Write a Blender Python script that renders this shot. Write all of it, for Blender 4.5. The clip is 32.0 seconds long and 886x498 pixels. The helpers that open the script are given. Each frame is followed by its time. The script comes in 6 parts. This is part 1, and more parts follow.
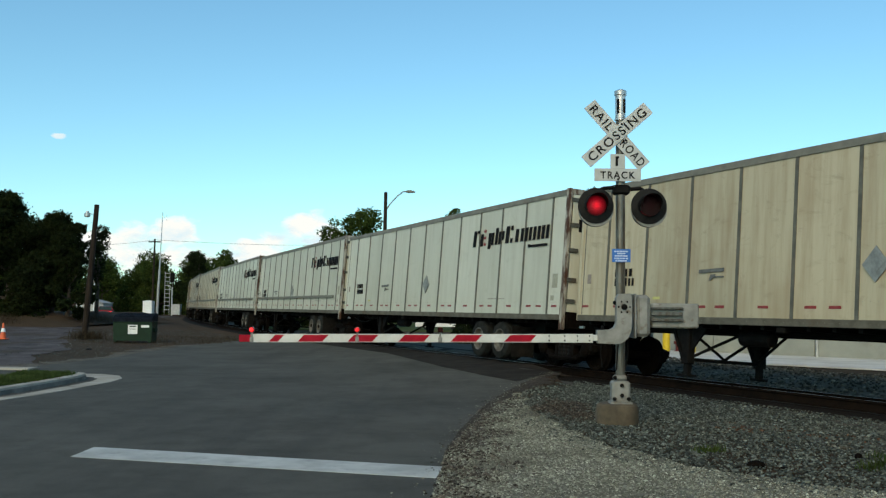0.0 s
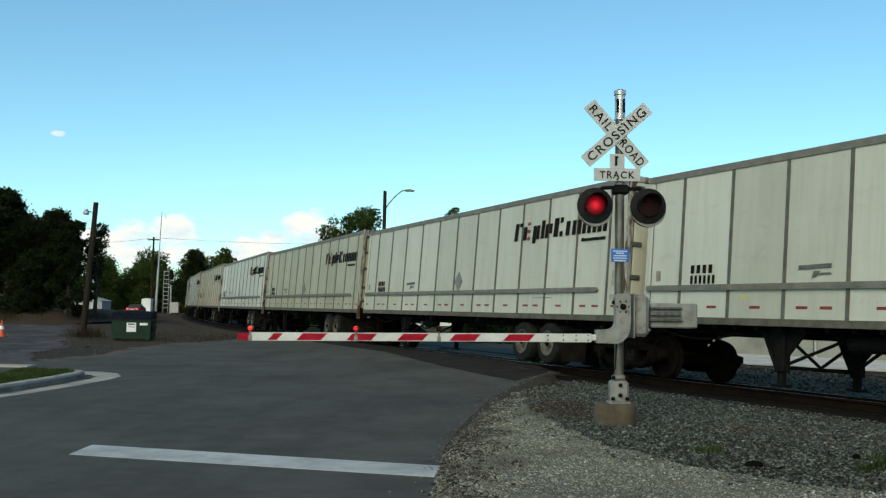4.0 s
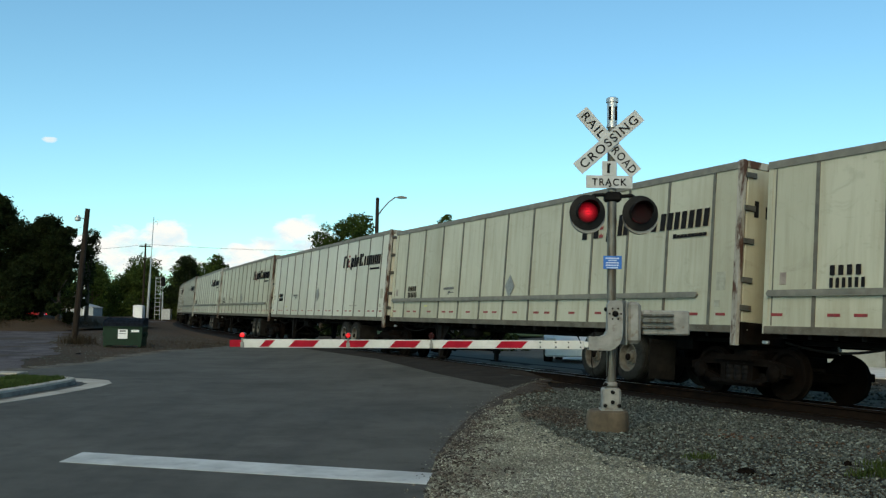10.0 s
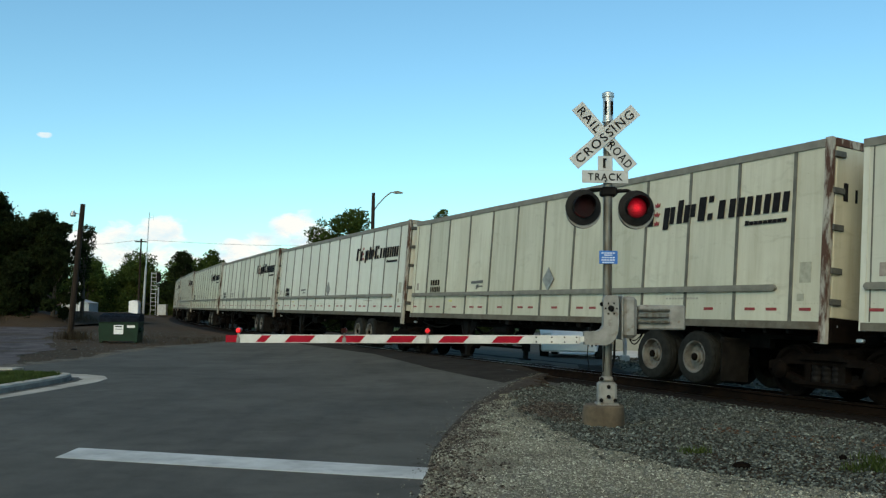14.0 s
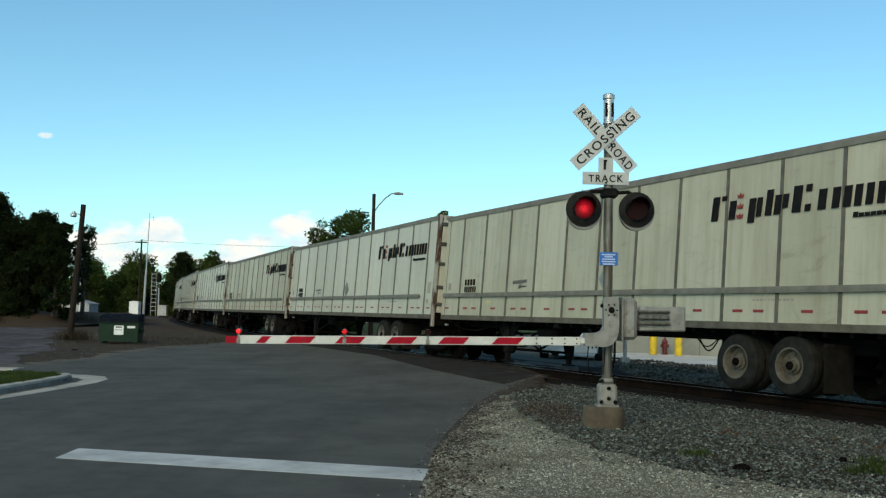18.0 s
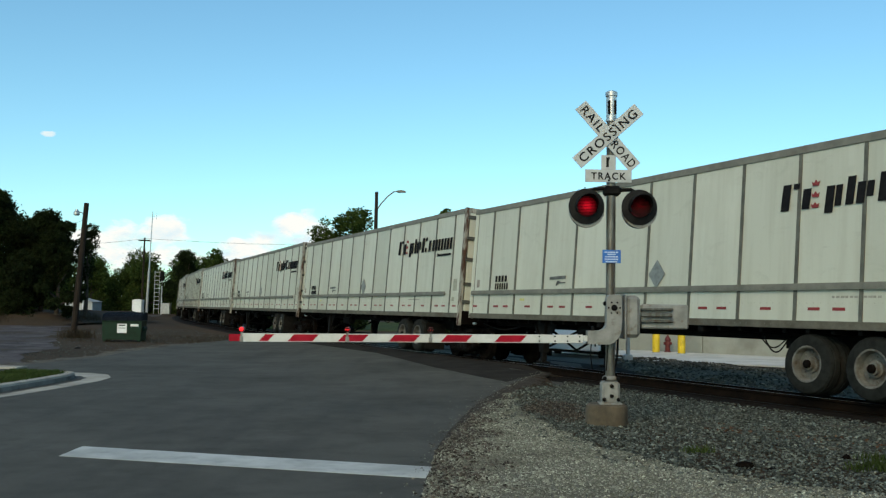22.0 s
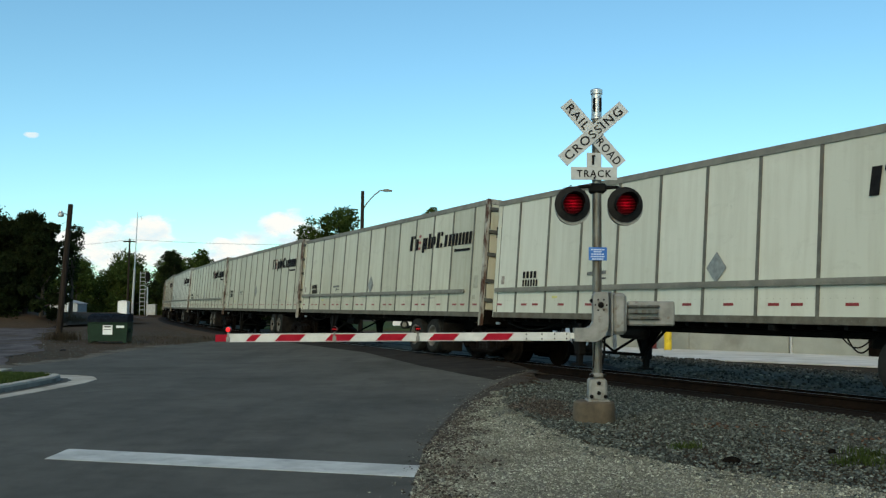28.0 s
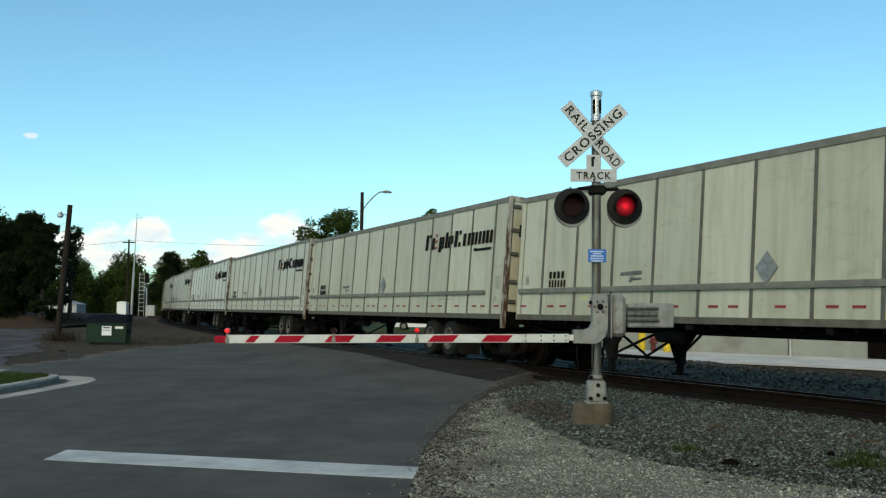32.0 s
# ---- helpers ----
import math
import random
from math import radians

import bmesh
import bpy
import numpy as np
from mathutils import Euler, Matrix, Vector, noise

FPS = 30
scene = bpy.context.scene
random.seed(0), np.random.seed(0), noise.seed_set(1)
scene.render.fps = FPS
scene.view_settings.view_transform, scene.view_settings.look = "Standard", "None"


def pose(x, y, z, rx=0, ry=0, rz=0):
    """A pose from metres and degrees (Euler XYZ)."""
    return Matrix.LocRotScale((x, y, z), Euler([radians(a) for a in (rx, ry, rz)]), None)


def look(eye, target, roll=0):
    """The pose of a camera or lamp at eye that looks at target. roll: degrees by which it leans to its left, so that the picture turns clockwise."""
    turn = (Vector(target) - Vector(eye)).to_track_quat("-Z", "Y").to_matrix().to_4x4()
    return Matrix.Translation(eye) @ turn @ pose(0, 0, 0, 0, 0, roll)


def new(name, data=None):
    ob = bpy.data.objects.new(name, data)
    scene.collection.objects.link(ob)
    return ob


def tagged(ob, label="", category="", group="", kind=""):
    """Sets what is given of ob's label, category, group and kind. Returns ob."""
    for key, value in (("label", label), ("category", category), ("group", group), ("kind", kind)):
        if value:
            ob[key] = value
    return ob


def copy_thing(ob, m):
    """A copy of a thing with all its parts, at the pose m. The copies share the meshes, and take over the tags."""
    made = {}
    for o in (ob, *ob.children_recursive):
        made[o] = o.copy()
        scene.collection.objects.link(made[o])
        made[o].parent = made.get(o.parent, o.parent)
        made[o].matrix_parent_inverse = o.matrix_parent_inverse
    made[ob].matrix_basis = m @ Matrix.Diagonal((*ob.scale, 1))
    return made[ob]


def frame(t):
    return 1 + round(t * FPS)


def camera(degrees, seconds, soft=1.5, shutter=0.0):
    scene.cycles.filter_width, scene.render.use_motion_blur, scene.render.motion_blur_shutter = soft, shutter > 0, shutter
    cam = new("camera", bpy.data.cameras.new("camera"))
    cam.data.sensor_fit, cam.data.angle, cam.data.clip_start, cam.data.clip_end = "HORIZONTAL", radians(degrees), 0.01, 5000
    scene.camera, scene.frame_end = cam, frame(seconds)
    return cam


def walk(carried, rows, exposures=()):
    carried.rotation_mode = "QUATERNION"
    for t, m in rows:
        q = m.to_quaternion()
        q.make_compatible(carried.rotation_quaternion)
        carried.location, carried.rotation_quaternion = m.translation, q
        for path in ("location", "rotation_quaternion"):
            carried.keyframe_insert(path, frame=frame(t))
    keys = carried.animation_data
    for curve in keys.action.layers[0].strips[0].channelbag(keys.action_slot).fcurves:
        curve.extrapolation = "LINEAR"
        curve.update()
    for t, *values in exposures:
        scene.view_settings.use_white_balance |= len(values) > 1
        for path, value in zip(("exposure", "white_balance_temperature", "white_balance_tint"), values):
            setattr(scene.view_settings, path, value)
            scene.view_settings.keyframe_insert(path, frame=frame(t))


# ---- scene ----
EYE = (0.0, 0.0, 1.408)
cam = camera(50.685, 32.0, soft=1.3)
PATH = [
    (0, 93.679, -0.703, 0.675), (0.5, 93.661, -0.793, 0.628), (1, 93.603, -0.938, 0.688), (1.5, 93.686, -0.978, 0.498),
    (2, 93.788, -0.810, 0.420), (2.5, 93.805, -0.984, 0.513), (3, 93.735, -0.945, 0.599), (3.5, 93.619, -0.925, 0.617),
    (5.5, 93.705, -0.889, 0.453), (6, 93.739, -0.850, 0.401), (6.5, 93.710, -0.918, 0.378), (7, 93.667, -1.006, 0.464),
    (7.5, 93.683, -1.003, 0.385), (8, 93.765, -1.064, 0.306), (8.5, 93.903, -1.077, 0.189), (9, 94.017, -1.162, 0.217),
    (9.5, 94.047, -1.063, 0.184), (10, 94.052, -0.962, 0.140), (10.5, 94.048, -0.977, 0.172),
    (11, 94.021, -0.930, 0.171), (11.5, 94.023, -0.836, 0.061), (12, 93.927, -0.802, -0.065),
    (12.5, 93.878, -0.801, -0.110), (13, 93.827, -0.839, -0.157), (13.5, 93.771, -0.860, -0.140),
    (14, 93.751, -0.865, -0.099), (14.5, 93.715, -0.933, -0.095), (16.5, 93.795, -0.930, -0.080),
    (17, 93.787, -0.911, -0.113), (17.5, 93.817, -0.998, -0.094), (18, 93.828, -0.995, -0.082),
    (18.5, 93.837, -0.991, -0.066), (19, 93.794, -1.003, -0.067), (19.5, 93.734, -1.040, -0.034),
    (20, 93.650, -1.044, 0.054), (20.5, 93.600, -0.959, 0.128), (21, 93.644, -0.913, -0.025),
    (21.5, 93.671, -0.931, 0.093), (22, 93.693, -0.926, 0.089), (22.5, 93.714, -0.932, 0.125),
    (23, 93.655, -0.879, 0.049), (23.5, 93.634, -0.765, 0.024), (24, 93.584, -0.783, 0.062),
    (24.5, 93.610, -0.855, -0.031), (25, 93.608, -0.834, -0.253), (25.5, 93.631, -0.782, -0.322),
    (27.5, 93.818, -0.546, -0.748), (28, 93.619, -0.429, -0.703), (28.5, 93.467, -0.424, -0.502),
    (29, 93.663, -0.296, -0.672), (29.5, 93.772, -0.422, -0.632), (30, 93.911, -0.607, -0.646),
    (30.5, 93.898, -0.604, -0.704), (31, 93.817, -0.526, -0.738), (31.5, 93.761, -0.511, -0.756),
    (32, 93.714, -0.549, -0.749),
]
walk(cam, [(t, pose(*EYE, rx, ry, rz)) for t, rx, ry, rz in PATH])
scene.view_settings.exposure = 0.0

# ---- world, sun ----
SUN_EL, SUN_AZ = radians(31), radians(200)   # azimuth clockwise from +y
world = bpy.data.worlds.new("sky")
scene.world = world
world.use_nodes = True
wn = world.node_tree.nodes
sky = wn.new("ShaderNodeTexSky")
sky.sky_type, sky.sun_disc = "NISHITA", False
sky.sun_elevation, sky.sun_rotation = SUN_EL, SUN_AZ
sky.air_density, sky.dust_density, sky.ozone_density = 1.0, 0.5, 1.2
tone = wn.new("ShaderNodeMix")   # the film's cyan cast of the sky
tone.data_type, tone.blend_type = "RGBA", "MULTIPLY"
tone.inputs[0].default_value, tone.inputs[7].default_value = 1.0, (0.655, 0.98, 0.985, 1)
world.node_tree.links.new(sky.outputs[0], tone.inputs[6])
world.node_tree.links.new(tone.outputs[2], wn["Background"].inputs[0])
wn["Background"].inputs[1].default_value = 0.165
sun = new("sun", bpy.data.lights.new("sun", "SUN"))
sun.data.energy, sun.data.angle, sun.data.color = 2.1, radians(40), (1.0, 0.77, 0.44)
sun.matrix_world = look((0, 0, 0), (-math.sin(SUN_AZ) * math.cos(SUN_EL), -math.cos(SUN_AZ) * math.cos(SUN_EL), -math.sin(SUN_EL)))

# ---- materials ----


def material(name):
    m = bpy.data.materials.new(name)
    m.use_nodes = True
    return m, m.node_tree.nodes, m.node_tree.links, m.node_tree.nodes["Principled BSDF"]


def noise_node(n, l, vec, scale, detail=6.0, rough=0.6, distortion=0.0):
    t = n.new("ShaderNodeTexNoise")
    t.inputs["Scale"].default_value, t.inputs["Detail"].default_value = scale, detail
    t.inputs["Roughness"].default_value, t.inputs["Distortion"].default_value = rough, distortion
    l.new(vec, t.inputs["Vector"])
    return t.outputs["Fac"]


def ramp(n, l, fac, stops):
    r = n.new("ShaderNodeValToRGB")
    e = r.color_ramp.elements
    while len(e) < len(stops):
        e.new(0.5)
    for q, (p, c) in zip(e, stops):
        q.position, q.color = p, (*c, 1) if len(c) == 3 else c
    l.new(fac, r.inputs[0])
    return r.outputs[0]


def mix(n, l, fac, a, b, mode="MIX"):
    m = n.new("ShaderNodeMix")
    m.data_type, m.blend_type = "RGBA", mode
    for k, v in ((0, fac), (6, a), (7, b)):
        if isinstance(v, (int, float)):
            m.inputs[k].default_value = v
        elif isinstance(v, tuple):
            m.inputs[k].default_value = (*v, 1)
        else:
            l.new(v, m.inputs[k])
    return m.outputs[2]


def coords(n, l, scale=(1, 1, 1), shift=0.0):
    """Object coordinates, stretched, moved on by a random amount for each object."""
    tc = n.new("ShaderNodeTexCoord")
    mp = n.new("ShaderNodeMapping")
    mp.inputs["Scale"].default_value = scale
    l.new(tc.outputs["Object"], mp.inputs[0])
    if not shift:
        return mp.outputs[0]
    oi = n.new("ShaderNodeObjectInfo")
    add = n.new("ShaderNodeVectorMath")
    add.operation = "MULTIPLY_ADD"
    add.inputs[1].default_value = (shift, shift * 0.7, shift * 1.3)
    l.new(oi.outputs["Random"], add.inputs[0])
    l.new(mp.outputs[0], add.inputs[2])
    return add.outputs[0]


def bump(n, l, bsdf, fac, strength, dist):
    b = n.new("ShaderNodeBump")
    b.inputs["Strength"].default_value, b.inputs["Distance"].default_value = strength, dist
    l.new(fac, b.inputs["Height"])
    l.new(b.outputs[0], bsdf.inputs["Normal"])


def surf(name, dark, light, scale=3.0, rough=0.7, metal=0.0, relief=0.0, relief_scale=None, stain=None, stain_scale=0.6,
         stain_at=(0.55, 0.7), stretch=(1, 1, 1), shift=7.0, spread=(0.35, 0.65), island=0.0, spec=0.5):
    m, n, l, b = material(name)
    v = coords(n, l, stretch, shift)
    f = noise_node(n, l, v, scale)
    c = ramp(n, l, f, [(spread[0], dark), (spread[1], light)])
    if island:
        g = n.new("ShaderNodeNewGeometry")
        c = mix(n, l, island, c, ramp(n, l, g.outputs["Random Per Island"], [(0, tuple(x * 0.4 for x in dark)), (0.3, dark), (0.78, light), (0.93, tuple(min(1, x * 1.35) for x in light)), (1, tuple(min(1, x * 2.4) for x in light))]))
    if stain:
        f2 = noise_node(n, l, v, stain_scale, 8.0, 0.65)
        c = mix(n, l, ramp(n, l, f2, [(stain_at[0], (0, 0, 0)), (stain_at[1], (1, 1, 1))]), c, stain)
    l.new(c, b.inputs["Base Color"])
    b.inputs["Roughness"].default_value, b.inputs["Metallic"].default_value = rough, metal
    b.inputs["Specular IOR Level"].default_value = spec
    if relief:
        bump(n, l, b, noise_node(n, l, v, relief_scale or scale * 8, 5.0), 0.6, relief)
    return m


def trailer_paint(name, base, dirt, amount):
    """Weathered white reefer paint: rain streaks, blotches and fine grime."""
    m, n, l, b = material(name)
    v1 = coords(n, l, (2.6, 2.6, 0.22), 5.0)
    v2 = coords(n, l, (1, 1, 1), 0.0)
    streak = noise_node(n, l, v1, 2.2, 5.0, 0.6)
    blotch = noise_node(n, l, v2, 0.5, 4.0, 0.55, 0.4)
    fine = noise_node(n, l, v2, 22.0, 4.0, 0.7)
    c = mix(n, l, ramp(n, l, streak, [(0.42, (0, 0, 0)), (0.78, (amount, amount, amount))]), base, dirt)
    c = mix(n, l, ramp(n, l, blotch, [(0.45, (0, 0, 0)), (0.75, (amount * 0.8,) * 3)]), c, dirt)
    c = mix(n, l, ramp(n, l, fine, [(0.62, (0, 0, 0)), (0.8, (0.22, 0.22, 0.22))]), c, tuple(x * 0.5 for x in dirt))
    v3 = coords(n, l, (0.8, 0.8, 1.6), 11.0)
    smear = noise_node(n, l, v3, 1.7, 7.0, 0.7, 1.2)
    c = mix(n, l, ramp(n, l, smear, [(0.56, (0, 0, 0)), (0.70, (amount * 0.45,) * 3)]), c, tuple(x * 0.62 for x in dirt))
    scuff = noise_node(n, l, v3, 5.5, 6.0, 0.7, 0.6)
    c = mix(n, l, ramp(n, l, scuff, [(0.67, (0, 0, 0)), (0.73, (amount * 0.6,) * 3)]), c, tuple(x * 0.4 for x in dirt))
    oi = n.new("ShaderNodeObjectInfo")
    c = mix(n, l, 1.0, c, ramp(n, l, oi.outputs["Random"], [(0.0, (0.86, 0.86, 0.84)), (1.0, (1.06, 1.06, 1.06))]), "MULTIPLY")
    l.new(c, b.inputs["Base Color"])
    b.inputs["Roughness"].default_value = 0.42
    bump(n, l, b, noise_node(n, l, v2, 2.5, 3.0), 0.25, 0.01)
    return m


PAINT = {
    "bright": trailer_paint("paint_bright", (0.608, 0.627, 0.563), (0.36, 0.345, 0.27), 0.3),
    "white": trailer_paint("paint_white", (0.551, 0.557, 0.477), (0.32, 0.30, 0.22), 0.34),
    "offwhite": trailer_paint("paint_offwhite", (0.504, 0.499, 0.400), (0.29, 0.26, 0.17), 0.58),
    "cream": trailer_paint("paint_cream", (0.454, 0.449, 0.345), (0.26, 0.225, 0.14), 0.6),
    "tan": trailer_paint("paint_tan", (0.471, 0.419, 0.295), (0.29, 0.21, 0.115), 0.75),
}
RAILGREY = surf("rail_grey", (0.125, 0.121, 0.098), (0.195, 0.188, 0.155), 4, 0.6, 0.0, 0.002, 30, (0.13, 0.10, 0.07), 1.2, (0.58, 0.75))
SILL_GREY = surf("sill_grey", (0.078, 0.072, 0.056), (0.135, 0.126, 0.10), 4, 0.7, 0.0, 0.002, 30, (0.09, 0.066, 0.045), 1.2, (0.55, 0.75), spec=0.2)
RIBGREY = surf("rib_grey", (0.075, 0.073, 0.058), (0.135, 0.13, 0.105), 5, 0.6, 0.1, stain=(0.12, 0.09, 0.06), stain_scale=1.0)
RUST = surf("rusty_post", (0.22, 0.205, 0.17), (0.40, 0.385, 0.335), 3, 0.8, 0.0, 0.002, 40, (0.062, 0.026, 0.013), 2.2, (0.47, 0.56), stretch=(2.2, 2.2, 0.7))
HINGE = surf("hinge_steel", (0.045, 0.048, 0.042), (0.085, 0.088, 0.078), 8, 0.7, 0.0, 0.001, 40, (0.06, 0.035, 0.02), 4.0)
# Rusty and black steel darkened further: the underside's shade is put into their colour.
RUST_SHADED = surf("rust_shaded", (0.0025, 0.0021, 0.0017), (0.0065, 0.0045, 0.0033), 6, 0.9, 0.0, 0.003, 40, (0.009, 0.0082, 0.0075), 2.0, spec=0.05)
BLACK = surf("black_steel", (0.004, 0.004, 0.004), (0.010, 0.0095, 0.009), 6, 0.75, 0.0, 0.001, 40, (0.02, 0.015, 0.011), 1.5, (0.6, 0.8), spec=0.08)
RUBBER = surf("rubber", (0.010, 0.0112, 0.0104), (0.020, 0.0215, 0.020), 7, 0.9, 0.0, 0.001, 60, (0.030, 0.029, 0.026), 2.5, (0.55, 0.8), spec=0.1)
RIM = surf("rim_paint", (0.08619, 0.08619, 0.07625), (0.1658, 0.1624, 0.1459), 6, 0.65, 0.0, 0.0, None, (0.055, 0.04, 0.027), 3.2, (0.48, 0.64), spec=0.3)
RIM_DIRTY = surf("rim_dirty", (0.075, 0.071, 0.058), (0.135, 0.128, 0.107), 6, 0.8, 0.0, 0.0, None, (0.035, 0.023, 0.015), 2.5, (0.5, 0.7), spec=0.15)
LETTER = surf("letter_black", (0.0072, 0.0072, 0.0084), (0.0132, 0.0132, 0.0144), 9, 0.8, spec=0.1)
LETTER_FADE = surf("letter_faded", (0.07, 0.07, 0.065), (0.15, 0.15, 0.14), 9, 0.6)
PRINT = surf("faint_print", (0.24, 0.23, 0.20), (0.34, 0.33, 0.29), 9, 0.6)
FLAP = surf("flap_grey", (0.007, 0.0068, 0.0062), (0.014, 0.0132, 0.0118), 4, 0.9, 0, 0.002, 30, (0.018, 0.015, 0.012), 2.0, spec=0.06)
OILY = surf("oily_ballast", (0.005, 0.0037, 0.0028), (0.016, 0.0108, 0.0072), 18, 0.9, 0, 0.02, 30, shift=0, spec=0.1)
CROWN_RED = surf("crown_red", (0.19, 0.018, 0.016), (0.27, 0.028, 0.024), 9, 0.5)
REFLECTOR = surf("reflector_red", (0.17, 0.012, 0.010), (0.26, 0.020, 0.016), 12, 0.35)
DECAL_YELLOW = surf("decal_yellow", (0.45, 0.44, 0.12), (0.55, 0.53, 0.2), 9, 0.5)
VENT_GREY = surf("vent_plate_grey", (0.20, 0.165, 0.14), (0.32, 0.28, 0.24), 9, 0.6)
PLACARD = surf("placard_grey", (0.20, 0.20, 0.19), (0.30, 0.30, 0.28), 12, 0.45, 0.4)
DATA_PLATE = surf("data_plate_paint", (0.27, 0.265, 0.20), (0.36, 0.355, 0.28), 9, 0.5)
STEEL_RAIL = surf("rail_rust", (0.0045, 0.0033, 0.0026), (0.0115, 0.0070, 0.0046), 6, 0.9, 0.0, 0.002, 40, spec=0.05)
RAIL_HEAD = surf("rail_head", (0.42, 0.42, 0.42), (0.58, 0.58, 0.58), 3, 0.28, 1.0)
TIE = surf("tie_wood", (0.035, 0.026, 0.02), (0.10, 0.075, 0.055), 4, 0.9, 0, 0.006, 30, stretch=(0.5, 4, 4))
GALV = surf("galvanised", (0.42, 0.43, 0.43), (0.60, 0.61, 0.61), 7, 0.42, 0.75, 0.001, 30, (0.30, 0.28, 0.24), 3.0, (0.55, 0.8))
MAST_PAINT = surf("mast_paint", (0.07, 0.066, 0.055), (0.18, 0.172, 0.152), 5, 0.4, 0.5, 0.001, 50, (0.085, 0.06, 0.038), 3.5, (0.5, 0.62), stretch=(3, 3, 0.35))
CASTING = surf("casting_grey", (0.155, 0.157, 0.145), (0.265, 0.265, 0.245), 4, 0.6, 0.0, 0.003, 40, (0.12, 0.09, 0.06), 7.0, (0.55, 0.70))
SIGN_WHITE = surf("sign_white", (0.3906, 0.3999, 0.3906), (0.4929, 0.5022, 0.4929), 5, 0.5, 0.0, 0, None, (0.40, 0.38, 0.33), 2.0, (0.6, 0.9))
SIGN_BLACK = surf("sign_black", (0.007, 0.007, 0.007), (0.014, 0.014, 0.014), 12, 0.6, spec=0.12)
SIGN_BLUE = surf("sign_blue", (0.016, 0.104, 0.4), (0.024, 0.144, 0.48), 8, 0.4)
BLUE_TEXT = surf("blue_sign_text", (0.45, 0.55, 0.70), (0.6, 0.68, 0.8), 8, 0.5)
GATE_WHITE = surf("gate_white", (0.493, 0.493, 0.4632), (0.595, 0.595, 0.5695), 6, 0.42, 0, 0, None, (0.36, 0.33, 0.27), 5.0, (0.58, 0.85))
GATE_RED = surf("gate_red", (0.27, 0.0045, 0.016), (0.35, 0.008, 0.024), 6, 0.5, spec=0.1)
CONCRETE = surf("concrete", (0.30, 0.29, 0.26), (0.42, 0.40, 0.36), 3, 0.9, 0, 0.004, 40, (0.22, 0.20, 0.17), 1.0)
FOUNDATION = surf("foundation_concrete", (0.0484, 0.03813, 0.0243), (0.1056, 0.0837, 0.054), 4, 0.92, 0, 0.006, 40, (0.06, 0.042, 0.026), 2.2)
KERB = surf("kerb_concrete", (0.3248, 0.3024, 0.2576), (0.4592, 0.4312, 0.3696), 2, 0.9, 0, 0.004, 40, (0.20, 0.185, 0.155), 0.8, spec=0.1)
KERB_FACE = surf("kerb_face", (0.15, 0.145, 0.13), (0.25, 0.24, 0.215), 3, 0.95, 0, 0.004, 40, (0.05, 0.048, 0.043), 1.2, spec=0.1)
APRON = surf("apron_concrete", (0.52, 0.51, 0.47), (0.66, 0.65, 0.61), 1, 0.9, 0, 0.003, 30, (0.42, 0.41, 0.37), 0.3)
WALL = surf("wall_block", (0.255, 0.275, 0.245), (0.315, 0.335, 0.30), 1.2, 0.85, 0, 0.002, 30, (0.21, 0.215, 0.19), 0.5, spec=0.1)
WOOD_POLE = surf("pole_wood", (0.013, 0.0095, 0.007), (0.034, 0.025, 0.019), 5, 0.9, 0, 0.004, 30, stretch=(4, 4, 0.3), spec=0.15)
BIN_GREEN = surf("bin_green", (0.0015, 0.015, 0.006), (0.003, 0.024, 0.00975), 4, 0.6, 0, 0.002, 10, (0.010, 0.02, 0.010), 1.6, (0.6, 0.8), spec=0.25)
BIN_LID = surf("bin_lid", (0.004, 0.006, 0.010), (0.009, 0.013, 0.020), 5, 0.85, spec=0.1)
WHITE_PLAIN = surf("white_enamel", (0.70, 0.71, 0.71), (0.80, 0.81, 0.81), 4, 0.4)
GREY_PLAIN = surf("grey_enamel", (0.30, 0.31, 0.31), (0.40, 0.41, 0.41), 4, 0.5)
YELLOW = surf("bollard_yellow", (0.60, 0.42, 0.012), (0.75, 0.55, 0.02), 4, 0.5, 0, 0, None, (0.42, 0.28, 0.02), 3)
HYDRANT_RED = surf("hydrant_red", (0.096, 0.012, 0.012), (0.15, 0.024, 0.021), 6, 0.5)
ORANGE = surf("cone_orange", (0.55, 0.08, 0.02), (0.7, 0.13, 0.03), 6, 0.55)
CAR_WHITE = surf("car_white", (0.74, 0.75, 0.75), (0.80, 0.81, 0.81), 2, 0.25)
CAR_SILVER = surf("car_silver", (0.42, 0.43, 0.44), (0.50, 0.51, 0.52), 2, 0.3)
CAR_RED = surf("car_red", (0.22, 0.012, 0.014), (0.28, 0.02, 0.02), 2, 0.25)
BARK = surf("bark", (0.03, 0.024, 0.018), (0.075, 0.06, 0.045), 6, 0.95, 0, 0.01, 20, stretch=(3, 3, 0.6))


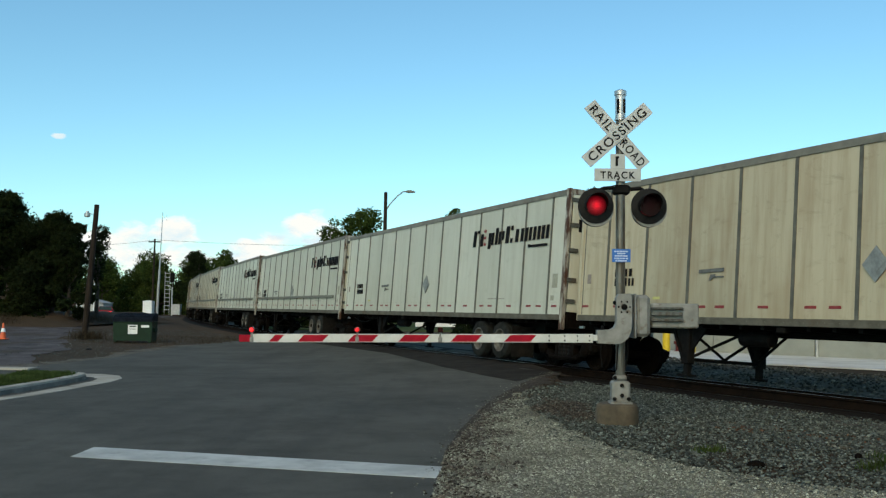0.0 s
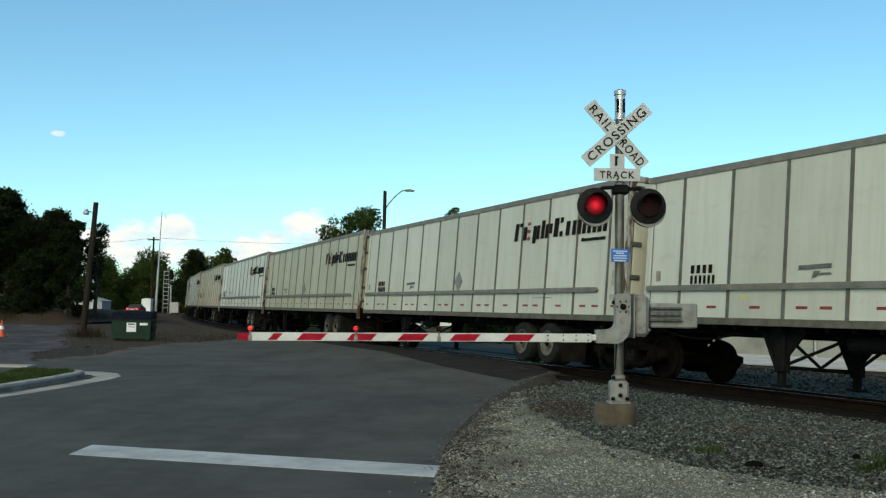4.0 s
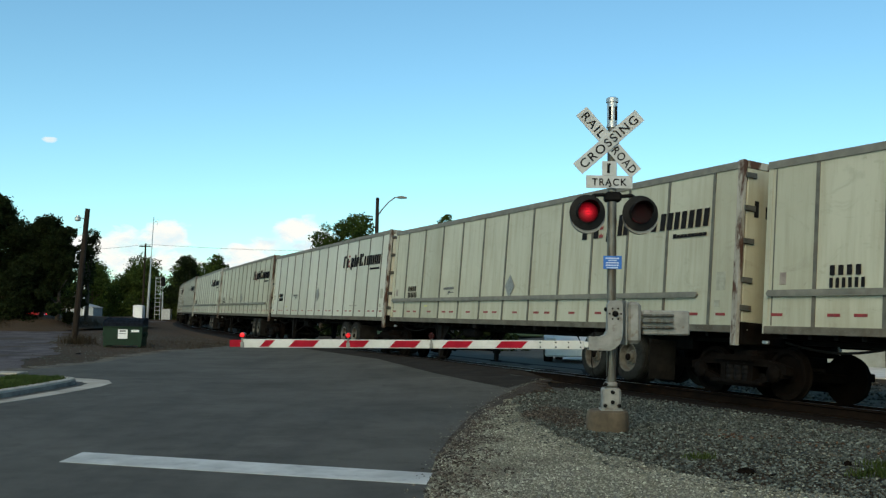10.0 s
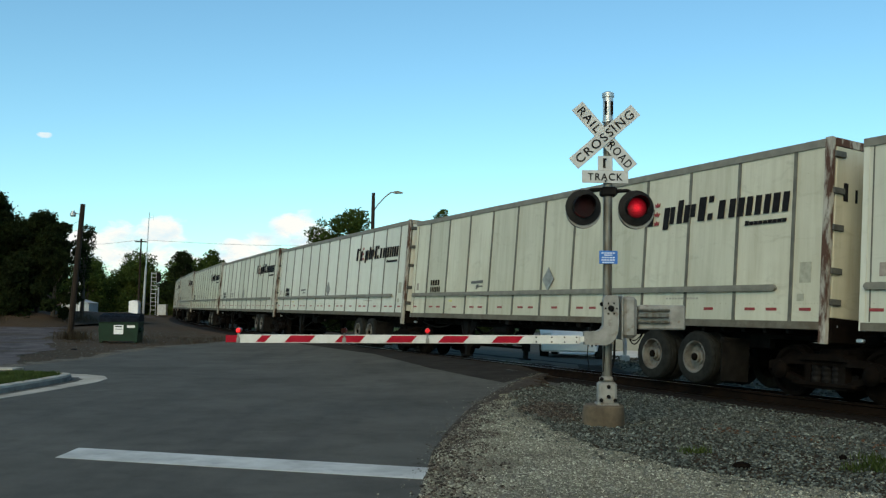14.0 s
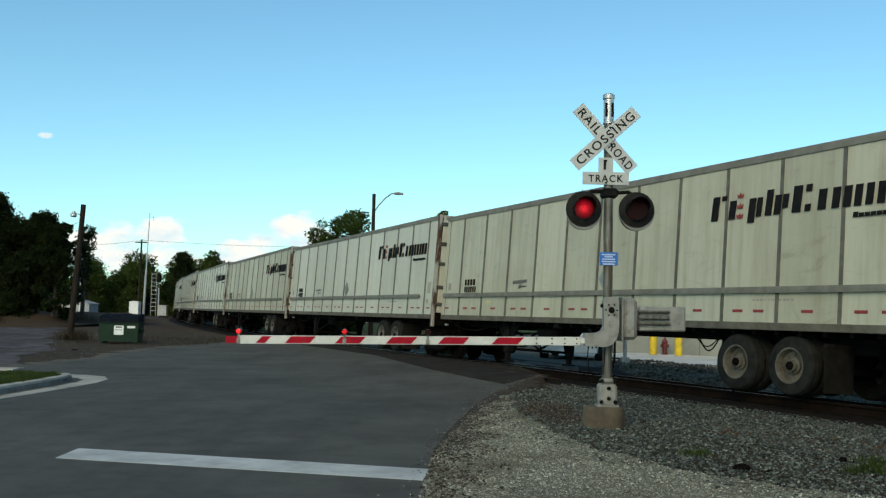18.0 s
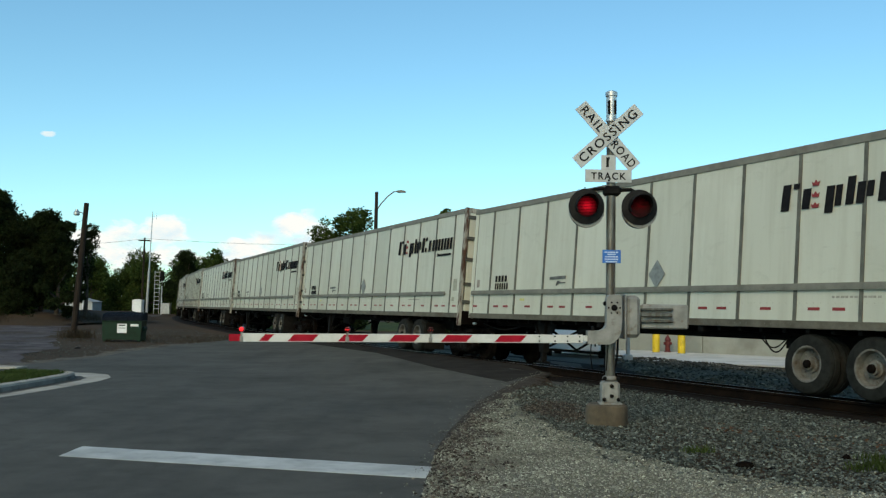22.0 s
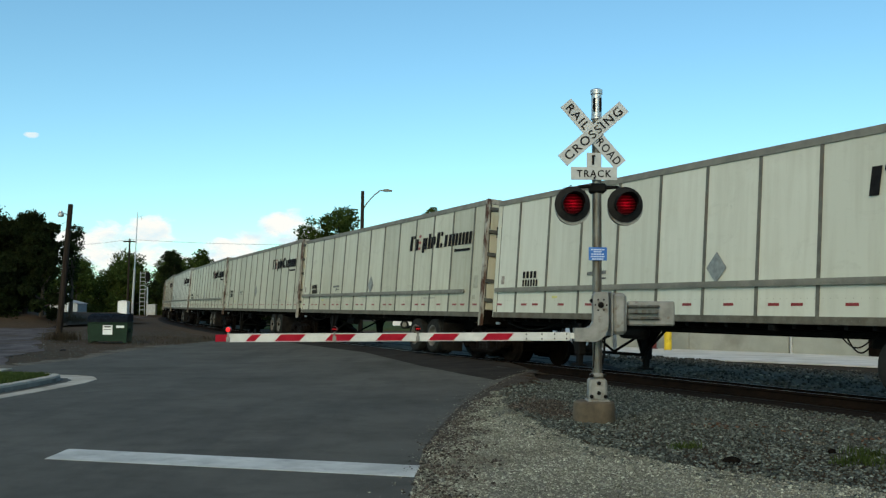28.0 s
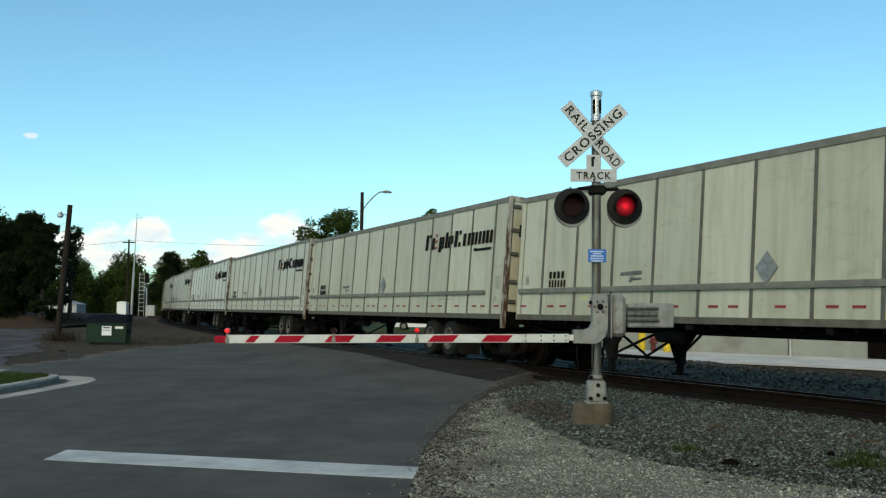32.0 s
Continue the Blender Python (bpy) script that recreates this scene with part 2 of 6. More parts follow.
def leaf_material(name, dark, light):
    m, n, l, b = material(name)
    g = n.new("ShaderNodeNewGeometry")
    c = ramp(n, l, g.outputs["Random Per Island"], [(0.0, dark), (1.0, light)])
    v = coords(n, l, (1, 1, 1), 9.0)
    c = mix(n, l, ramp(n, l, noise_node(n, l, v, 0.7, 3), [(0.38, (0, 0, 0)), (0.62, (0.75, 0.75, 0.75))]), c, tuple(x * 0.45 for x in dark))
    l.new(c, b.inputs["Base Color"])
    b.inputs["Roughness"].default_value = 0.7
    b.inputs["Specular IOR Level"].default_value = 0.1
    tl = n.new("ShaderNodeBsdfTranslucent")
    l.new(c, tl.inputs[0])
    mx = n.new("ShaderNodeMixShader")
    mx.inputs[0].default_value = 0.45
    l.new(b.outputs[0], mx.inputs[1])
    l.new(tl.outputs[0], mx.inputs[2])
    l.new(mx.outputs[0], n["Material Output"].inputs[0])
    return m


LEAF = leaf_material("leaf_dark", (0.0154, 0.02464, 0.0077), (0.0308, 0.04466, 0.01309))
LEAF_MID = leaf_material("leaf_mid", (0.05, 0.0775, 0.0175), (0.1187, 0.1688, 0.0375))
LEAF_FAR = leaf_material("leaf_far", (0.03959, 0.0638, 0.01435), (0.1066, 0.1508, 0.03132))
DRY_GRASS = leaf_material("dry_grass", (0.045, 0.034, 0.021), (0.115, 0.088, 0.055))
GREEN_GRASS = leaf_material("green_grass", (0.03861, 0.06237, 0.01604), (0.1114, 0.1528, 0.04277))


def glow(name, color, strength):
    m, n, l, b = material(name)
    b.inputs["Base Color"].default_value = (*color, 1)
    b.inputs["Emission Color"].default_value = (*color, 1)
    b.inputs["Emission Strength"].default_value = strength
    b.inputs["Roughness"].default_value = 0.3
    return m




def lamp_lens():
    """A lit red lens, brightest before its bulb and fading to the rim."""
    m, n, l, b = material("lamp_lit")
    tc = n.new("ShaderNodeTexCoord")
    far = n.new("ShaderNodeVectorMath")
    far.operation = "LENGTH"
    l.new(tc.outputs["Object"], far.inputs[0])
    c = ramp(n, l, far.outputs["Value"], [(0.0, (1.0, 0.012, 0.045)), (0.04, (0.78, 0.004, 0.02)), (0.08, (0.27, 0.002, 0.008)), (0.14, (0.03, 0.001, 0.002))])
    l.new(c, b.inputs["Emission Color"])
    b.inputs["Base Color"].default_value = (0.06, 0.002, 0.004, 1)
    b.inputs["Emission Strength"].default_value = 1.0
    b.inputs["Roughness"].default_value = 0.45
    return m


def dimming_glass():
    """Dark red glass of the added slats; shut, it shows the lens as unlit."""
    m, n, l, b = material("dimming_red_glass")
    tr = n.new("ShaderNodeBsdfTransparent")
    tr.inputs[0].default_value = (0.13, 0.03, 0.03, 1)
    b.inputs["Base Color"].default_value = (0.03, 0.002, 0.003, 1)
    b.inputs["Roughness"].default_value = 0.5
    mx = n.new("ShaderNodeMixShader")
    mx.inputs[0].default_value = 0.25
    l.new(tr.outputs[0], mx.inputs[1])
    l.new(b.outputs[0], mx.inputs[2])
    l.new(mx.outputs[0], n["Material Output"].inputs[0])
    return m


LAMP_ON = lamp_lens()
DIMMING = dimming_glass()
LAMP_DIM = glow("lamp_dim", (0.10, 0.002, 0.005), 0.25)
LAMP_SMALL = glow("gate_lamp_lit", (1.0, 0.015, 0.02), 0.8)
TAIL = glow("tail_lamp", (1.0, 0.03, 0.03), 1.2)


def glass_material():
    m, n, l, b = material("dark_glass")
    b.inputs["Base Color"].default_value = (0.03, 0.045, 0.035, 1)
    b.inputs["Roughness"].default_value = 0.12
    b.inputs["Specular IOR Level"].default_value = 0.3
    return m


GLASS = glass_material()


def asphalt_material():
    m, n, l, b = material("asphalt")
    v = coords(n, l)
    big = noise_node(n, l, v, 0.35, 6, 0.65, 0.15)
    mid = noise_node(n, l, v, 2.2, 7, 0.7)
    fine = noise_node(n, l, v, 90.0, 3, 0.7)
    c = ramp(n, l, big, [(0.3, (0.0605, 0.0593, 0.0514)), (0.7, (0.1065, 0.1047, 0.0907))])
    c = mix(n, l, ramp(n, l, mid, [(0.5, (0, 0, 0)), (0.75, (0.6, 0.6, 0.6))]), c, (0.0351, 0.0345, 0.0309))
    c = mix(n, l, ramp(n, l, fine, [(0.55, (0, 0, 0)), (0.8, (0.35, 0.35, 0.35))]), c, (0.1693, 0.1657, 0.1572))
    vs = coords(n, l, (1.4, 0.10, 1))
    tracks = noise_node(n, l, vs, 1.3, 4)
    c = mix(n, l, ramp(n, l, tracks, [(0.5, (0, 0, 0)), (0.7, (0.35, 0.35, 0.35))]), c, (0.0387, 0.0387, 0.0387))
    dust = noise_node(n, l, v, 0.22, 8, 0.74, 0.3)
    c = mix(n, l, ramp(n, l, dust, [(0.44, (0, 0, 0)), (0.66, (0.55, 0.55, 0.55))]), c, (0.1186, 0.1156, 0.1016))
    worn = noise_node(n, l, v, 0.8, 8, 0.76, 0.2)
    c = mix(n, l, ramp(n, l, worn, [(0.46, (0, 0, 0)), (0.64, (0.42, 0.42, 0.42))]), c, (0.0484, 0.0474, 0.0423))
    l.new(c, b.inputs["Base Color"])
    b.inputs["Roughness"].default_value = 0.92
    b.inputs["Specular IOR Level"].default_value = 0.10
    bump(n, l, b, noise_node(n, l, v, 120, 3), 0.5, 0.004)
    return m


ASPHALT = asphalt_material()
ASPHALT_DARK = surf("asphalt_dark", (0.0221, 0.02015, 0.0182), (0.039, 0.03575, 0.03185), 1.5, 0.95, 0, 0.003, 100, (0.042, 0.038, 0.033), 0.7, (0.55, 0.7), shift=0, spec=0.04)
EDGE_DIRT = surf("edge_dirt", (0.0238, 0.0187, 0.01445), (0.068, 0.0544, 0.0425), 24, 0.95, 0, 0.012, 40, (0.085, 0.076, 0.062), 3.0, (0.56, 0.68), shift=0, spec=0.2)


def ground_material():
    m, n, l, b = material("dirt_ground")
    v = coords(n, l)
    big = noise_node(n, l, v, 0.12, 6, 0.65)
    mid = noise_node(n, l, v, 1.1, 6, 0.7)
    fine = noise_node(n, l, v, 22, 4, 0.75)
    c = ramp(n, l, big, [(0.36, (0.066, 0.045, 0.029)), (0.52, (0.057, 0.042, 0.029)), (0.68, (0.044, 0.034, 0.020))])
    c = mix(n, l, ramp(n, l, mid, [(0.45, (0, 0, 0)), (0.7, (0.7, 0.7, 0.7))]), c, (0.046, 0.035, 0.026))
    c = mix(n, l, ramp(n, l, fine, [(0.5, (0, 0, 0)), (0.75, (0.55, 0.55, 0.55))]), c, (0.098, 0.077, 0.057))
    l.new(c, b.inputs["Base Color"])
    b.inputs["Roughness"].default_value = 0.95
    b.inputs["Specular IOR Level"].default_value = 0.08
    bump(n, l, b, noise_node(n, l, v, 30, 5), 0.7, 0.02)
    return m


DIRT = ground_material()
GRAVEL_BED = surf("gravel_bed", (0.05667, 0.05358, 0.04225), (0.2576, 0.2504, 0.2061), 38, 0.95, 0, 0.012, 45, (0.10, 0.086, 0.068), 1.1, (0.5, 0.75), shift=0, spread=(0.3, 0.7), spec=0.15)
BALLAST_BED = surf("ballast_bed", (0.017, 0.0185, 0.015), (0.066, 0.070, 0.059), 34, 0.95, 0, 0.02, 30, (0.075, 0.06, 0.05), 0.9, (0.52, 0.72), shift=0, spread=(0.3, 0.7))
STONE_LIGHT = surf("gravel_stone", (0.093, 0.0948, 0.07248), (0.3328, 0.3432, 0.2762), 0.9, 0.9, shift=0, stain=(0.085, 0.079, 0.062), stain_scale=0.8, stain_at=(0.52, 0.72), island=0.55, spec=0.15)
STONE_GREY = surf("ballast_stone", (0.0297, 0.03538, 0.0297), (0.1101, 0.1241, 0.1075), 0.7, 0.85, shift=0, stain=(0.15, 0.11, 0.075), stain_scale=0.55, stain_at=(0.6, 0.72), island=0.85, spec=0.25)
STONE_BROWN = surf("soiled_stone", (0.03259, 0.028, 0.02268), (0.1055, 0.0912, 0.07476), 1.5, 0.95, shift=0, island=0.8, spec=0.15)
STONE_FAR = surf("far_ballast_stone", (0.0525, 0.0465, 0.036), (0.15, 0.135, 0.105), 0.8, 0.95, shift=0, island=0.8, spec=0.05)
STONE_RUST = surf("rusty_stone", (0.045, 0.026, 0.017), (0.13, 0.078, 0.050), 3, 0.95, shift=0, island=0.6, spec=0.1)
LOT_GREY = surf("lot_surface", (0.04893, 0.04288, 0.04506), (0.1262, 0.1102, 0.1107), 1.2, 0.95, 0, 0.01, 20, (0.060, 0.047, 0.034), 0.35, (0.48, 0.62), shift=0, stretch=(1, 0.6, 1), spec=0.1)
DUST_GREY = surf("dusty_gravel", (0.07306, 0.06398, 0.05141), (0.1661, 0.1455, 0.1168), 14, 0.95, 0, 0.012, 40, (0.05, 0.042, 0.033), 1.2, (0.5, 0.66), shift=0, spec=0.1)
LAWN_GREEN = surf("lawn_green", (0.040, 0.058, 0.018), (0.080, 0.105, 0.034), 1.8, 0.95, 0, 0.02, 25, (0.085, 0.088, 0.042), 0.4, (0.52, 0.7), shift=0, spec=0.05)
ROAD_PAINT = surf("road_paint", (0.3557, 0.3557, 0.3309), (0.5335, 0.5335, 0.4989), 2.5, 0.7, 0, 0.002, 60, (0.26, 0.26, 0.25), 6.0, (0.56, 0.76), shift=0)

# ---- mesh helpers ----


class Shape:
    """Collects vertices and faces of one mesh."""

    def __init__(self):
        self.v, self.f, self.m = [], [], 0

    def add(self, verts, faces):
        k = len(self.v)
        self.v += [tuple(q) for q in verts]
        self.f += [tuple(i + k for i in g) for g in faces]
        return self

    def box(self, x0, x1, y0, y1, z0, z1, c=0.0, m=None):
        """A box with its edges cut by c."""
        c = min(c, (x1 - x0) * 0.45, (y1 - y0) * 0.45, (z1 - z0) * 0.45)
        if c <= 0:
            v = [(x, y, z) for z in (z0, z1) for y in (y0, y1) for x in (x0, x1)]
            f = [(0, 2, 3, 1), (4, 5, 7, 6), (0, 1, 5, 4), (2, 6, 7, 3), (0, 4, 6, 2), (1, 3, 7, 5)]
        else:
            v, f = [], []
            for z, e in ((z0, c), (z0 + c, 0), (z1 - c, 0), (z1, c)):
                v += [(x0 + c + e * 0.0, y0 + e, z), (x1 - c, y0 + e, z), (x1 - e, y0 + c, z), (x1 - e, y1 - c, z),
                      (x1 - c, y1 - e, z), (x0 + c, y1 - e, z), (x0 + e, y1 - c, z), (x0 + e, y0 + c, z)]
            f = [tuple(range(7, -1, -1)), tuple(range(24, 32))]
            for r in range(3):
                f += [(r * 8 + i, r * 8 + (i + 1) % 8, r * 8 + 8 + (i + 1) % 8, r * 8 + 8 + i) for i in range(8)]
        if m is not None:
            v = [m @ Vector(q) for q in v]
        return self.add(v, f)

    def tube(self, a, b, r0, r1=None, seg=10, caps=True):
        a, b = Vector(a), Vector(b)
        r1 = r0 if r1 is None else r1
        d = (b - a).normalized()
        u = d.orthogonal().normalized()
        w = d.cross(u)
        ring = [(math.cos(2 * math.pi * i / seg), math.sin(2 * math.pi * i / seg)) for i in range(seg)]
        v = [a + (u * x + w * y) * r0 for x, y in ring] + [b + (u * x + w * y) * r1 for x, y in ring]
        f = [(i, (i + 1) % seg, seg + (i + 1) % seg, seg + i) for i in range(seg)]
        if caps:
            f += [tuple(range(seg - 1, -1, -1)), tuple(range(seg, 2 * seg))]
        return self.add(v, f)

    def lathe(self, o, axis, profile, seg=20, caps=True):
        """Profile of (along, radius) turned round an axis through o."""
        o, d = Vector(o), Vector(axis).normalized()
        u = d.orthogonal().normalized()
        w = d.cross(u)
        v, f = [], []
        for h, r in profile:
            v += [o + d * h + (u * math.cos(2 * math.pi * i / seg) + w * math.sin(2 * math.pi * i / seg)) * r for i in range(seg)]
        for k in range(len(profile) - 1):
            f += [(k * seg + i, k * seg + (i + 1) % seg, k * seg + seg + (i + 1) % seg, k * seg + seg + i) for i in range(seg)]
        if caps:
            f += [tuple(range(seg - 1, -1, -1)), tuple(range((len(profile) - 1) * seg, len(profile) * seg))]
        return self.add(v, f)

    def prism(self, pts, y0, y1, m=None):
        """A polygon in the xz plane pulled from y0 to y1."""
        k = len(pts)
        v = [(x, y0, z) for x, z in pts] + [(x, y1, z) for x, z in pts]
        f = [tuple(range(k)), tuple(range(2 * k - 1, k - 1, -1))] + [(i, k + i, k + (i + 1) % k, (i + 1) % k) for i in range(k)]
        if m is not None:
            v = [m @ Vector(q) for q in v]
        return self.add(v, f)

    def path(self, pts, r, seg=6):
        for a, b in zip(pts[:-1], pts[1:]):
            self.tube(a, b, r, r, seg)
        return self

    def pipe(self, pts, r, seg=6):
        """One unbroken round tube through the points."""
        pts = [Vector(q) for q in pts]
        v, f, n = [], [], len(pts)
        for i, q in enumerate(pts):
            d = (pts[min(i + 1, n - 1)] - pts[max(i - 1, 0)]).normalized()
            u = d.cross(Vector((0.13, 0.97, 0.2))).normalized()
            w = d.cross(u)
            v += [q + (u * math.cos(2 * math.pi * k / seg) + w * math.sin(2 * math.pi * k / seg)) * r for k in range(seg)]
        for i in range(n - 1):
            f += [(i * seg + k, i * seg + (k + 1) % seg, i * seg + seg + (k + 1) % seg, i * seg + seg + k) for k in range(seg)]
        return self.add(v, f + [tuple(range(seg - 1, -1, -1)), tuple(range((n - 1) * seg, n * seg))])

    def mesh(self, name, mat, smooth=False):
        me = bpy.data.meshes.new(name)
        me.from_pydata(self.v, [], self.f)
        bm = bmesh.new()
        bm.from_mesh(me)
        bmesh.ops.recalc_face_normals(bm, faces=bm.faces)
        bm.to_mesh(me)
        bm.free()
        me.materials.append(mat)
        if smooth:
            me.polygons.foreach_set("use_smooth", [True] * len(me.polygons))
            me.set_sharp_from_angle(angle=radians(35))
        return me


def part(name, shape, mat, parent=None, label="", smooth=False):
    ob = new(name, shape.mesh(name, mat, smooth) if isinstance(shape, Shape) else shape)
    ob.parent = parent
    return tagged(ob, label) if label else ob


def thing(name, label, category, group="", kind="", at=None):
    ob = new(name)
    ob.empty_display_size = 0.3
    if at is not None:
        ob.matrix_world = at
    return tagged(ob, label, category, group, kind)


def array_mesh(name, verts, faces, mat, smooth=False):
    """A mesh from numpy arrays whose faces all have the same number of corners."""
    me = bpy.data.meshes.new(name)
    k = faces.shape[1]
    me.vertices.add(len(verts))
    me.vertices.foreach_set("co", np.ascontiguousarray(verts, dtype=np.float32).ravel())
    me.loops.add(faces.size)
    me.loops.foreach_set("vertex_index", np.ascontiguousarray(faces, dtype=np.int32).ravel())
    me.polygons.add(len(faces))
    me.polygons.foreach_set("loop_start", np.arange(0, faces.size, k, dtype=np.int32))
    me.polygons.foreach_set("loop_total", np.full(len(faces), k, dtype=np.int32))
    me.update(calc_edges=True)
    me.validate()
    me.materials.append(mat)
    return me


def text_mesh(name, body, mat, height, width, depth=0.004):
    """Letters in the xz plane, centred, facing -y."""
    cu = bpy.data.curves.new(name, "FONT")
    cu.body, cu.size, cu.extrude, cu.align_x, cu.align_y = body, 1.0, 0.002, "CENTER", "CENTER"
    cu.offset, cu.space_character = 0.014, 1.22
    ob = new(name, cu)
    bpy.context.view_layer.update()
    me = bpy.data.meshes.new_from_object(ob.evaluated_get(bpy.context.evaluated_depsgraph_get()))
    bpy.data.objects.remove(ob)
    co = np.array([v.co[:] for v in me.vertices])
    lo, hi = co.min(0), co.max(0)
    s = np.array([width, height]) / (hi[:2] - lo[:2])
    c = (lo + hi) / 2
    for v in me.vertices:
        x, y, z = v.co
        v.co = ((x - c[0]) * s[0], -depth if z > 0 else depth, (y - c[1]) * s[1])
    me.materials.clear()
    me.materials.append(mat)
    return me


# ---- the track's line ----
K0, K1, S_RAMP, TH0, X0, Y0 = 0.00474, 0.00175, -29.09, 0.39868, 1.1006, 27.65
CANT = 0.07104
PITCH = 16.6


def bearing(s):
    """Heading, turned from +y towards -x, at s metres along the track."""
    s = max(s, -60.0)
    u = s - S_RAMP
    turn = K0 * s if u < 0 else K0 * s + (K1 - K0) * (u * u / 60 if u < 30 else u - 15)
    if s > 170:
        turn -= K1 * (s - 170)
    return TH0 - turn


STEP = 0.5
LINE = {}


def build_line():
    for way in (1, -1):
        x, y = X0, Y0
        LINE[0] = (x, y)
        for i in range(1, 1500):
            th = bearing(way * (i - 0.5) * STEP)
            x -= way * math.sin(th) * STEP
            y += way * math.cos(th) * STEP
            LINE[way * i] = (x, y)


build_line()


def on_line(s):
    i = math.floor(s / STEP)
    f = s / STEP - i
    (ax, ay), (bx, by) = LINE[i], LINE[i + 1]
    return Vector((ax + (bx - ax) * f, ay + (by - ay) * f, 0.0))


NP_LINE = np.array([LINE[i] for i in range(-160, 500)])


def track_distance(x, y):
    p = np.stack([np.ravel(x), np.ravel(y)], 1)
    out = np.empty(len(p))
    for k in range(0, len(p), 4000):
        out[k:k + 4000] = np.sqrt(((p[k:k + 4000, None] - NP_LINE[None]) ** 2).sum(2)).min(1)
    return out.reshape(np.shape(x))


def ride(front, back, shift=0.0):
    """Pose of a vehicle whose ends stand over the track at front and back: x to its rear, z up, canted."""
    a, b = on_line(front), on_line(back)
    x = (b - a).normalized()
    y0 = Vector((0, 0, 1)).cross(x)
    y = y0 * math.cos(CANT) - Vector((0, 0, 1)) * math.sin(CANT)
    z = x.cross(y)
    m = Matrix((x, y, z)).transposed().to_4x4()
    m.translation = a + x * shift
    return m


# ---- ground ----
GZ = -0.17


def smooth01(a, b, x):
    u = np.clip((x - a) / (b - a), 0, 1)
    return u * u * (3 - 2 * u)


EDGE = [(-0.55, -3.0), (-0.4, 2.0), (-0.25, 6.0), (-0.17, 8.0), (-0.08, 10.6), (0.08, 12.3), (0.3, 14.0), (0.62, 16.0), (1.08, 17.9), (1.7, 20.2), (2.41, 22.3), (3.3, 24.2)]


def fine_line(pts, step):
    out = []
    for (ax, ay), (bx, by) in zip(pts[:-1], pts[1:]):
        n = max(1, int(math.hypot(bx - ax, by - ay) / step))
        out += [(ax + (bx - ax) * k / n, ay + (by - ay) * k / n) for k in range(n)]
    return out + [pts[-1]]


EDGE_PTS = np.array(fine_line(EDGE + [(5.2, 27.5), (6.6, 31.0), (7.6, 36.0), (9.0, 46.0)], 0.3))


def road_height(x, y):
    """The road climbs gently to the rails."""
    d = track_distance(x, y)
    return GZ + 0.15 * (1 - smooth01(1.2, 7.5, d)) - 0.065 * (1 - smooth01(0.75, 1.4, d)) + 0 * x


def ground_height(x, y):
    """Height of the ground: nearly flat, a little lower beside the rails."""
    x, y = np.asarray(x, float), np.asarray(y, float)
    d = track_distance(x, y)
    z = GZ - 0.02 + 0 * x
    z = z - 0.10 * (1 - smooth01(1.6, 3.2, d))
    # the shoulder rises to the road's edge
    e = EDGE_PTS[:, :]
    p = np.stack([np.ravel(x), np.ravel(y)], 1)
    near = np.empty(len(p))
    for k in range(0, len(p), 4000):
        near[k:k + 4000] = np.sqrt(((p[k:k + 4000, None] - e[None]) ** 2).sum(2)).min(1)
    w = (1 - smooth01(0.0, 1.3, near.reshape(np.shape(x)))) * (x > -0.6)
    return z + (road_height(x, y) - 0.012 - z) * w


def ground_sheet():
    """One sheet to the horizon, fine near the crossing."""
    g = np.concatenate([-np.geomspace(2600, 70, 12), np.linspace(-60, 60, 121), np.geomspace(70, 2600, 12)])
    xs, ys = g, g + 22
    X, Y = np.meshgrid(xs, ys, indexing="ij")
    low = (X > -10.4) & (X < 14) & (Y > -8) & (Y < 50) | (track_distance(X, Y) < 6)
    Z = ground_height(X, Y) - np.where(low, 0.035, 0.008)
    n = len(xs)
    idx = np.arange(n * n).reshape(n, n)
    f = np.stack([idx[:-1, :-1], idx[1:, :-1], idx[1:, 1:], idx[:-1, 1:]], -1).reshape(-1, 4)
    ob = new("ground", array_mesh("ground", np.stack([X, Y, Z], -1).reshape(-1, 3), f, DIRT))
    return tagged(ob, "brown dirt and gravel ground with dry grass around the crossing", "ground", kind="structure")


ground_sheet()


def inside(poly, x, y):
    c = np.zeros(np.shape(x), bool)
    for (x0, y0), (x1, y1) in zip(poly, poly[1:] + poly[:1]):
        hit = (y0 > y) != (y1 > y)
        if y1 != y0:
            c ^= hit & (x < (x1 - x0) * (y - y0) / (y1 - y0) + x0)
    return c


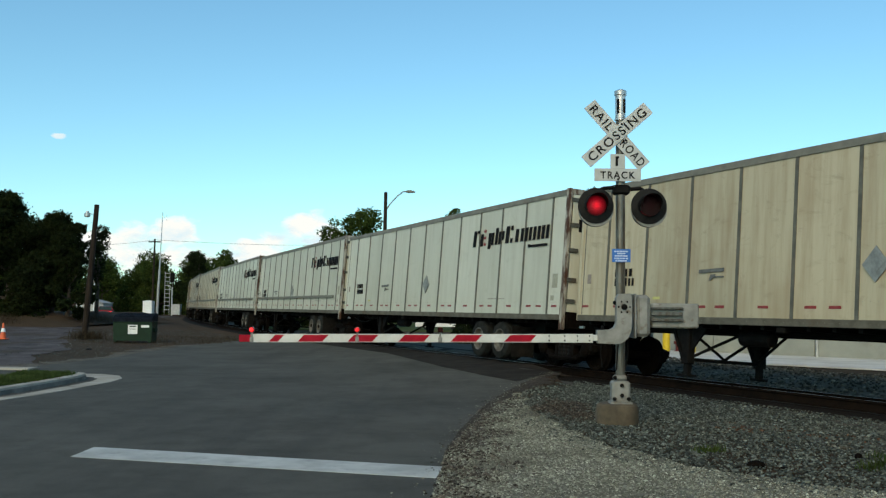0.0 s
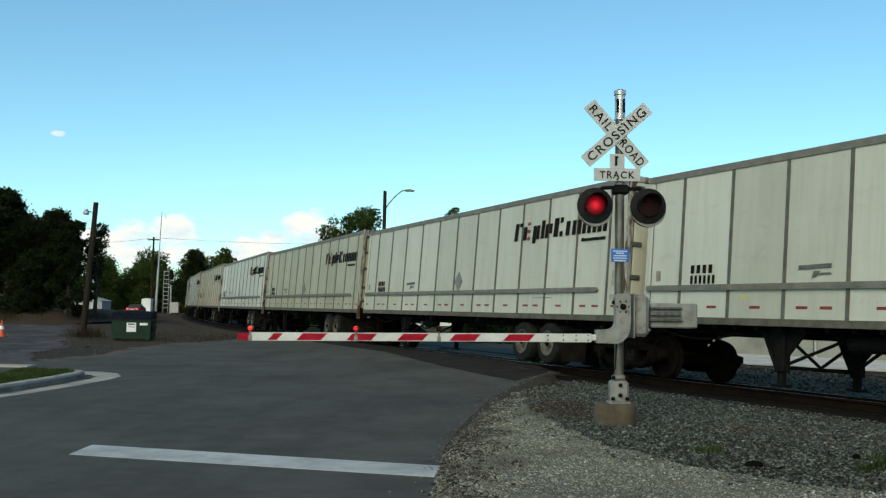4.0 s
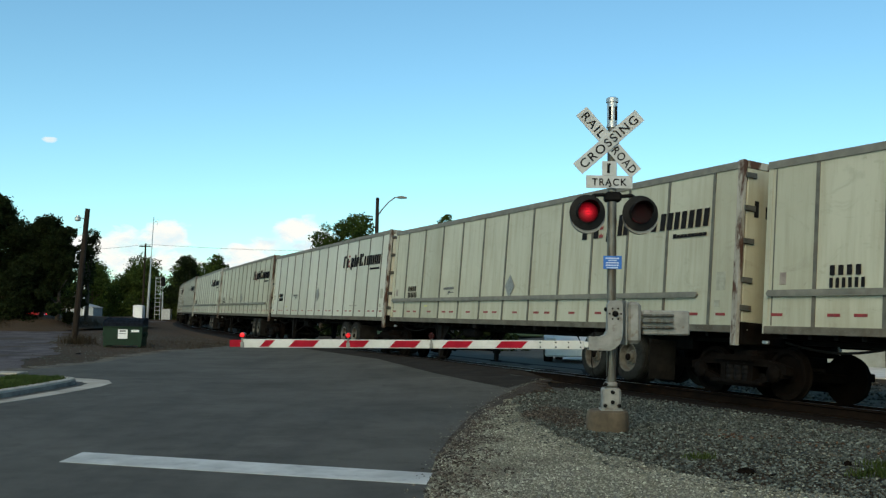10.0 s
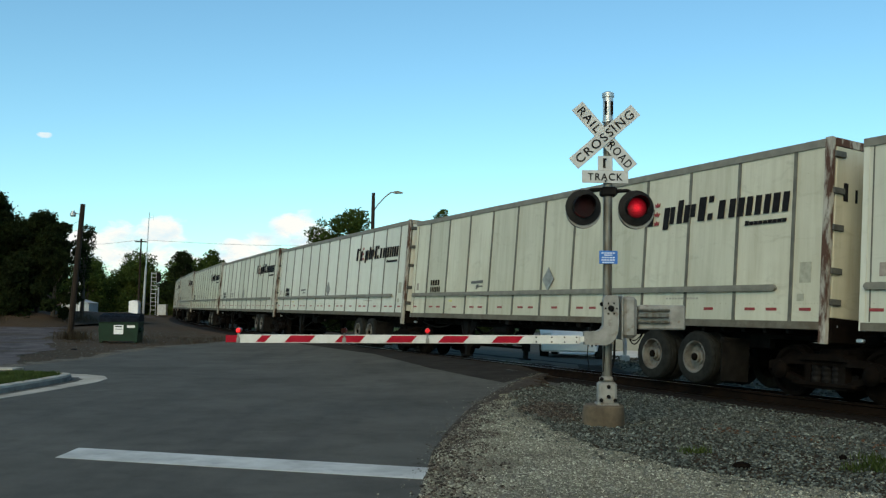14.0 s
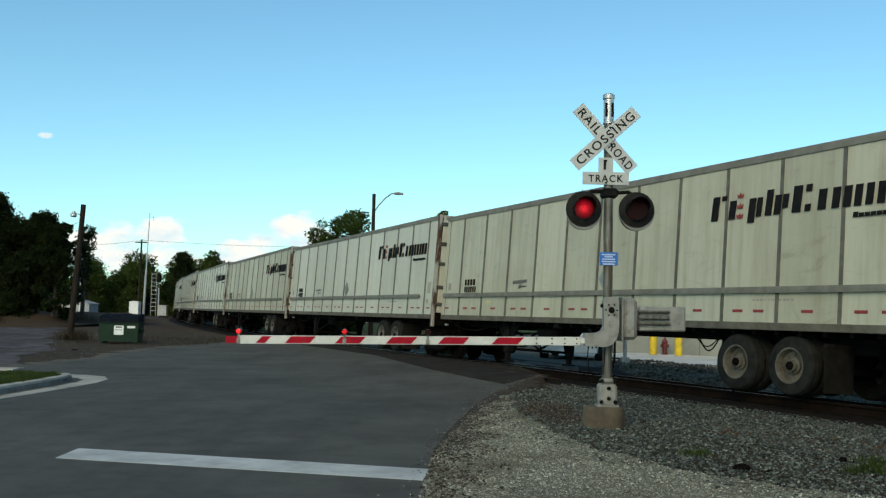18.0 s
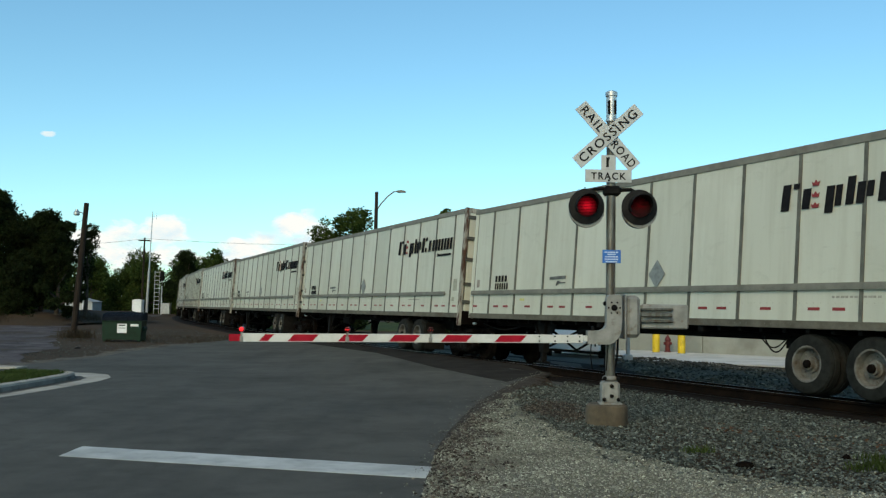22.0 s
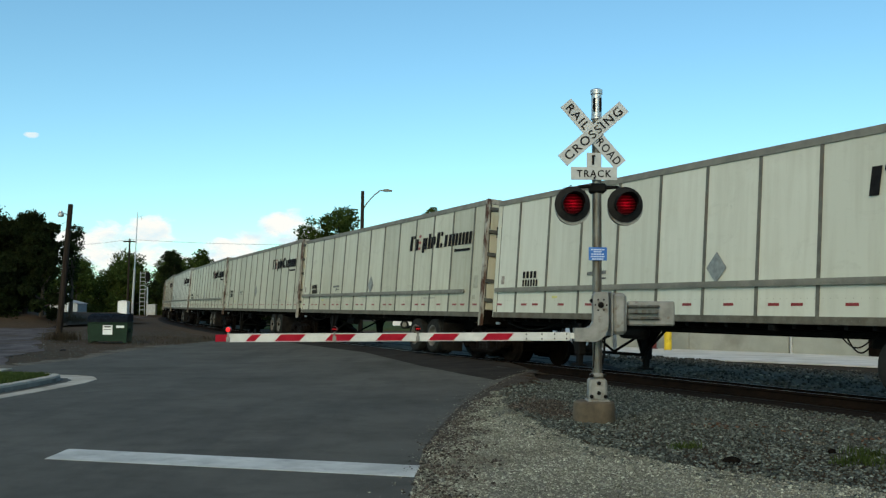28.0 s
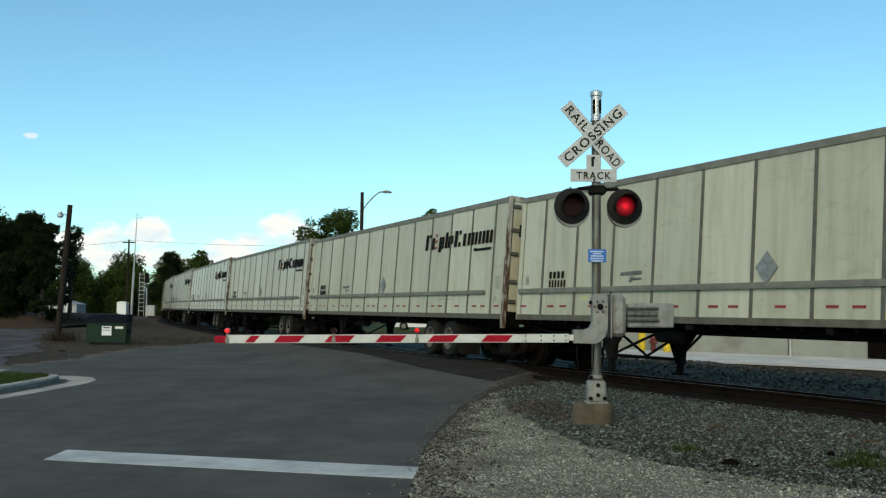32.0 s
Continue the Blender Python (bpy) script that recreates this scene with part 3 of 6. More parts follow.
def patch(name, poly, mat, lift, cell=0.5, height=None):
    """A piece of surface inside a polygon, laid over the ground, with a clean edge."""
    bm = bmesh.new()
    f = bm.faces.new([bm.verts.new((x, y, 0)) for x, y in poly])
    xs, ys = [p[0] for p in poly], [p[1] for p in poly]
    for k, lo, hi in ((0, min(xs), max(xs)), (1, min(ys), max(ys))):
        c = max(cell, (hi - lo) / 80)
        for i in range(1, int((hi - lo) / c)):
            co, no = [0, 0, 0], [0, 0, 0]
            co[k], no[k] = lo + i * c, 1
            bmesh.ops.bisect_plane(bm, geom=bm.verts[:] + bm.edges[:] + bm.faces[:], plane_co=co, plane_no=no)
    bm.verts.ensure_lookup_table()
    co = np.array([v.co[:] for v in bm.verts])
    z = (height or ground_height)(co[:, 0], co[:, 1]) + lift
    for v, h in zip(bm.verts, z):
        v.co.z = h
    bmesh.ops.recalc_face_normals(bm, faces=bm.faces)
    if sum(q.normal.z for q in bm.faces) < 0:
        bmesh.ops.reverse_faces(bm, faces=bm.faces)
    rim = bmesh.ops.extrude_edge_only(bm, edges=[e for e in bm.edges if e.is_boundary])
    for v in rim["geom"]:
        if isinstance(v, bmesh.types.BMVert):
            v.co.z -= 0.04
    me = bpy.data.meshes.new(name)
    bm.to_mesh(me)
    bm.free()
    me.materials.append(mat)
    return new(name, me)


ROAD = EDGE + [(5.2, 27.5), (6.6, 31.0), (7.6, 36.0), (9.0, 46.0), (14.0, 75.0), (5.0, 77.0), (1.0, 60.0), (-3.0, 48.0), (-5.6, 44.0), (-9.46, 41.0), (-10.5, 36.9), (-10.55, 31.5), (-10.27, 28.3), (-10.54, 25.2), (-10.83, 22.6),
               (-16.0, 21.6), (-30.0, 21.0), (-30.0, 18.8), (-10.7, 18.9), (-10.7, -3.0), (-10.9, -40.0), (-1.6, -40.0)]
tagged(patch("road", ROAD, ASPHALT, 0.0, 0.6, road_height), "worn dark grey asphalt road with faint tyre tracks", "road", kind="structure")
LINE_POLY = [(-3.96, 9.78), (-0.15, 8.86), (-0.10, 9.49), (-3.98, 10.46)]
tagged(patch("stop_line", LINE_POLY, ROAD_PAINT, 0.004, 0.6, road_height), "worn white stop line painted across the lane", "road marking", kind="structure")
rag = random.Random(8)
SHOULDER = EDGE[:9] + [(x + rag.uniform(-0.09, 0.09), y + rag.uniform(-0.09, 0.09)) for x, y in fine_line([(1.3, 17.2), (1.25, 16.2), (1.35, 14.2), (1.63, 12.3), (2.0, 11.0), (2.5, 9.9), (3.3, 9.0), (4.0, 8.4), (7.0, 6.2)], 0.18)] + [ (9.0, 3.0), (10.0, -3.0), (10.0, -40.0), (-1.6, -40.0)]
LOT = [(x + 0.3 * math.sin(0.8 * y) + 0.12 * math.sin(2.1 * y), y) for x, y in fine_line([(-10.95, 22.9), (-12.2, 27.0), (-13.0, 30.0), (-15.0, 36.5), (-17.4, 41.5), (-20.0, 48.0), (-25.0, 62.0), (-29.5, 75.0)], 0.8)]
LOT += [(-36.0, 95.0), (-41.0, 140.0), (-46.0, 142.0), (-45.0, 120.0), (-41.0, 95.0), (-35.0, 78.0), (-31.0, 66.0), (-45.0, 63.5), (-60.0, 61.0), (-60.0, 30.0), (-32.0, 22.2)]
tagged(patch("gravel_lot", LOT, LOT_GREY, 0.002, 1.2), "old grey asphalt and gravel lot", "lot", kind="structure")
STRIP = [(-8.6, 39.6), (-4.65, 39.4), (-1.85, 29.2), (-0.27, 23.78), (0.75, 20.84), (1.31, 19.43), (1.72, 20.3), (2.41, 22.3), (3.2, 24.0), (1.6, 27.4), (-1.0, 34.0), (-4.0, 42.0), (-5.6, 43.6)]
tagged(patch("asphalt_strip", STRIP, ASPHALT_DARK, 0.003, 0.6, road_height), "darker strip of the asphalt road along the rails", "road", kind="structure")
jag = random.Random(5)
FRINGE = [(x - 0.03 - jag.uniform(0, 0.07), y) for x, y in fine_line(EDGE[4:11], 0.22)]
FRINGE += [(x + 0.26 + jag.uniform(0, 0.3) + 0.2 * math.sin(y * 1.7), y - 0.1) for x, y in reversed(FRINGE)]
tagged(patch("dirt_fringe", FRINGE, EDGE_DIRT, 0.009, 0.5), "dark brown dirt along the road's edge", "dirt", kind="structure")
tagged(patch("gravel_shoulder", SHOULDER, GRAVEL_BED, 0.004, 0.5), "pale crushed gravel shoulder beside the road", "gravel", kind="structure")

dusty = random.Random(12)
FAR_EDGE = fine_line([(-16.0, 21.66), (-10.86, 22.66), (-10.57, 25.2), (-10.3, 28.3), (-10.58, 31.5), (-10.53, 36.9), (-9.5, 41.0)], 0.35)
DUSTY = FAR_EDGE + [(x - 0.35 - dusty.uniform(0, 0.75), y + 0.25 + dusty.uniform(0, 0.5)) for x, y in reversed(FAR_EDGE)]
tagged(patch("dusty_edge", DUSTY, DUST_GREY, 0.012, 0.6), "pale dusty gravel along the road's far edge", "gravel", kind="structure")
slab = part("corner_slab", Shape().box(-13.5, -10.15, 22.35, 22.95, GZ - 0.05, GZ + 0.04, 0.01), KERB)
tagged(slab, "pale concrete slab behind the verge's nose", "pavement", kind="structure")

# ---- ballast and track ----
S_LIST = [-570 + 15 * i for i in range(34)] + [-60 + i for i in range(191)] + [131 + 4 * i for i in range(12)] + [180 + 15 * i for i in range(36)]


def across(s, lat, z):
    """A place beside the track: lat metres towards the road side, level."""
    p = on_line(s)
    th = bearing(s)
    return Vector((p.x - math.cos(th) * lat, p.y - math.sin(th) * lat, z))


def canted(s, lat, h):
    p = on_line(s)
    th = bearing(s)
    n = Vector((-math.cos(th), -math.sin(th), 0))
    return Vector((p.x, p.y, 0)) + n * (lat * math.cos(CANT) - h * math.sin(CANT)) + Vector((0, 0, lat * math.sin(CANT) + h * math.cos(CANT)))


def sweep(profile, s_list, place, closed=True):
    sh = Shape()
    k = len(profile)
    for s in s_list:
        sh.v += [tuple(place(s, a, h)) for a, h in profile]
    for i in range(len(s_list) - 1):
        sh.f += [(i * k + j, i * k + (j + 1) % k, i * k + k + (j + 1) % k, i * k + k + j) for j in range(k if closed else k - 1)]
    if closed:
        sh.f += [tuple(range(k)), tuple(range((len(s_list) - 1) * k, len(s_list) * k))]
    return sh


BED = [(-4.2, -0.42), (-2.6, -0.20), (-1.4, -0.235), (0, -0.19), (0.8, -0.14), (1.35, -0.115), (1.6, -0.15), (2.1, -0.21), (2.9, -0.21), (3.6, -0.19), (4.3, -0.205)]
BED_NARROW = BED[:7] + [(2.0, -0.22), (2.5, -0.30)]
bed = part("ballast_bed", sweep(BED, [s for s in S_LIST if s <= 2], across, False), BALLAST_BED)
tagged(part("ballast_bed", sweep(BED_NARROW, [s for s in S_LIST if s >= 2], across, False), DIRT), "narrow brown ballast bed beyond the crossing", "ballast", kind="structure")
tagged(bed, "grey crushed stone ballast bed along the railway", "ballast", kind="structure")
mound = part("far_mound", sweep([(-1.3, -0.24), (-2.6, -0.18), (-4.0, -0.075), (-6.2, -0.075), (-7.3, -0.27)], [-46 + i for i in range(46)], across, False), STONE_FAR)
tagged(mound, "low brown-grey ballast mound beyond the rails", "ballast", kind="structure")
PANEL = [(2.2, -0.075), (1.75, -0.010), (1.1, 0.018), (0.83, 0.038), (0.70, 0.032), (-0.70, -0.068), (-0.83, -0.074), (-1.2, -0.05), (-1.75, -0.012), (-2.2, -0.075)]
panel = part("crossing_surface", sweep(PANEL, [-5.3 + 0.5 * i for i in range(47)], lambda s, a, h: across(s, a, h - 0.17 * max(0.0, (-3.8 - s) / 1.5)), False), ASPHALT_DARK)
tagged(panel, "dark asphalt laid between the rails at the crossing", "road", kind="structure")
oily = part("oily_ballast", sweep([(0.80, -0.145), (0.84, -0.13), (1.34, -0.106), (1.62, -0.146), (1.66, -0.165)], S_LIST, across, False), OILY)
tagged(oily, "dark oil-stained ballast beside the rail", "ballast", kind="structure")
track = thing("railway_track", "single curved railway track with rusty rails on ties", "railway track", kind="structure")
RAIL_P = [(-0.075, -0.18), (0.075, -0.18), (0.07, -0.165), (0.012, -0.145), (0.010, -0.05), (0.036, -0.035), (0.036, -0.004), (0.03, 0.0), (-0.03, 0.0), (-0.036, -0.004), (-0.036, -0.035), (-0.010, -0.05), (-0.012, -0.145), (-0.07, -0.165)]
for side in (0.753, -0.753):
    r = part("rail", sweep([(a + side, h) for a, h in RAIL_P], S_LIST, canted), STEEL_RAIL, track, "rusty brown steel rail")
    part("rail_head", sweep([(side - 0.028, 0.0005), (side + 0.028, 0.0005), (side + 0.026, 0.003), (side - 0.026, 0.003)], S_LIST, canted), RAIL_HEAD, r, "polished running surface of the rail")
tie_mesh = Shape().box(-0.115, 0.115, -1.28, 1.28, -0.40, -0.215, 0.012).mesh("tie", TIE)
for i in range(150):
    s = -38 + 0.53 * i
    p, th = canted(s, 0, 0), bearing(s)
    ob = part("tie", tie_mesh, TIE, track)
    ob.matrix_world = Matrix.Translation(p) @ Matrix.Rotation(th + math.pi / 2 + random.uniform(-0.01, 0.01), 4, "Z") @ Matrix.Rotation(CANT, 4, "X")


def stones(name, label, category, pts, sizes, mat, seed):
    """Loose angular stones, one mesh of many small lumps."""
    rng = np.random.default_rng(seed)
    base = np.array([(0, 0, 1), (1, 0, 0.1), (0.3, 0.95, -0.1), (-0.8, 0.6, 0.15), (-0.8, -0.6, -0.1), (0.3, -0.95, 0.1), (0, 0, -1.0)])
    tri = np.array([(0, 1, 2), (0, 2, 3), (0, 3, 4), (0, 4, 5), (0, 5, 1), (6, 2, 1), (6, 3, 2), (6, 4, 3), (6, 5, 4), (6, 1, 5)])
    n = len(pts)
    v = base[None] * rng.uniform(0.65, 1.25, (n, 7, 1)) * np.stack([rng.uniform(0.7, 1.75, n), rng.uniform(0.45, 1.1, n), rng.uniform(0.4, 0.85, n)], 1)[:, None]
    a = rng.uniform(0, 2 * np.pi, n)
    t = rng.normal(0, 0.6, n)
    x, y, z = v[..., 0], v[..., 1], v[..., 2]
    y, z = y * np.cos(t)[:, None] - z * np.sin(t)[:, None], y * np.sin(t)[:, None] + z * np.cos(t)[:, None]
    x, y = x * np.cos(a)[:, None] - y * np.sin(a)[:, None], x * np.sin(a)[:, None] + y * np.cos(a)[:, None]
    v = np.stack([x, y, z], -1) * sizes[:, None, None] + pts[:, None]
    f = (tri[None] + 7 * np.arange(n)[:, None, None]).reshape(-1, 3)
    return tagged(new(name, array_mesh(name, v.reshape(-1, 3), f, mat)), label, category, kind="stuff")


def bed_height(x, y):
    """Top of whatever lies at a place off the road: ballast or ground."""
    d = track_distance(x, y)
    zb = np.interp(d, [0, 0.8, 1.35, 1.6, 2.1, 2.9, 3.6, 4.3], [-0.19, -0.14, -0.115, -0.15, -0.20, -0.20, -0.19, -0.205])
    return np.maximum(zb, ground_height(x, y))


def scatter(n, x0, x1, y0, y1, keep, seed):
    rng = np.random.default_rng(seed)
    x, y = rng.uniform(x0, x1, n), rng.uniform(y0, y1, n)
    k = keep(x, y)
    return x[k], y[k], rng


def clear_edge(x, y):
    """Keeps a strip of bare dark dirt along the road's edge."""
    e = np.interp(y, [p[1] for p in EDGE], [p[0] for p in EDGE])
    return x - e > np.interp(y, [6, 10, 15, 18, 20, 24], [-0.02, 0.0, 0.14, 0.30, 0.75, 1.2]) * (1 + 0.35 * np.sin(6.5 * y) * np.sin(2.3 * y))


def trough(x, y):
    """One in the middle of the brown, shaded dip before the mast, falling off to its rim."""
    return np.clip(1.35 - ((x - 1.82 + 0.12 * np.sin(3 * y)) / 0.46) ** 2 - ((y - 15.3) / 1.55) ** 2, 0, 1)


def lay_stones():
    # ballast on the road side
    x, y, rng = scatter(150000, 0.2, 13.0, 6.5, 24.0, lambda x, y: (x < 0.52 * y + 0.6) & ~inside(ROAD, x, y) & clear_edge(x, y) & (np.random.default_rng(79).random(len(x)) > trough(x, y) * 0.85) & (~inside(SHOULDER, x, y) | (np.random.default_rng(77).random(len(x)) < np.clip((x - np.interp(y, [6, 10, 12.3, 14.2, 17], [4.6, 1.6, 0.8, 0.55, 0.9])) / 1.6, 0, 0.45))) & (track_distance(x, y) > 1.5), 3)
    s = rng.uniform(0.009, 0.025, len(x)) * np.where(rng.random(len(x)) < 0.05, 1.5, 1)
    stones("ballast_stones", "loose grey ballast stones between the gravel and the rail", "ballast", np.stack([x, y, bed_height(x, y) + s * 0.25], 1), s, STONE_GREY, 4)
    # pale gravel of the shoulder
    x, y, rng = scatter(90000, -0.4, 4.6, 6.8, 18.0, lambda x, y: inside(SHOULDER, x, y) & clear_edge(x, y) & (np.random.default_rng(80).random(len(x)) > trough(x, y) * 0.9), 5)
    s = rng.uniform(0.005, 0.015, len(x)) * np.where(rng.random(len(x)) < 0.05, 1.6, 1)
    stones("gravel_stones", "pale loose gravel stones on the shoulder", "gravel", np.stack([x, y, ground_height(x, y) + 0.004 + s * 0.25], 1), s, STONE_LIGHT, 6)
    # soiled stones along the road's edge and in the trough before the mast
    def soiled(x, y):
        e = np.interp(y, [p[1] for p in EDGE], [p[0] for p in EDGE])
        r = np.random.default_rng(78).random(len(x))
        side = np.clip(1.25 - (x - e) / np.interp(y, [7, 9.6, 12, 16], [0.45, 0.62, 0.55, 0.4]) + 0.5 * np.sin(5 * y) * np.sin(7 * x), 0, 1) * (x > e - 0.05 - 1.5 * r * (r < 0.1))
        # dark stones give the dip its soil and, on flat ground, its shade
        pit = trough(x, y)
        return (r < np.maximum(side * 0.7, pit * 0.9)) & (clear_edge(x, y) | (r < 0.06) & (x > e - 0.2))
    x, y, rng = scatter(42000, -0.5, 3.2, 6.8, 19.0, soiled, 11)
    s = rng.uniform(0.007, 0.022, len(x))
    stones("soiled_stones", "dark brown soiled gravel along the road's edge", "gravel", np.stack([x, y, bed_height(x, y) + 0.006 + s * 0.35], 1), s, STONE_BROWN, 12)
    # grit strewn over the asphalt along its edge
    x, y, rng = scatter(60000, -1.3, 2.6, 7.0, 22.0, lambda x, y: (np.interp(y, [p[1] for p in EDGE], [p[0] for p in EDGE]) - x > -0.12) & (np.random.default_rng(83).random(len(x)) < 0.55 * np.exp(-(np.interp(y, [p[1] for p in EDGE], [p[0] for p in EDGE]) - x + 0.12) / 0.11)), 13)
    s = rng.uniform(0.003, 0.009, len(x))
    stones("loose_grit", "fine pale grit strewn along the asphalt's edge", "gravel", np.stack([x, y, road_height(x, y) + 0.002 + s * 0.2], 1), s, STONE_LIGHT, 14)
    # heap beyond the rails
    x, y, rng = scatter(26000, 2.0, 19.0, 14.0, 36.0, lambda x, y: (track_distance(x, y) > 0.9) & (track_distance(x, y) < 7.2) & (~inside(ROAD, x, y) | (x > 5.3)) & (x > np.interp(y, NP_LINE[:, 1], NP_LINE[:, 0]) + 0.6) & (y < 32.6), 7)
    s = rng.uniform(0.02, 0.05, len(x))
    d = track_distance(x, y)
    z = np.interp(d, [0, 1.4, 2.6, 4.0, 6.2, 7.2], [-0.21, -0.235, -0.17, -0.06, -0.06, -0.25]) + 0.03 * np.sin(2.1 * x) * np.cos(1.7 * y)
    stones("far_ballast_stones", "dark grey ballast stones beyond the rails", "ballast", np.stack([x, y, np.maximum(z, GZ - 0.05) + s * 0.3], 1), s, STONE_FAR, 8)
    # rust-stained stones
    x, y, rng = scatter(2600, 3.0, 6.8, 9.6, 13.8, lambda x, y: (((x - 3.85) / 0.26) ** 2 + ((y - 13.0) / 0.26) ** 2 < 1) | ((np.abs(y - (13.0 - 0.75 * (x - 3.9)) + 0.3 * np.sin(4 * x)) < 1.1 * np.random.default_rng(81).random(len(x)) ** 2) & (x > 3.9) & (np.random.default_rng(82).random(len(x)) < 0.4)), 9)
    s = rng.uniform(0.012, 0.028, len(x))
    stones("rusty_stones", "rust-stained ballast stones", "ballast", np.stack([x, y, bed_height(x, y) + s * 0.5], 1), s, STONE_RUST, 10)


lay_stones()

# ---- trailers of the train ----
XF, XR, ZB = 0.34, 16.40, 1.10
RIBS = [1.38 + 1.297 * i for i in range(12)]


def top_z(x):
    return 4.08 + 0.12 * (x - XF) / 15.92


def slanted(x0, x1, y0, y1, z0, dz0, dz1):
    """A box whose top (dz0) and bottom follow the slope of the roof when z0 is None."""
    v = []
    for x in (x0, x1):
        a = top_z(x) + dz0 if z0 is None else z0
        b = top_z(x) + dz1
        v += [(x, y0, a), (x, y1, a), (x, y1, b), (x, y0, b)]
    return v, [(0, 1, 2, 3), (7, 6, 5, 4), (0, 4, 5, 1), (1, 5, 6, 2), (2, 6, 7, 3), (3, 7, 4, 0)]


def wordmark():
    """Dark slanted bars of the size of the wordmark, and three small red shapes."""
    lean = 0.10
    cap, xh, base, low = 3.53, 3.42, 3.08, 2.98
    glyphs = []

    def bar(x, w, z0, z1):
        w *= 1.25
        glyphs[-1].prism([(x + lean * (z0 - 3.1), z0), (x + w + lean * (z0 - 3.1), z0), (x + w + lean * (z1 - 3.1), z1), (x + lean * (z1 - 3.1), z1)], -1.309, -1.302)
    for x, w, z1, z0 in ((11.37, 0.14, cap, base), (11.60, 0.10, cap, cap - 0.09), (11.82, 0.13, xh, base), (12.30, 0.13, xh, low), (12.49, 0.10, xh, base), (12.70, 0.12, cap, base), (12.90, 0.12, xh, base),
                         (13.08, 0.10, xh, base + 0.1), (13.30, 0.15, cap, base), (13.56, 0.10, cap, cap - 0.12), (13.57, 0.10, base + 0.12, base), (13.84, 0.13, xh, base), (14.12, 0.12, xh, base), (14.34, 0.12, xh, base),
                         (14.55, 0.11, xh, base), (14.76, 0.11, xh, base), (14.97, 0.11, xh, base), (15.17, 0.12, xh, base), (15.39, 0.11, xh, base)):
        glyphs.append(Shape())
        bar(x, w, z0, z1)
    glyphs.append(Shape())
    for i in range(9):
        bar(14.56 + i * 0.108, 0.075, 2.90, 2.965 + 0.02 * (i == 0))
    crowns = []
    for z in (3.50, 3.31, 3.13):
        x = 12.1
        crowns.append(Shape().prism([(x - 0.06, z - 0.045), (x + 0.06, z - 0.045), (x + 0.085, z + 0.03), (x + 0.035, z), (x, z + 0.055), (x - 0.035, z), (x - 0.085, z + 0.03)], -1.309, -1.302))
    return glyphs, crowns


def marking_bars():
    sh = Shape()
    for z0, z1, n, w in ((2.06, 2.22, 4, 0.15), (1.86, 2.02, 6, 0.10)):
        for i in range(n):
            x = 1.68 + i * (0.64 if n == 4 else 0.70) / n
            sh.box(x, x + w * 0.62, -1.308, -1.302, z0, z1)
    return sh


MESHES = {}


def shared(key, make, mat, smooth=False):
    """One mesh for all alike parts."""
    k = (key, mat.name)
    if k not in MESHES:
        MESHES[k] = make().mesh(key, mat, smooth)
    return MESHES[k]


def put(name, key, make, mat, parent, label="", smooth=False):
    return part(name, shared(key, make, mat, smooth), mat, parent, label)


def panel_shape(i, z0):
    xs = [XF + 0.04] + RIBS + [XR - 0.13]
    a, b = xs[i], xs[i + 1]

    def make():
        sh = Shape()
        sh.add(*slanted(a + 0.004, b - 0.004, -1.285, -1.235, z0, 0, -0.125))
        return sh
    return make


def wheel_shape(x, y, inward):
    """Tyre profile of a dual road wheel, axis across the trailer."""
    w = 0.27
    prof = [(0.0, 0.30), (0.0, 0.42), (0.02, 0.47), (0.06, 0.492), (0.10, 0.485), (0.105, 0.497), (0.165, 0.497), (0.17, 0.485), (w - 0.06, 0.492), (w - 0.02, 0.47), (w, 0.42), (w, 0.30), (0.0, 0.30)]
    sh = Shape()
    sh.lathe((x, y, 0.53), (0, inward, 0), prof, 28, False)
    sh.lathe((x, y + inward * 0.31, 0.53), (0, inward, 0), prof, 20, False)
    return sh


def rim_shape(x, y, inward):
    sh = Shape()
    sh.lathe((x, y, 0.53), (0, inward, 0), [(0.005, 0.305), (-0.004, 0.30), (0.0, 0.275), (0.05, 0.262), (0.13, 0.25), (0.14, 0.14), (0.10, 0.135), (0.09, 0.10), (0.03, 0.095), (0.02, 0.05), (0.018, 0.001)], 24, False)
    for k in range(8):
        a = k * math.pi / 4
        sh.tube((x + 0.19 * math.cos(a), y + inward * 0.15, 0.53 + 0.19 * math.sin(a)), (x + 0.19 * math.cos(a), y + inward * 0.115, 0.53 + 0.19 * math.sin(a)), 0.018, seg=6)
    return sh


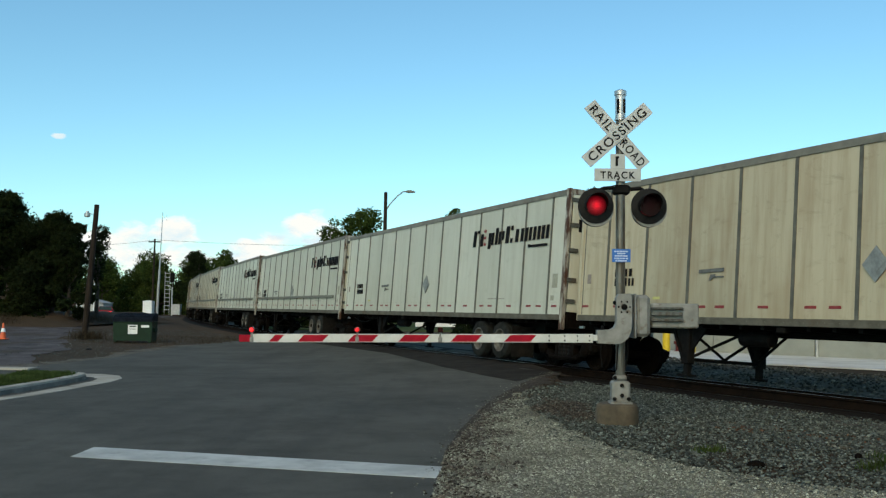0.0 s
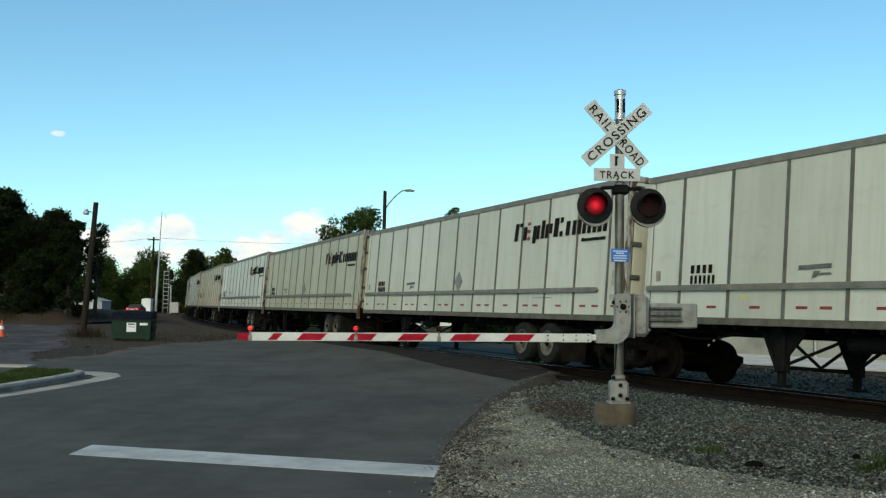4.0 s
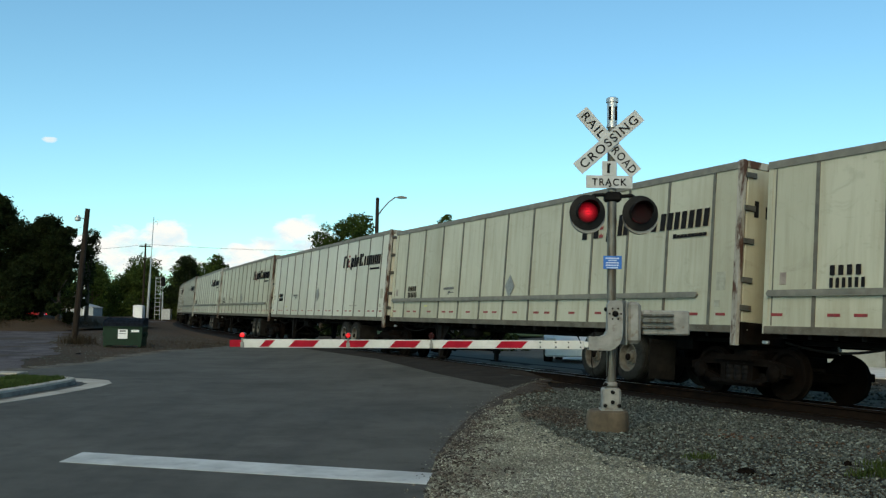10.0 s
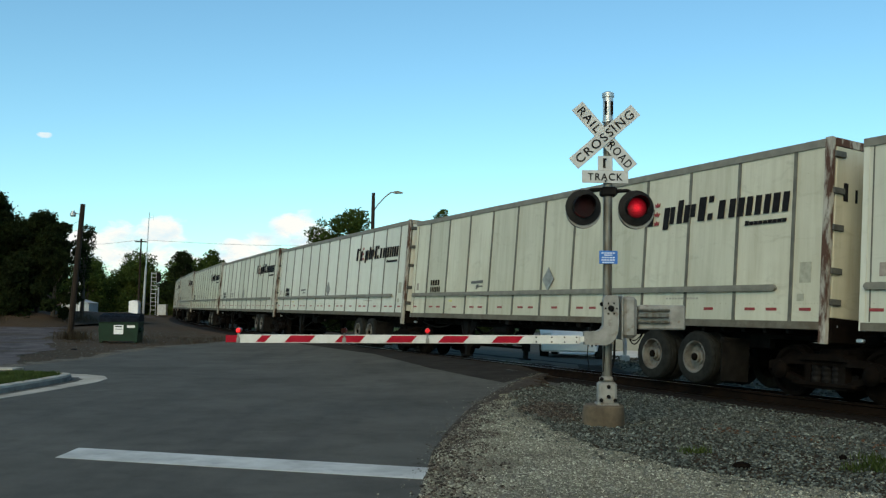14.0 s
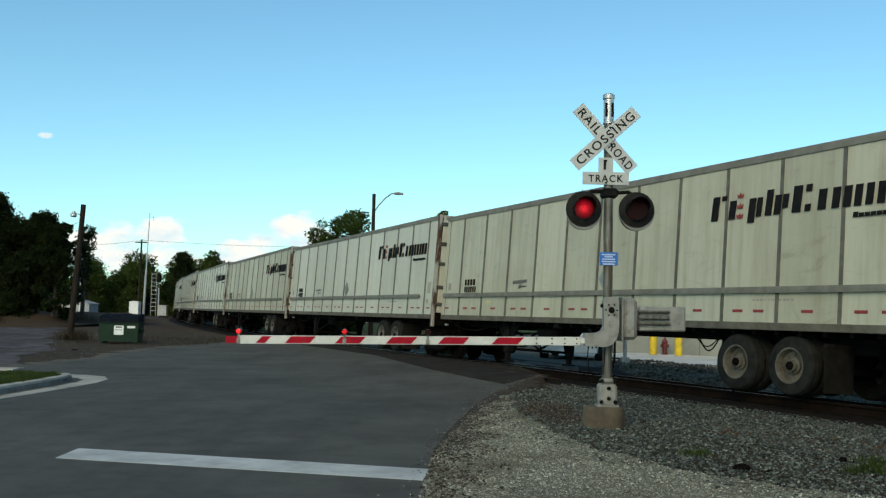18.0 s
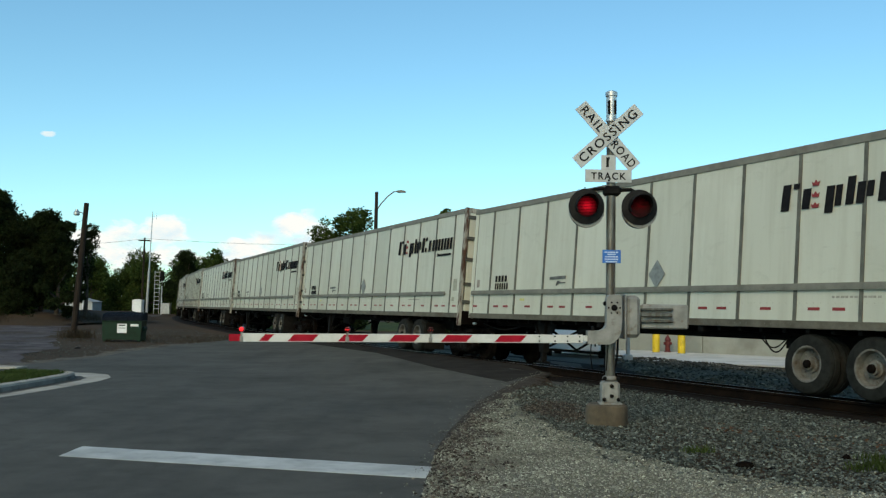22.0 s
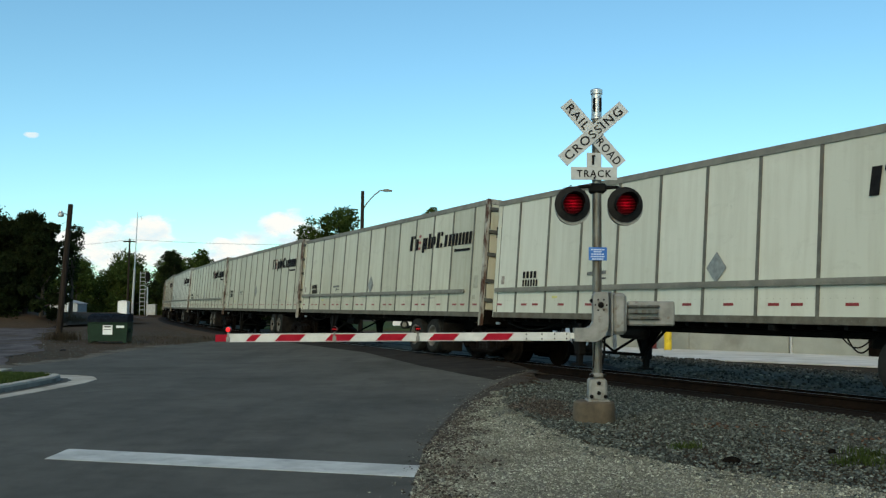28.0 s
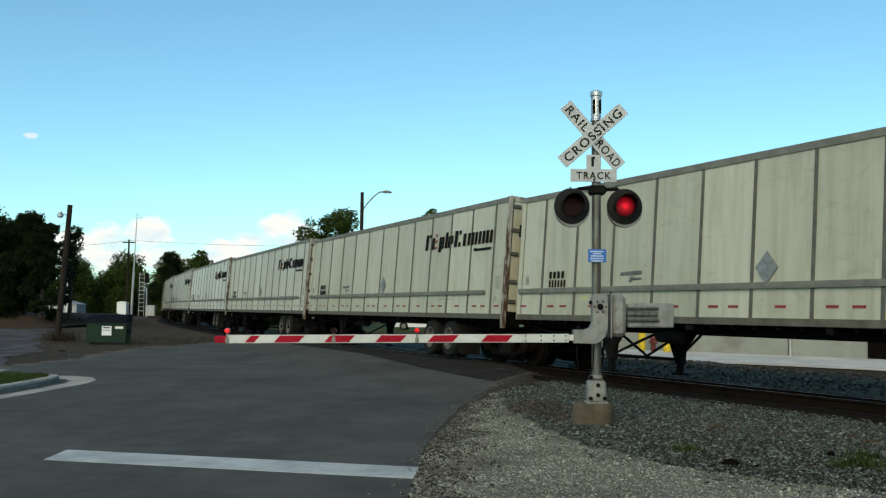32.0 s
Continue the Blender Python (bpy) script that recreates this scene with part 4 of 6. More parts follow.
def make_trailer(tint, belt, patched=False, label=""):
    P = PAINT[tint]
    tr = thing("freight_trailer", label, "rail trailer", "trailers of the train")
    for i in range(13):
        mat = P
        ob = put("wall_panel", "wall_panel_%d" % i, panel_shape(i, ZB + 0.12), mat, tr)
        if patched and i in (1, 2):
            def cover(i=i):
                xs = [XF + 0.04] + RIBS
                return Shape().add(*slanted(xs[i] + 0.04, xs[i + 1] - 0.04, -1.288, -1.28, top_z(xs[i]) - 0.6, 0, -0.13))
            put("repair_panel", "repair_panel_%d" % i, cover, PAINT["white"], tr, "clean white repair sheet")
    for i, x in enumerate(RIBS):
        put("rib", "rib_%d" % i, lambda x=x: Shape().add(*slanted(x - 0.034, x + 0.034, -1.302, -1.24, ZB + 0.12, 0, -0.12)), RIBGREY, tr)
    put("front_post", "front_post", lambda: Shape().add(*slanted(XF, XF + 0.1, -1.3, -1.2, ZB, 0, -0.02)), P, tr)
    put("front_post", "front_post_far", lambda: Shape().add(*slanted(XF, XF + 0.1, 1.2, 1.3, ZB, 0, -0.02)), P, tr)
    put("front_wall", "front_wall", lambda: Shape().box(XF + 0.02, XF + 0.07, -1.2, 1.2, ZB + 0.05, 4.0), P, tr)
    put("far_side_wall", "far_wall", lambda: Shape().add(*slanted(XF + 0.1, XR - 0.1, 1.24, 1.29, ZB + 0.12, 0, -0.1)), P, tr)
    for side, nm in ((-1, "near"), (1, "far")):
        y0, y1 = sorted((side * 1.31, side * 1.235))
        put("top_rail", "top_rail_" + nm, lambda: Shape().add(*slanted(XF - 0.005, XR - 0.1, y0, y1, None, -0.13, 0.0)), RAILGREY, tr, "grey top rail")
        put("bottom_rail", "bottom_rail_" + nm, lambda: Shape().box(XF + 0.03, XR - 0.12, y0, y1, ZB, ZB + 0.13, 0.006), SILL_GREY, tr, "dull grey riveted bottom rail")
    def rivets():
        sh = Shape()
        for k in range(110):
            x = XF + 0.1 + k * 0.1425
            sh.box(x - 0.008, x + 0.008, -1.314, -1.308, ZB + 0.058, ZB + 0.075)
        return sh
    tagged(put("rivet_band", "rivet_band", rivets, RIBGREY, tr), kind="stuff")
    put("roof", "roof", lambda: Shape().add(*slanted(XF, XR - 0.05, -1.24, 1.24, None, -0.05, -0.015)), RAILGREY, tr, "grey sheet metal roof")
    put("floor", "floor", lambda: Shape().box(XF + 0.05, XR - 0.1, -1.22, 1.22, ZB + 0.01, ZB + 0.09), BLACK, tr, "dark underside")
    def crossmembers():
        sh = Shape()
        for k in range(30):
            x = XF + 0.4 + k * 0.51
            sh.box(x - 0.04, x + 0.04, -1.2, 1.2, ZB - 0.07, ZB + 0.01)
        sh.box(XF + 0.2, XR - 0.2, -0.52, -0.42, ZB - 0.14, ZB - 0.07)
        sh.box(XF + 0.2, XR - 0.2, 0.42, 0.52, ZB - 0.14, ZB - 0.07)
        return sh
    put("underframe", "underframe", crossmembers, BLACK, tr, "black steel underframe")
    if belt:
        def belt_shape():
            sh = Shape()
            sh.prism([(0.42, 1.78), (0.46, 1.73), (15.30, 1.73), (15.36, 1.78), (15.30, 1.84), (0.46, 1.84)], -1.345, -1.30)
            sh.prism([(0.46, 1.765), (15.30, 1.765), (15.30, 1.80), (0.46, 1.80)], -1.352, -1.345)
            return sh
        put("rub_rail", "rub_rail", belt_shape, RAILGREY, tr, "grey rub rail along the side")
    # rear frame and doors
    for side, nm in ((-1, "near"), (1, "far")):
        y0, y1 = sorted((side * 1.315, side * 1.23))
        put("rear_post", "rear_post_" + nm, lambda: Shape().add(*slanted(XR - 0.13, XR, y0, y1, ZB - 0.22, 0, 0.02)), RUST, tr, "rust-streaked rear corner post")
        d0, d1 = sorted((side * 1.18, side * 0.02))
        door = put("rear_door", "rear_door_" + nm, lambda: Shape().box(XR - 0.06, XR - 0.012, d0, d1, ZB + 0.2, 4.08, 0.01), P, tr)
        for z in (1.55, 2.05, 2.75, 3.35, 3.95):
            h0, h1 = sorted((side * 1.25, side * 1.0))
            put("hinge", "hinge_%s_%.1f" % (nm, z), lambda: Shape().box(XR - 0.015, XR + 0.03, h0, h1, z - 0.05, z + 0.05, 0.008), HINGE, door, "dark steel hinge")
    def door_bars():
        sh = Shape()
        for k, (w, z1) in enumerate(((0.20, 3.50), (0.10, 3.42), (0.06, 3.5), (0.11, 3.42), (0.06, 3.5), (0.11, 3.42), (0.16, 3.5))):
            y = -1.0 + k * 0.27
            sh.box(XR - 0.012, XR - 0.006, y, y + w * 0.5, 3.2, z1)
        return sh
    tagged(put("door_lettering", "door_lettering", door_bars, LETTER, tr, "black marks on the rear doors"), kind="stuff")
    put("rear_header", "rear_header", lambda: Shape().box(XR - 0.13, XR, -1.2, 1.2, 4.08, 4.22, 0.01), RUST, tr)
    put("rear_sill", "rear_sill", lambda: Shape().box(XR - 0.2, XR + 0.02, -1.2, 1.2, ZB - 0.2, ZB + 0.2, 0.02), RUST_SHADED, tr, "rust-brown rear sill")
    put("coupler", "coupler", lambda: Shape().box(XR, XR + 0.38, -0.35, 0.35, ZB - 0.12, ZB + 0.26, 0.05).box(XR + 0.1, XR + 0.4, -0.6, 0.6, ZB - 0.2, ZB - 0.02, 0.03), RUST_SHADED, tr, "rusty coupler block")
    # marks
    if "wordmark" not in MESHES:
        glyphs, crowns = wordmark()
        MESHES["wordmark"], MESHES["crowns"] = [g.mesh("wordmark_bar", LETTER) for g in glyphs], [g.mesh("red_mark", CROWN_RED) for g in crowns]
        MESHES["marks"] = marking_bars().mesh("marking", LETTER)
    for me in MESHES["wordmark"][:-1]:
        part("wordmark_bar", me, LETTER, tr, "bold black wordmark bar")
    tagged(part("small_bars", MESHES["wordmark"][-1], LETTER, tr), kind="stuff")
    for me in MESHES["crowns"]:
        part("red_mark", me, CROWN_RED, tr, "small red shape")
    part("marking", MESHES["marks"], LETTER, tr, "two rows of black marks")
    put("emblem", "emblem", lambda: Shape().prism([(4.28, 2.06), (4.95, 2.08), (4.95, 2.15), (4.28, 2.13)], -1.307, -1.302).prism([(4.56, 1.92), (4.62, 1.92), (4.74, 2.03), (4.60, 2.03)], -1.307, -1.302).box(4.66, 4.95, -1.307, -1.302, 1.97, 2.0), LETTER_FADE, tr, "faded dark emblem bar")
    put("placard", "placard", lambda: Shape().prism([(7.95, 2.09), (8.2, 1.81), (8.45, 2.09), (8.2, 2.38)], -1.315, -1.302).prism([(8.06, 2.09), (8.2, 1.94), (8.34, 2.09), (8.2, 2.24)], -1.32, -1.315), PLACARD, tr, "grey diamond placard holder")
    xs = [XF + 0.04] + RIBS + [XR - 0.13]
    for i in range(13):
        a, w = xs[i], xs[i + 1] - xs[i]
        for u in ((0.25,) if i == 0 else (0.3, 0.68) if i % 2 else (0.5,)):
            x = a + w * u
            put("reflector", "reflector_%.2f" % x, lambda: Shape().box(x - 0.12, x + 0.12, -1.292, -1.284, 1.400, 1.450), REFLECTOR, tr)
    def print_bars():
        sh = Shape()
        for k in range(11):
            sh.box(12.5 + k * 0.085, 12.55 + k * 0.085 + 0.01 * (k % 3), -1.29, -1.284, 1.60, 1.635)
        return sh
    def rivet_rows():
        sh = Shape()
        for z in (1.52,):
            for i in range(13):
                for j in range(9):
                    x = xs[i] + 0.1 + (xs[i + 1] - xs[i] - 0.16) * j / 8
                    sh.box(x - 0.006, x + 0.006, -1.2895, -1.284, z - 0.006, z + 0.006)
        return sh
    tagged(put("rivet_rows", "rivet_rows", rivet_rows, DATA_PLATE, tr), kind="stuff")
    put("vent_plate", "vent_plate", lambda: Shape().box(0.66, 0.80, -1.294, -1.284, 1.93, 2.14, 0.004), VENT_GREY, tr, "small dull brown vent plate")
    put("corner_seam", "corner_seam", lambda: Shape().add(*slanted(0.50, 0.525, -1.2905, -1.28, ZB + 0.14, 0, -0.14)), RIBGREY, tr)
    put("decal", "decal_yellow", lambda: Shape().box(2.95, 3.16, -1.2905, -1.284, 1.57, 1.625), DECAL_YELLOW, tr, "small yellow decal")
    put("data_plate", "data_plate", lambda: Shape().box(15.82, 16.06, -1.292, -1.284, 1.86, 2.2), DATA_PLATE, tr, "pale grey data plate")
    put("data_plate", "data_plate_low", lambda: Shape().box(15.78, 15.93, -1.292, -1.284, 1.56, 1.68), DATA_PLATE, tr, "pale grey data plate")
    tagged(put("small_print", "small_print", print_bars, PRINT, tr), kind="stuff")
    # landing gear
    for side, nm in ((-1, "near"), (1, "far")):
        y = side * 0.95
        leg = put("landing_leg", "leg_" + nm, lambda: Shape().box(3.60, 3.80, y - 0.09, y + 0.09, 0.33, ZB, 0.015).box(3.64, 3.76, y - 0.06, y + 0.06, 0.12, 0.34, 0.01), BLACK, tr, "black landing leg")
        put("foot", "foot_" + nm, lambda: Shape().box(3.56, 3.84, y - 0.12, y + 0.12, 0.08, 0.13, 0.01), BLACK, leg)
        def bracket():
            return Shape().prism([(3.15, ZB - 0.02), (4.25, ZB - 0.02), (3.84, 0.62), (3.56, 0.62)], y - 0.02, y + 0.02).prism([(3.2, ZB), (3.28, ZB), (3.66, 0.35), (3.6, 0.33)], y - 0.05, y + 0.03)
        put("gear_bracket", "bracket_" + nm, bracket, BLACK, tr)
    def brace():
        sh = Shape()
        sh.tube((3.7, -0.95, 0.42), (3.7, 0.95, 0.42), 0.035).tube((3.7, -0.95, 1.0), (3.7, 0.0, 0.45), 0.03).tube((3.7, 0.95, 1.0), (3.7, 0.0, 0.45), 0.03)
        return sh.tube((3.7, -0.9, 0.45), (4.9, -0.5, 1.05), 0.03).tube((3.7, 0.9, 0.45), (4.9, 0.5, 1.05), 0.03)
    put("gear_brace", "gear_brace", brace, BLACK, tr, "black cross brace")
    # running gear
    put("slider_frame", "slider", lambda: Shape().box(10.9, 14.4, -0.55, -0.4, 0.78, 1.04, 0.01).box(10.9, 14.4, 0.4, 0.55, 0.78, 1.04, 0.01).box(11.6, 12.2, -0.5, 0.5, 0.45, 0.62).box(12.8, 13.4, -0.5, 0.5, 0.45, 0.62), BLACK, tr)
    dirty = tint in ("cream", "tan")
    for x in (12.0, 13.23):
        for side in (-1, 1):
            wh = put("road_wheel", "tyre_%.1f_%d" % (x, side), lambda: wheel_shape(x, side * 1.24, -side), RUBBER, tr, "black dual tyre raised above the rail", True)
            put("rim", "rim_%.1f_%d" % (x, side), lambda: rim_shape(x, side * 1.24, -side), RIM_DIRTY if dirty else RIM, wh, "dirty steel rim" if dirty else "grey steel rim", True)
            put("hub", "hub_%.1f_%d" % (x, side), lambda: Shape().lathe((x, side * 1.24, 0.53), (0, -side, 0), [(0.1, 0.075), (-0.005, 0.07), (-0.02, 0.045), (-0.022, 0.001)], 14), RUST_SHADED, wh, "greasy black hub")
        put("axle", "axle_%.1f" % x, lambda: Shape().tube((x, -1.1, 0.53), (x, 1.1, 0.53), 0.07), BLACK, tr)
    for side in (-1, 1):
        y0, y1 = sorted((side * 1.27, side * 0.62))
        put("mud_flap", "flap_%d" % side, lambda: Shape().box(13.98, 13.995, y0, y1, 0.14, 0.86).box(13.96, 14.02, y0, y1, 0.86, 0.92), FLAP, tr, "dusty grey mud flap")
    for nm, x0, dx, y, z0, sag, r in (("front", 0.5, 2.16, -0.9, 0.98, 0.14, 0.022), ("mid", 10.5, 0.64, -0.7, 1.02, 0.32, 0.014), ("rear", 10.3, 0.72, -0.6, 1.02, 0.24, 0.012)):
        put("air_hose", "hose_" + nm, lambda: Shape().pipe([(x0 + dx * k / 12, y, z0 - sag * math.sin(math.pi * k / 12)) for k in range(13)], r), BLACK, tr, "sagging black air hose")
    put("air_tank", "tank", lambda: Shape().lathe((4.9, -0.75, 0.88), (1, 0, 0), [(0, 0.08), (0.05, 0.14), (0.75, 0.14), (0.8, 0.08)], 14), BLACK, tr)
    for x0, x1 in ((6.2, 6.4), (9.4, 9.55)):
        put("gear_box", "gear_box_%.1f" % x0, lambda: Shape().box(x0, x1, -1.26, -1.12, 0.98, 1.1, 0.02), BLACK, tr)
    return tr


LOOKS = {  # order in the train: paint, rub rail
    "tan": (-5, -4, 0, 22), "bright": (1, 12, 23, 28), "white": (-3, -2, -1, 3, 4, 8, 11, 14, 16, 18, 19, 20, 21, 27, 29), "cream": (-6, 2, 5, 7, 9, 10, 17),
    "offwhite": (-7, 6, 13, 15, 24, 25, 26, 30, 31, 32)}
NO_BELT = (-1, 0, 8, 25)
TELL = {"tan": "tan dirt-stained freight trailer on rails", "white": "white ribbed freight trailer on rails", "bright": "clean white ribbed freight trailer on rails",
        "cream": "weathered cream freight trailer on rails", "offwhite": "off-white streaked freight trailer on rails"}
SLIDE = {6: 0.5, 7: 0.55, 10: 0.2, 11: 0.2, 13: 0.1, 16: 0.1, 17: 0.1, 18: 0.2, 20: 0.1, 29: 0.6, 2: 0.2, 19: -0.12, 23: -0.12, 24: -0.2, 15: 0.4, 26: 0.1}   # axle sliders set further back or forward
TRAILERS, BOGIES = {}, {}


def make_train():
    first = {}
    for tint, numbers in LOOKS.items():
        for k in numbers:
            key = (tint, k not in NO_BELT, k == 22)
            if key not in first:
                text = TELL[tint] + (" with a white repair sheet" if key[2] else " with a rub rail" if key[1] else " with flush sides")
                first[key] = TRAILERS[k] = make_trailer(tint, key[1], key[2], text)
            else:
                TRAILERS[k] = copy_thing(first[key], Matrix())
    for k, dx in SLIDE.items():
        for ob in TRAILERS[k].children:
            if ob.name.split(".")[0] in ("road_wheel", "axle", "mud_flap", "slider_frame"):
                ob.location.x = dx


def make_bogie():
    bo = thing("rail_bogie", "rusty dark brown two-axle rail bogie under the trailer ends", "rail bogie", "bogies of the train")
    for side in (-1, 1):
        y = side * 1.0
        def frame_shape():
            sh = Shape()
            sh.prism([(-1.15, 0.56), (-0.7, 0.66), (0.7, 0.66), (1.15, 0.56), (1.15, 0.42), (0.7, 0.54), (-0.7, 0.54), (-1.15, 0.42)], y - 0.09, y + 0.09)
            sh.prism([(-1.08, 0.44), (-0.98, 0.47), (-0.36, 0.27), (0.36, 0.27), (0.98, 0.47), (1.08, 0.44), (1.08, 0.36), (0.85, 0.33), (0.42, 0.17), (-0.42, 0.17), (-0.85, 0.33), (-1.08, 0.36)], y - 0.085, y + 0.085)
            for c in (-0.33, 0.33):
                sh.box(c - 0.06, c + 0.06, y - 0.08, y + 0.08, 0.26, 0.55)
            sh.prism([(-0.45, 0.62), (0.45, 0.62), (0.40, 0.72), (-0.40, 0.72)], y - 0.16, y + 0.16)
            sh.box(-0.62, 0.62, y - 0.13, y + 0.13, 0.20, 0.27, 0.02)
            return sh
        fr = put("side_frame", "side_frame_%d" % side, frame_shape, RUST_SHADED, bo)
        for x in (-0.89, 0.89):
            put("bearing_cap", "cap_%d_%.1f" % (side, x), lambda: Shape().lathe((x, y + side * 0.06, 0.43), (0, side, 0), [(0, 0.15), (0.06, 0.15), (0.09, 0.11), (0.12, 0.05)], 14), RUST_SHADED, fr, "", True)
            put("rail_wheel", "rail_wheel_%d_%.1f" % (side, x), lambda: Shape().lathe((x, side * 0.69, 0.43), (0, side, 0), [(-0.03, 0.2), (-0.03, 0.455), (0.0, 0.455), (0.02, 0.432), (0.11, 0.425), (0.115, 0.36), (0.06, 0.33), (0.05, 0.16), (0.11, 0.12)], 30), RUST_SHADED, bo, "dark steel rail wheel", True)
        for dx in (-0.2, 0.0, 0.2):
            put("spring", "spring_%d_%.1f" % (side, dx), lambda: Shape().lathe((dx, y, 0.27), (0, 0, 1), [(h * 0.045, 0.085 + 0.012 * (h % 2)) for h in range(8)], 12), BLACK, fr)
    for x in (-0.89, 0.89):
        put("axle", "bogie_axle_%.1f" % x, lambda: Shape().tube((x, -1.0, 0.43), (x, 1.0, 0.43), 0.085, seg=12), RUST_SHADED, bo)
    put("bolster", "bolster", lambda: Shape().box(-0.28, 0.28, -0.92, 0.92, 0.5, 0.82, 0.04).box(-0.9, 0.9, -0.5, 0.5, 0.78, 0.92, 0.04).box(-0.5, 0.6, -0.32, 0.32, 0.9, 1.0, 0.03), RUST_SHADED, bo)
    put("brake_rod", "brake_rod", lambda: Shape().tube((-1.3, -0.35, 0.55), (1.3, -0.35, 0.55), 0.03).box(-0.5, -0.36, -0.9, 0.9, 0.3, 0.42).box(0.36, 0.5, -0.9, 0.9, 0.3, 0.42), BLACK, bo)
    put("white_cap", "white_cap", lambda: Shape().lathe((0.15, -1.02, 1.17), (0, -1, 0), [(0, 0.04), (0.04, 0.055), (0.07, 0.045), (0.08, 0.015)], 12), GREY_PLAIN, bo, "white hose cap")
    put("glad_hand", "glad_hand", lambda: Shape().box(0.55, 0.68, -1.06, -0.98, 0.93, 0.99, 0.015), GALV, bo, "bright metal hose coupling")
    return bo


make_train()
BOGIES[-7] = make_bogie()
for k in range(-6, 34):
    BOGIES[k] = copy_thing(BOGIES[-7], Matrix())


UNEVEN = {0: -0.01, 1: -0.02, 2: 0.0, 3: -0.05, 6: -0.07, 7: -0.06, 8: -0.08, 9: -0.03, 11: 0.03, 12: 0.13, 13: 0.07, 14: 0.08, 17: -0.30, 18: -0.25, 19: -0.18, 20: -0.15, 21: -0.15, 22: -0.13, 23: -0.11, 24: -0.03,
          25: -0.03, 28: 0.0, 29: -0.04, 30: 0.0, 31: -0.06, 32: -0.05}   # small surges of the run


def travelled(t):
    """Metres that the train has run at t seconds."""
    return UNEVEN.get(t, 0.0) + 5.1288e-05 * t ** 3 + 0.00339 * t * t + 15.97218 * t - 0.147

# ---- crossing signal with gate ----
MX, MY = 2.39, 13.5
signal = thing("crossing_signal", "grey railroad crossing mast with crossbuck, two red lamps and lowered gate", "crossing signal", at=Matrix.Translation((MX, MY, 0)))


SLATS = ([], [])   # slats added to imitate flashing: lamps that flash first, and those that answer


def signal_parts():
    S = signal
    part("foundation", Shape().lathe((-0.045, 0.02, -0.3), (0, 0, 1), [(0, 0.31), (0.30, 0.305), (0.375, 0.29), (0.40, 0.255)], 14), FOUNDATION, S, "round brown stained concrete foundation", True)
    base = part("mast_base", Shape().box(-0.135, 0.125, -0.12, 0.12, 0.10, 0.42, 0.03).box(-0.10, 0.09, -0.1, 0.1, 0.42, 0.50, 0.03).box(-0.16, 0.15, -0.15, 0.15, 0.09, 0.125, 0.01), CASTING, S, "pale grey cast junction base")
    for x, z in ((-0.105, 0.17), (0.095, 0.17), (-0.0, 0.36), (0.0, 0.22), (-0.1, 0.47), (0.09, 0.47)):
        part("bolt", Shape().lathe((x, -0.12, z), (0, -1, 0), [(0, 0.028), (0.03, 0.028), (0.04, 0.015)], 8), BLACK, base)
    mast = part("mast", Shape().tube((0, 0, 0.45), (0, 0, 4.35), 0.068, seg=18), MAST_PAINT, S, "grey steel mast", True)
    part("mast_cap", Shape().lathe((0, 0, 4.18), (0, 0, 1), [(0, 0.085), (0.02, 0.085), (0.03, 0.075), (0.36, 0.075), (0.37, 0.088), (0.43, 0.088), (0.45, 0.05)], 18), GALV, S, "bright galvanised mast top", True)
    part("cap_slot", Shape().box(-0.062, -0.03, -0.078, -0.06, 4.28, 4.48).box(0.03, 0.062, -0.078, -0.06, 4.28, 4.48), BLACK, S)
    cx, cz = -0.07, 3.945
    for nm, ang, y, words in (("RAIL    ROAD", -48.6, -0.105, 0), ("CROSSING", 41.8, -0.125, 1)):
        m = Matrix.Translation((cx, y, cz)) @ Matrix.Rotation(radians(-ang), 4, "Y")
        blade = part("crossbuck_blade", Shape().box(-0.60, 0.60, -0.006, 0.006, -0.102, 0.102, 0.003, m), SIGN_WHITE, S, "white crossbuck blade with black letters")
        if words:
            tm = [(text_mesh("letters", "CROSSING", SIGN_BLACK, 0.13, 1.06, 0.008), 0.0)]
        else:
            tm = [(text_mesh("letters", "RAIL", SIGN_BLACK, 0.125, 0.42, 0.008), -0.33), (text_mesh("letters", "ROAD", SIGN_BLACK, 0.125, 0.44, 0.008), 0.345)]
        for me, dx in tm:
            ob = part("letters", me, SIGN_BLACK, blade, "black sign letters")
            ob.matrix_basis = m @ Matrix.Translation((dx, 0, 0))
    for x, z in ((0.0, 4.10), (0.02, 3.86), (-0.055, 3.62), (-0.055, 3.30)):
        part("bolt", Shape().lathe((x, -0.13, z), (0, -1, 0), [(0, 0.016), (0.012, 0.012)], 8), BLACK, S)
    # track count sign: an inverted T
    sx = -0.055
    plate = part("track_sign", Shape().box(sx - 0.335, sx + 0.335, -0.10, -0.09, 3.275, 3.46, 0.004).box(sx - 0.105, sx + 0.105, -0.10, -0.09, 3.46, 3.67, 0.004), SIGN_WHITE, S, "white track count sign")
    for body, h, w, x, z in (("TRACK", 0.105, 0.50, sx, 3.365), ("1", 0.14, 0.035, sx - 0.015, 3.565)):
        ob = part("letters", text_mesh("letters", body, SIGN_BLACK, h, w, 0.004), SIGN_BLACK, plate, "black sign letters")
        ob.location = (x, -0.104, z)
    part("sign_clamp", Shape().box(-0.09, 0.09, -0.09, 0.09, 3.92, 3.96, 0.01).box(-0.09, 0.09, -0.09, 0.09, 3.40, 3.43, 0.01), GALV, S)
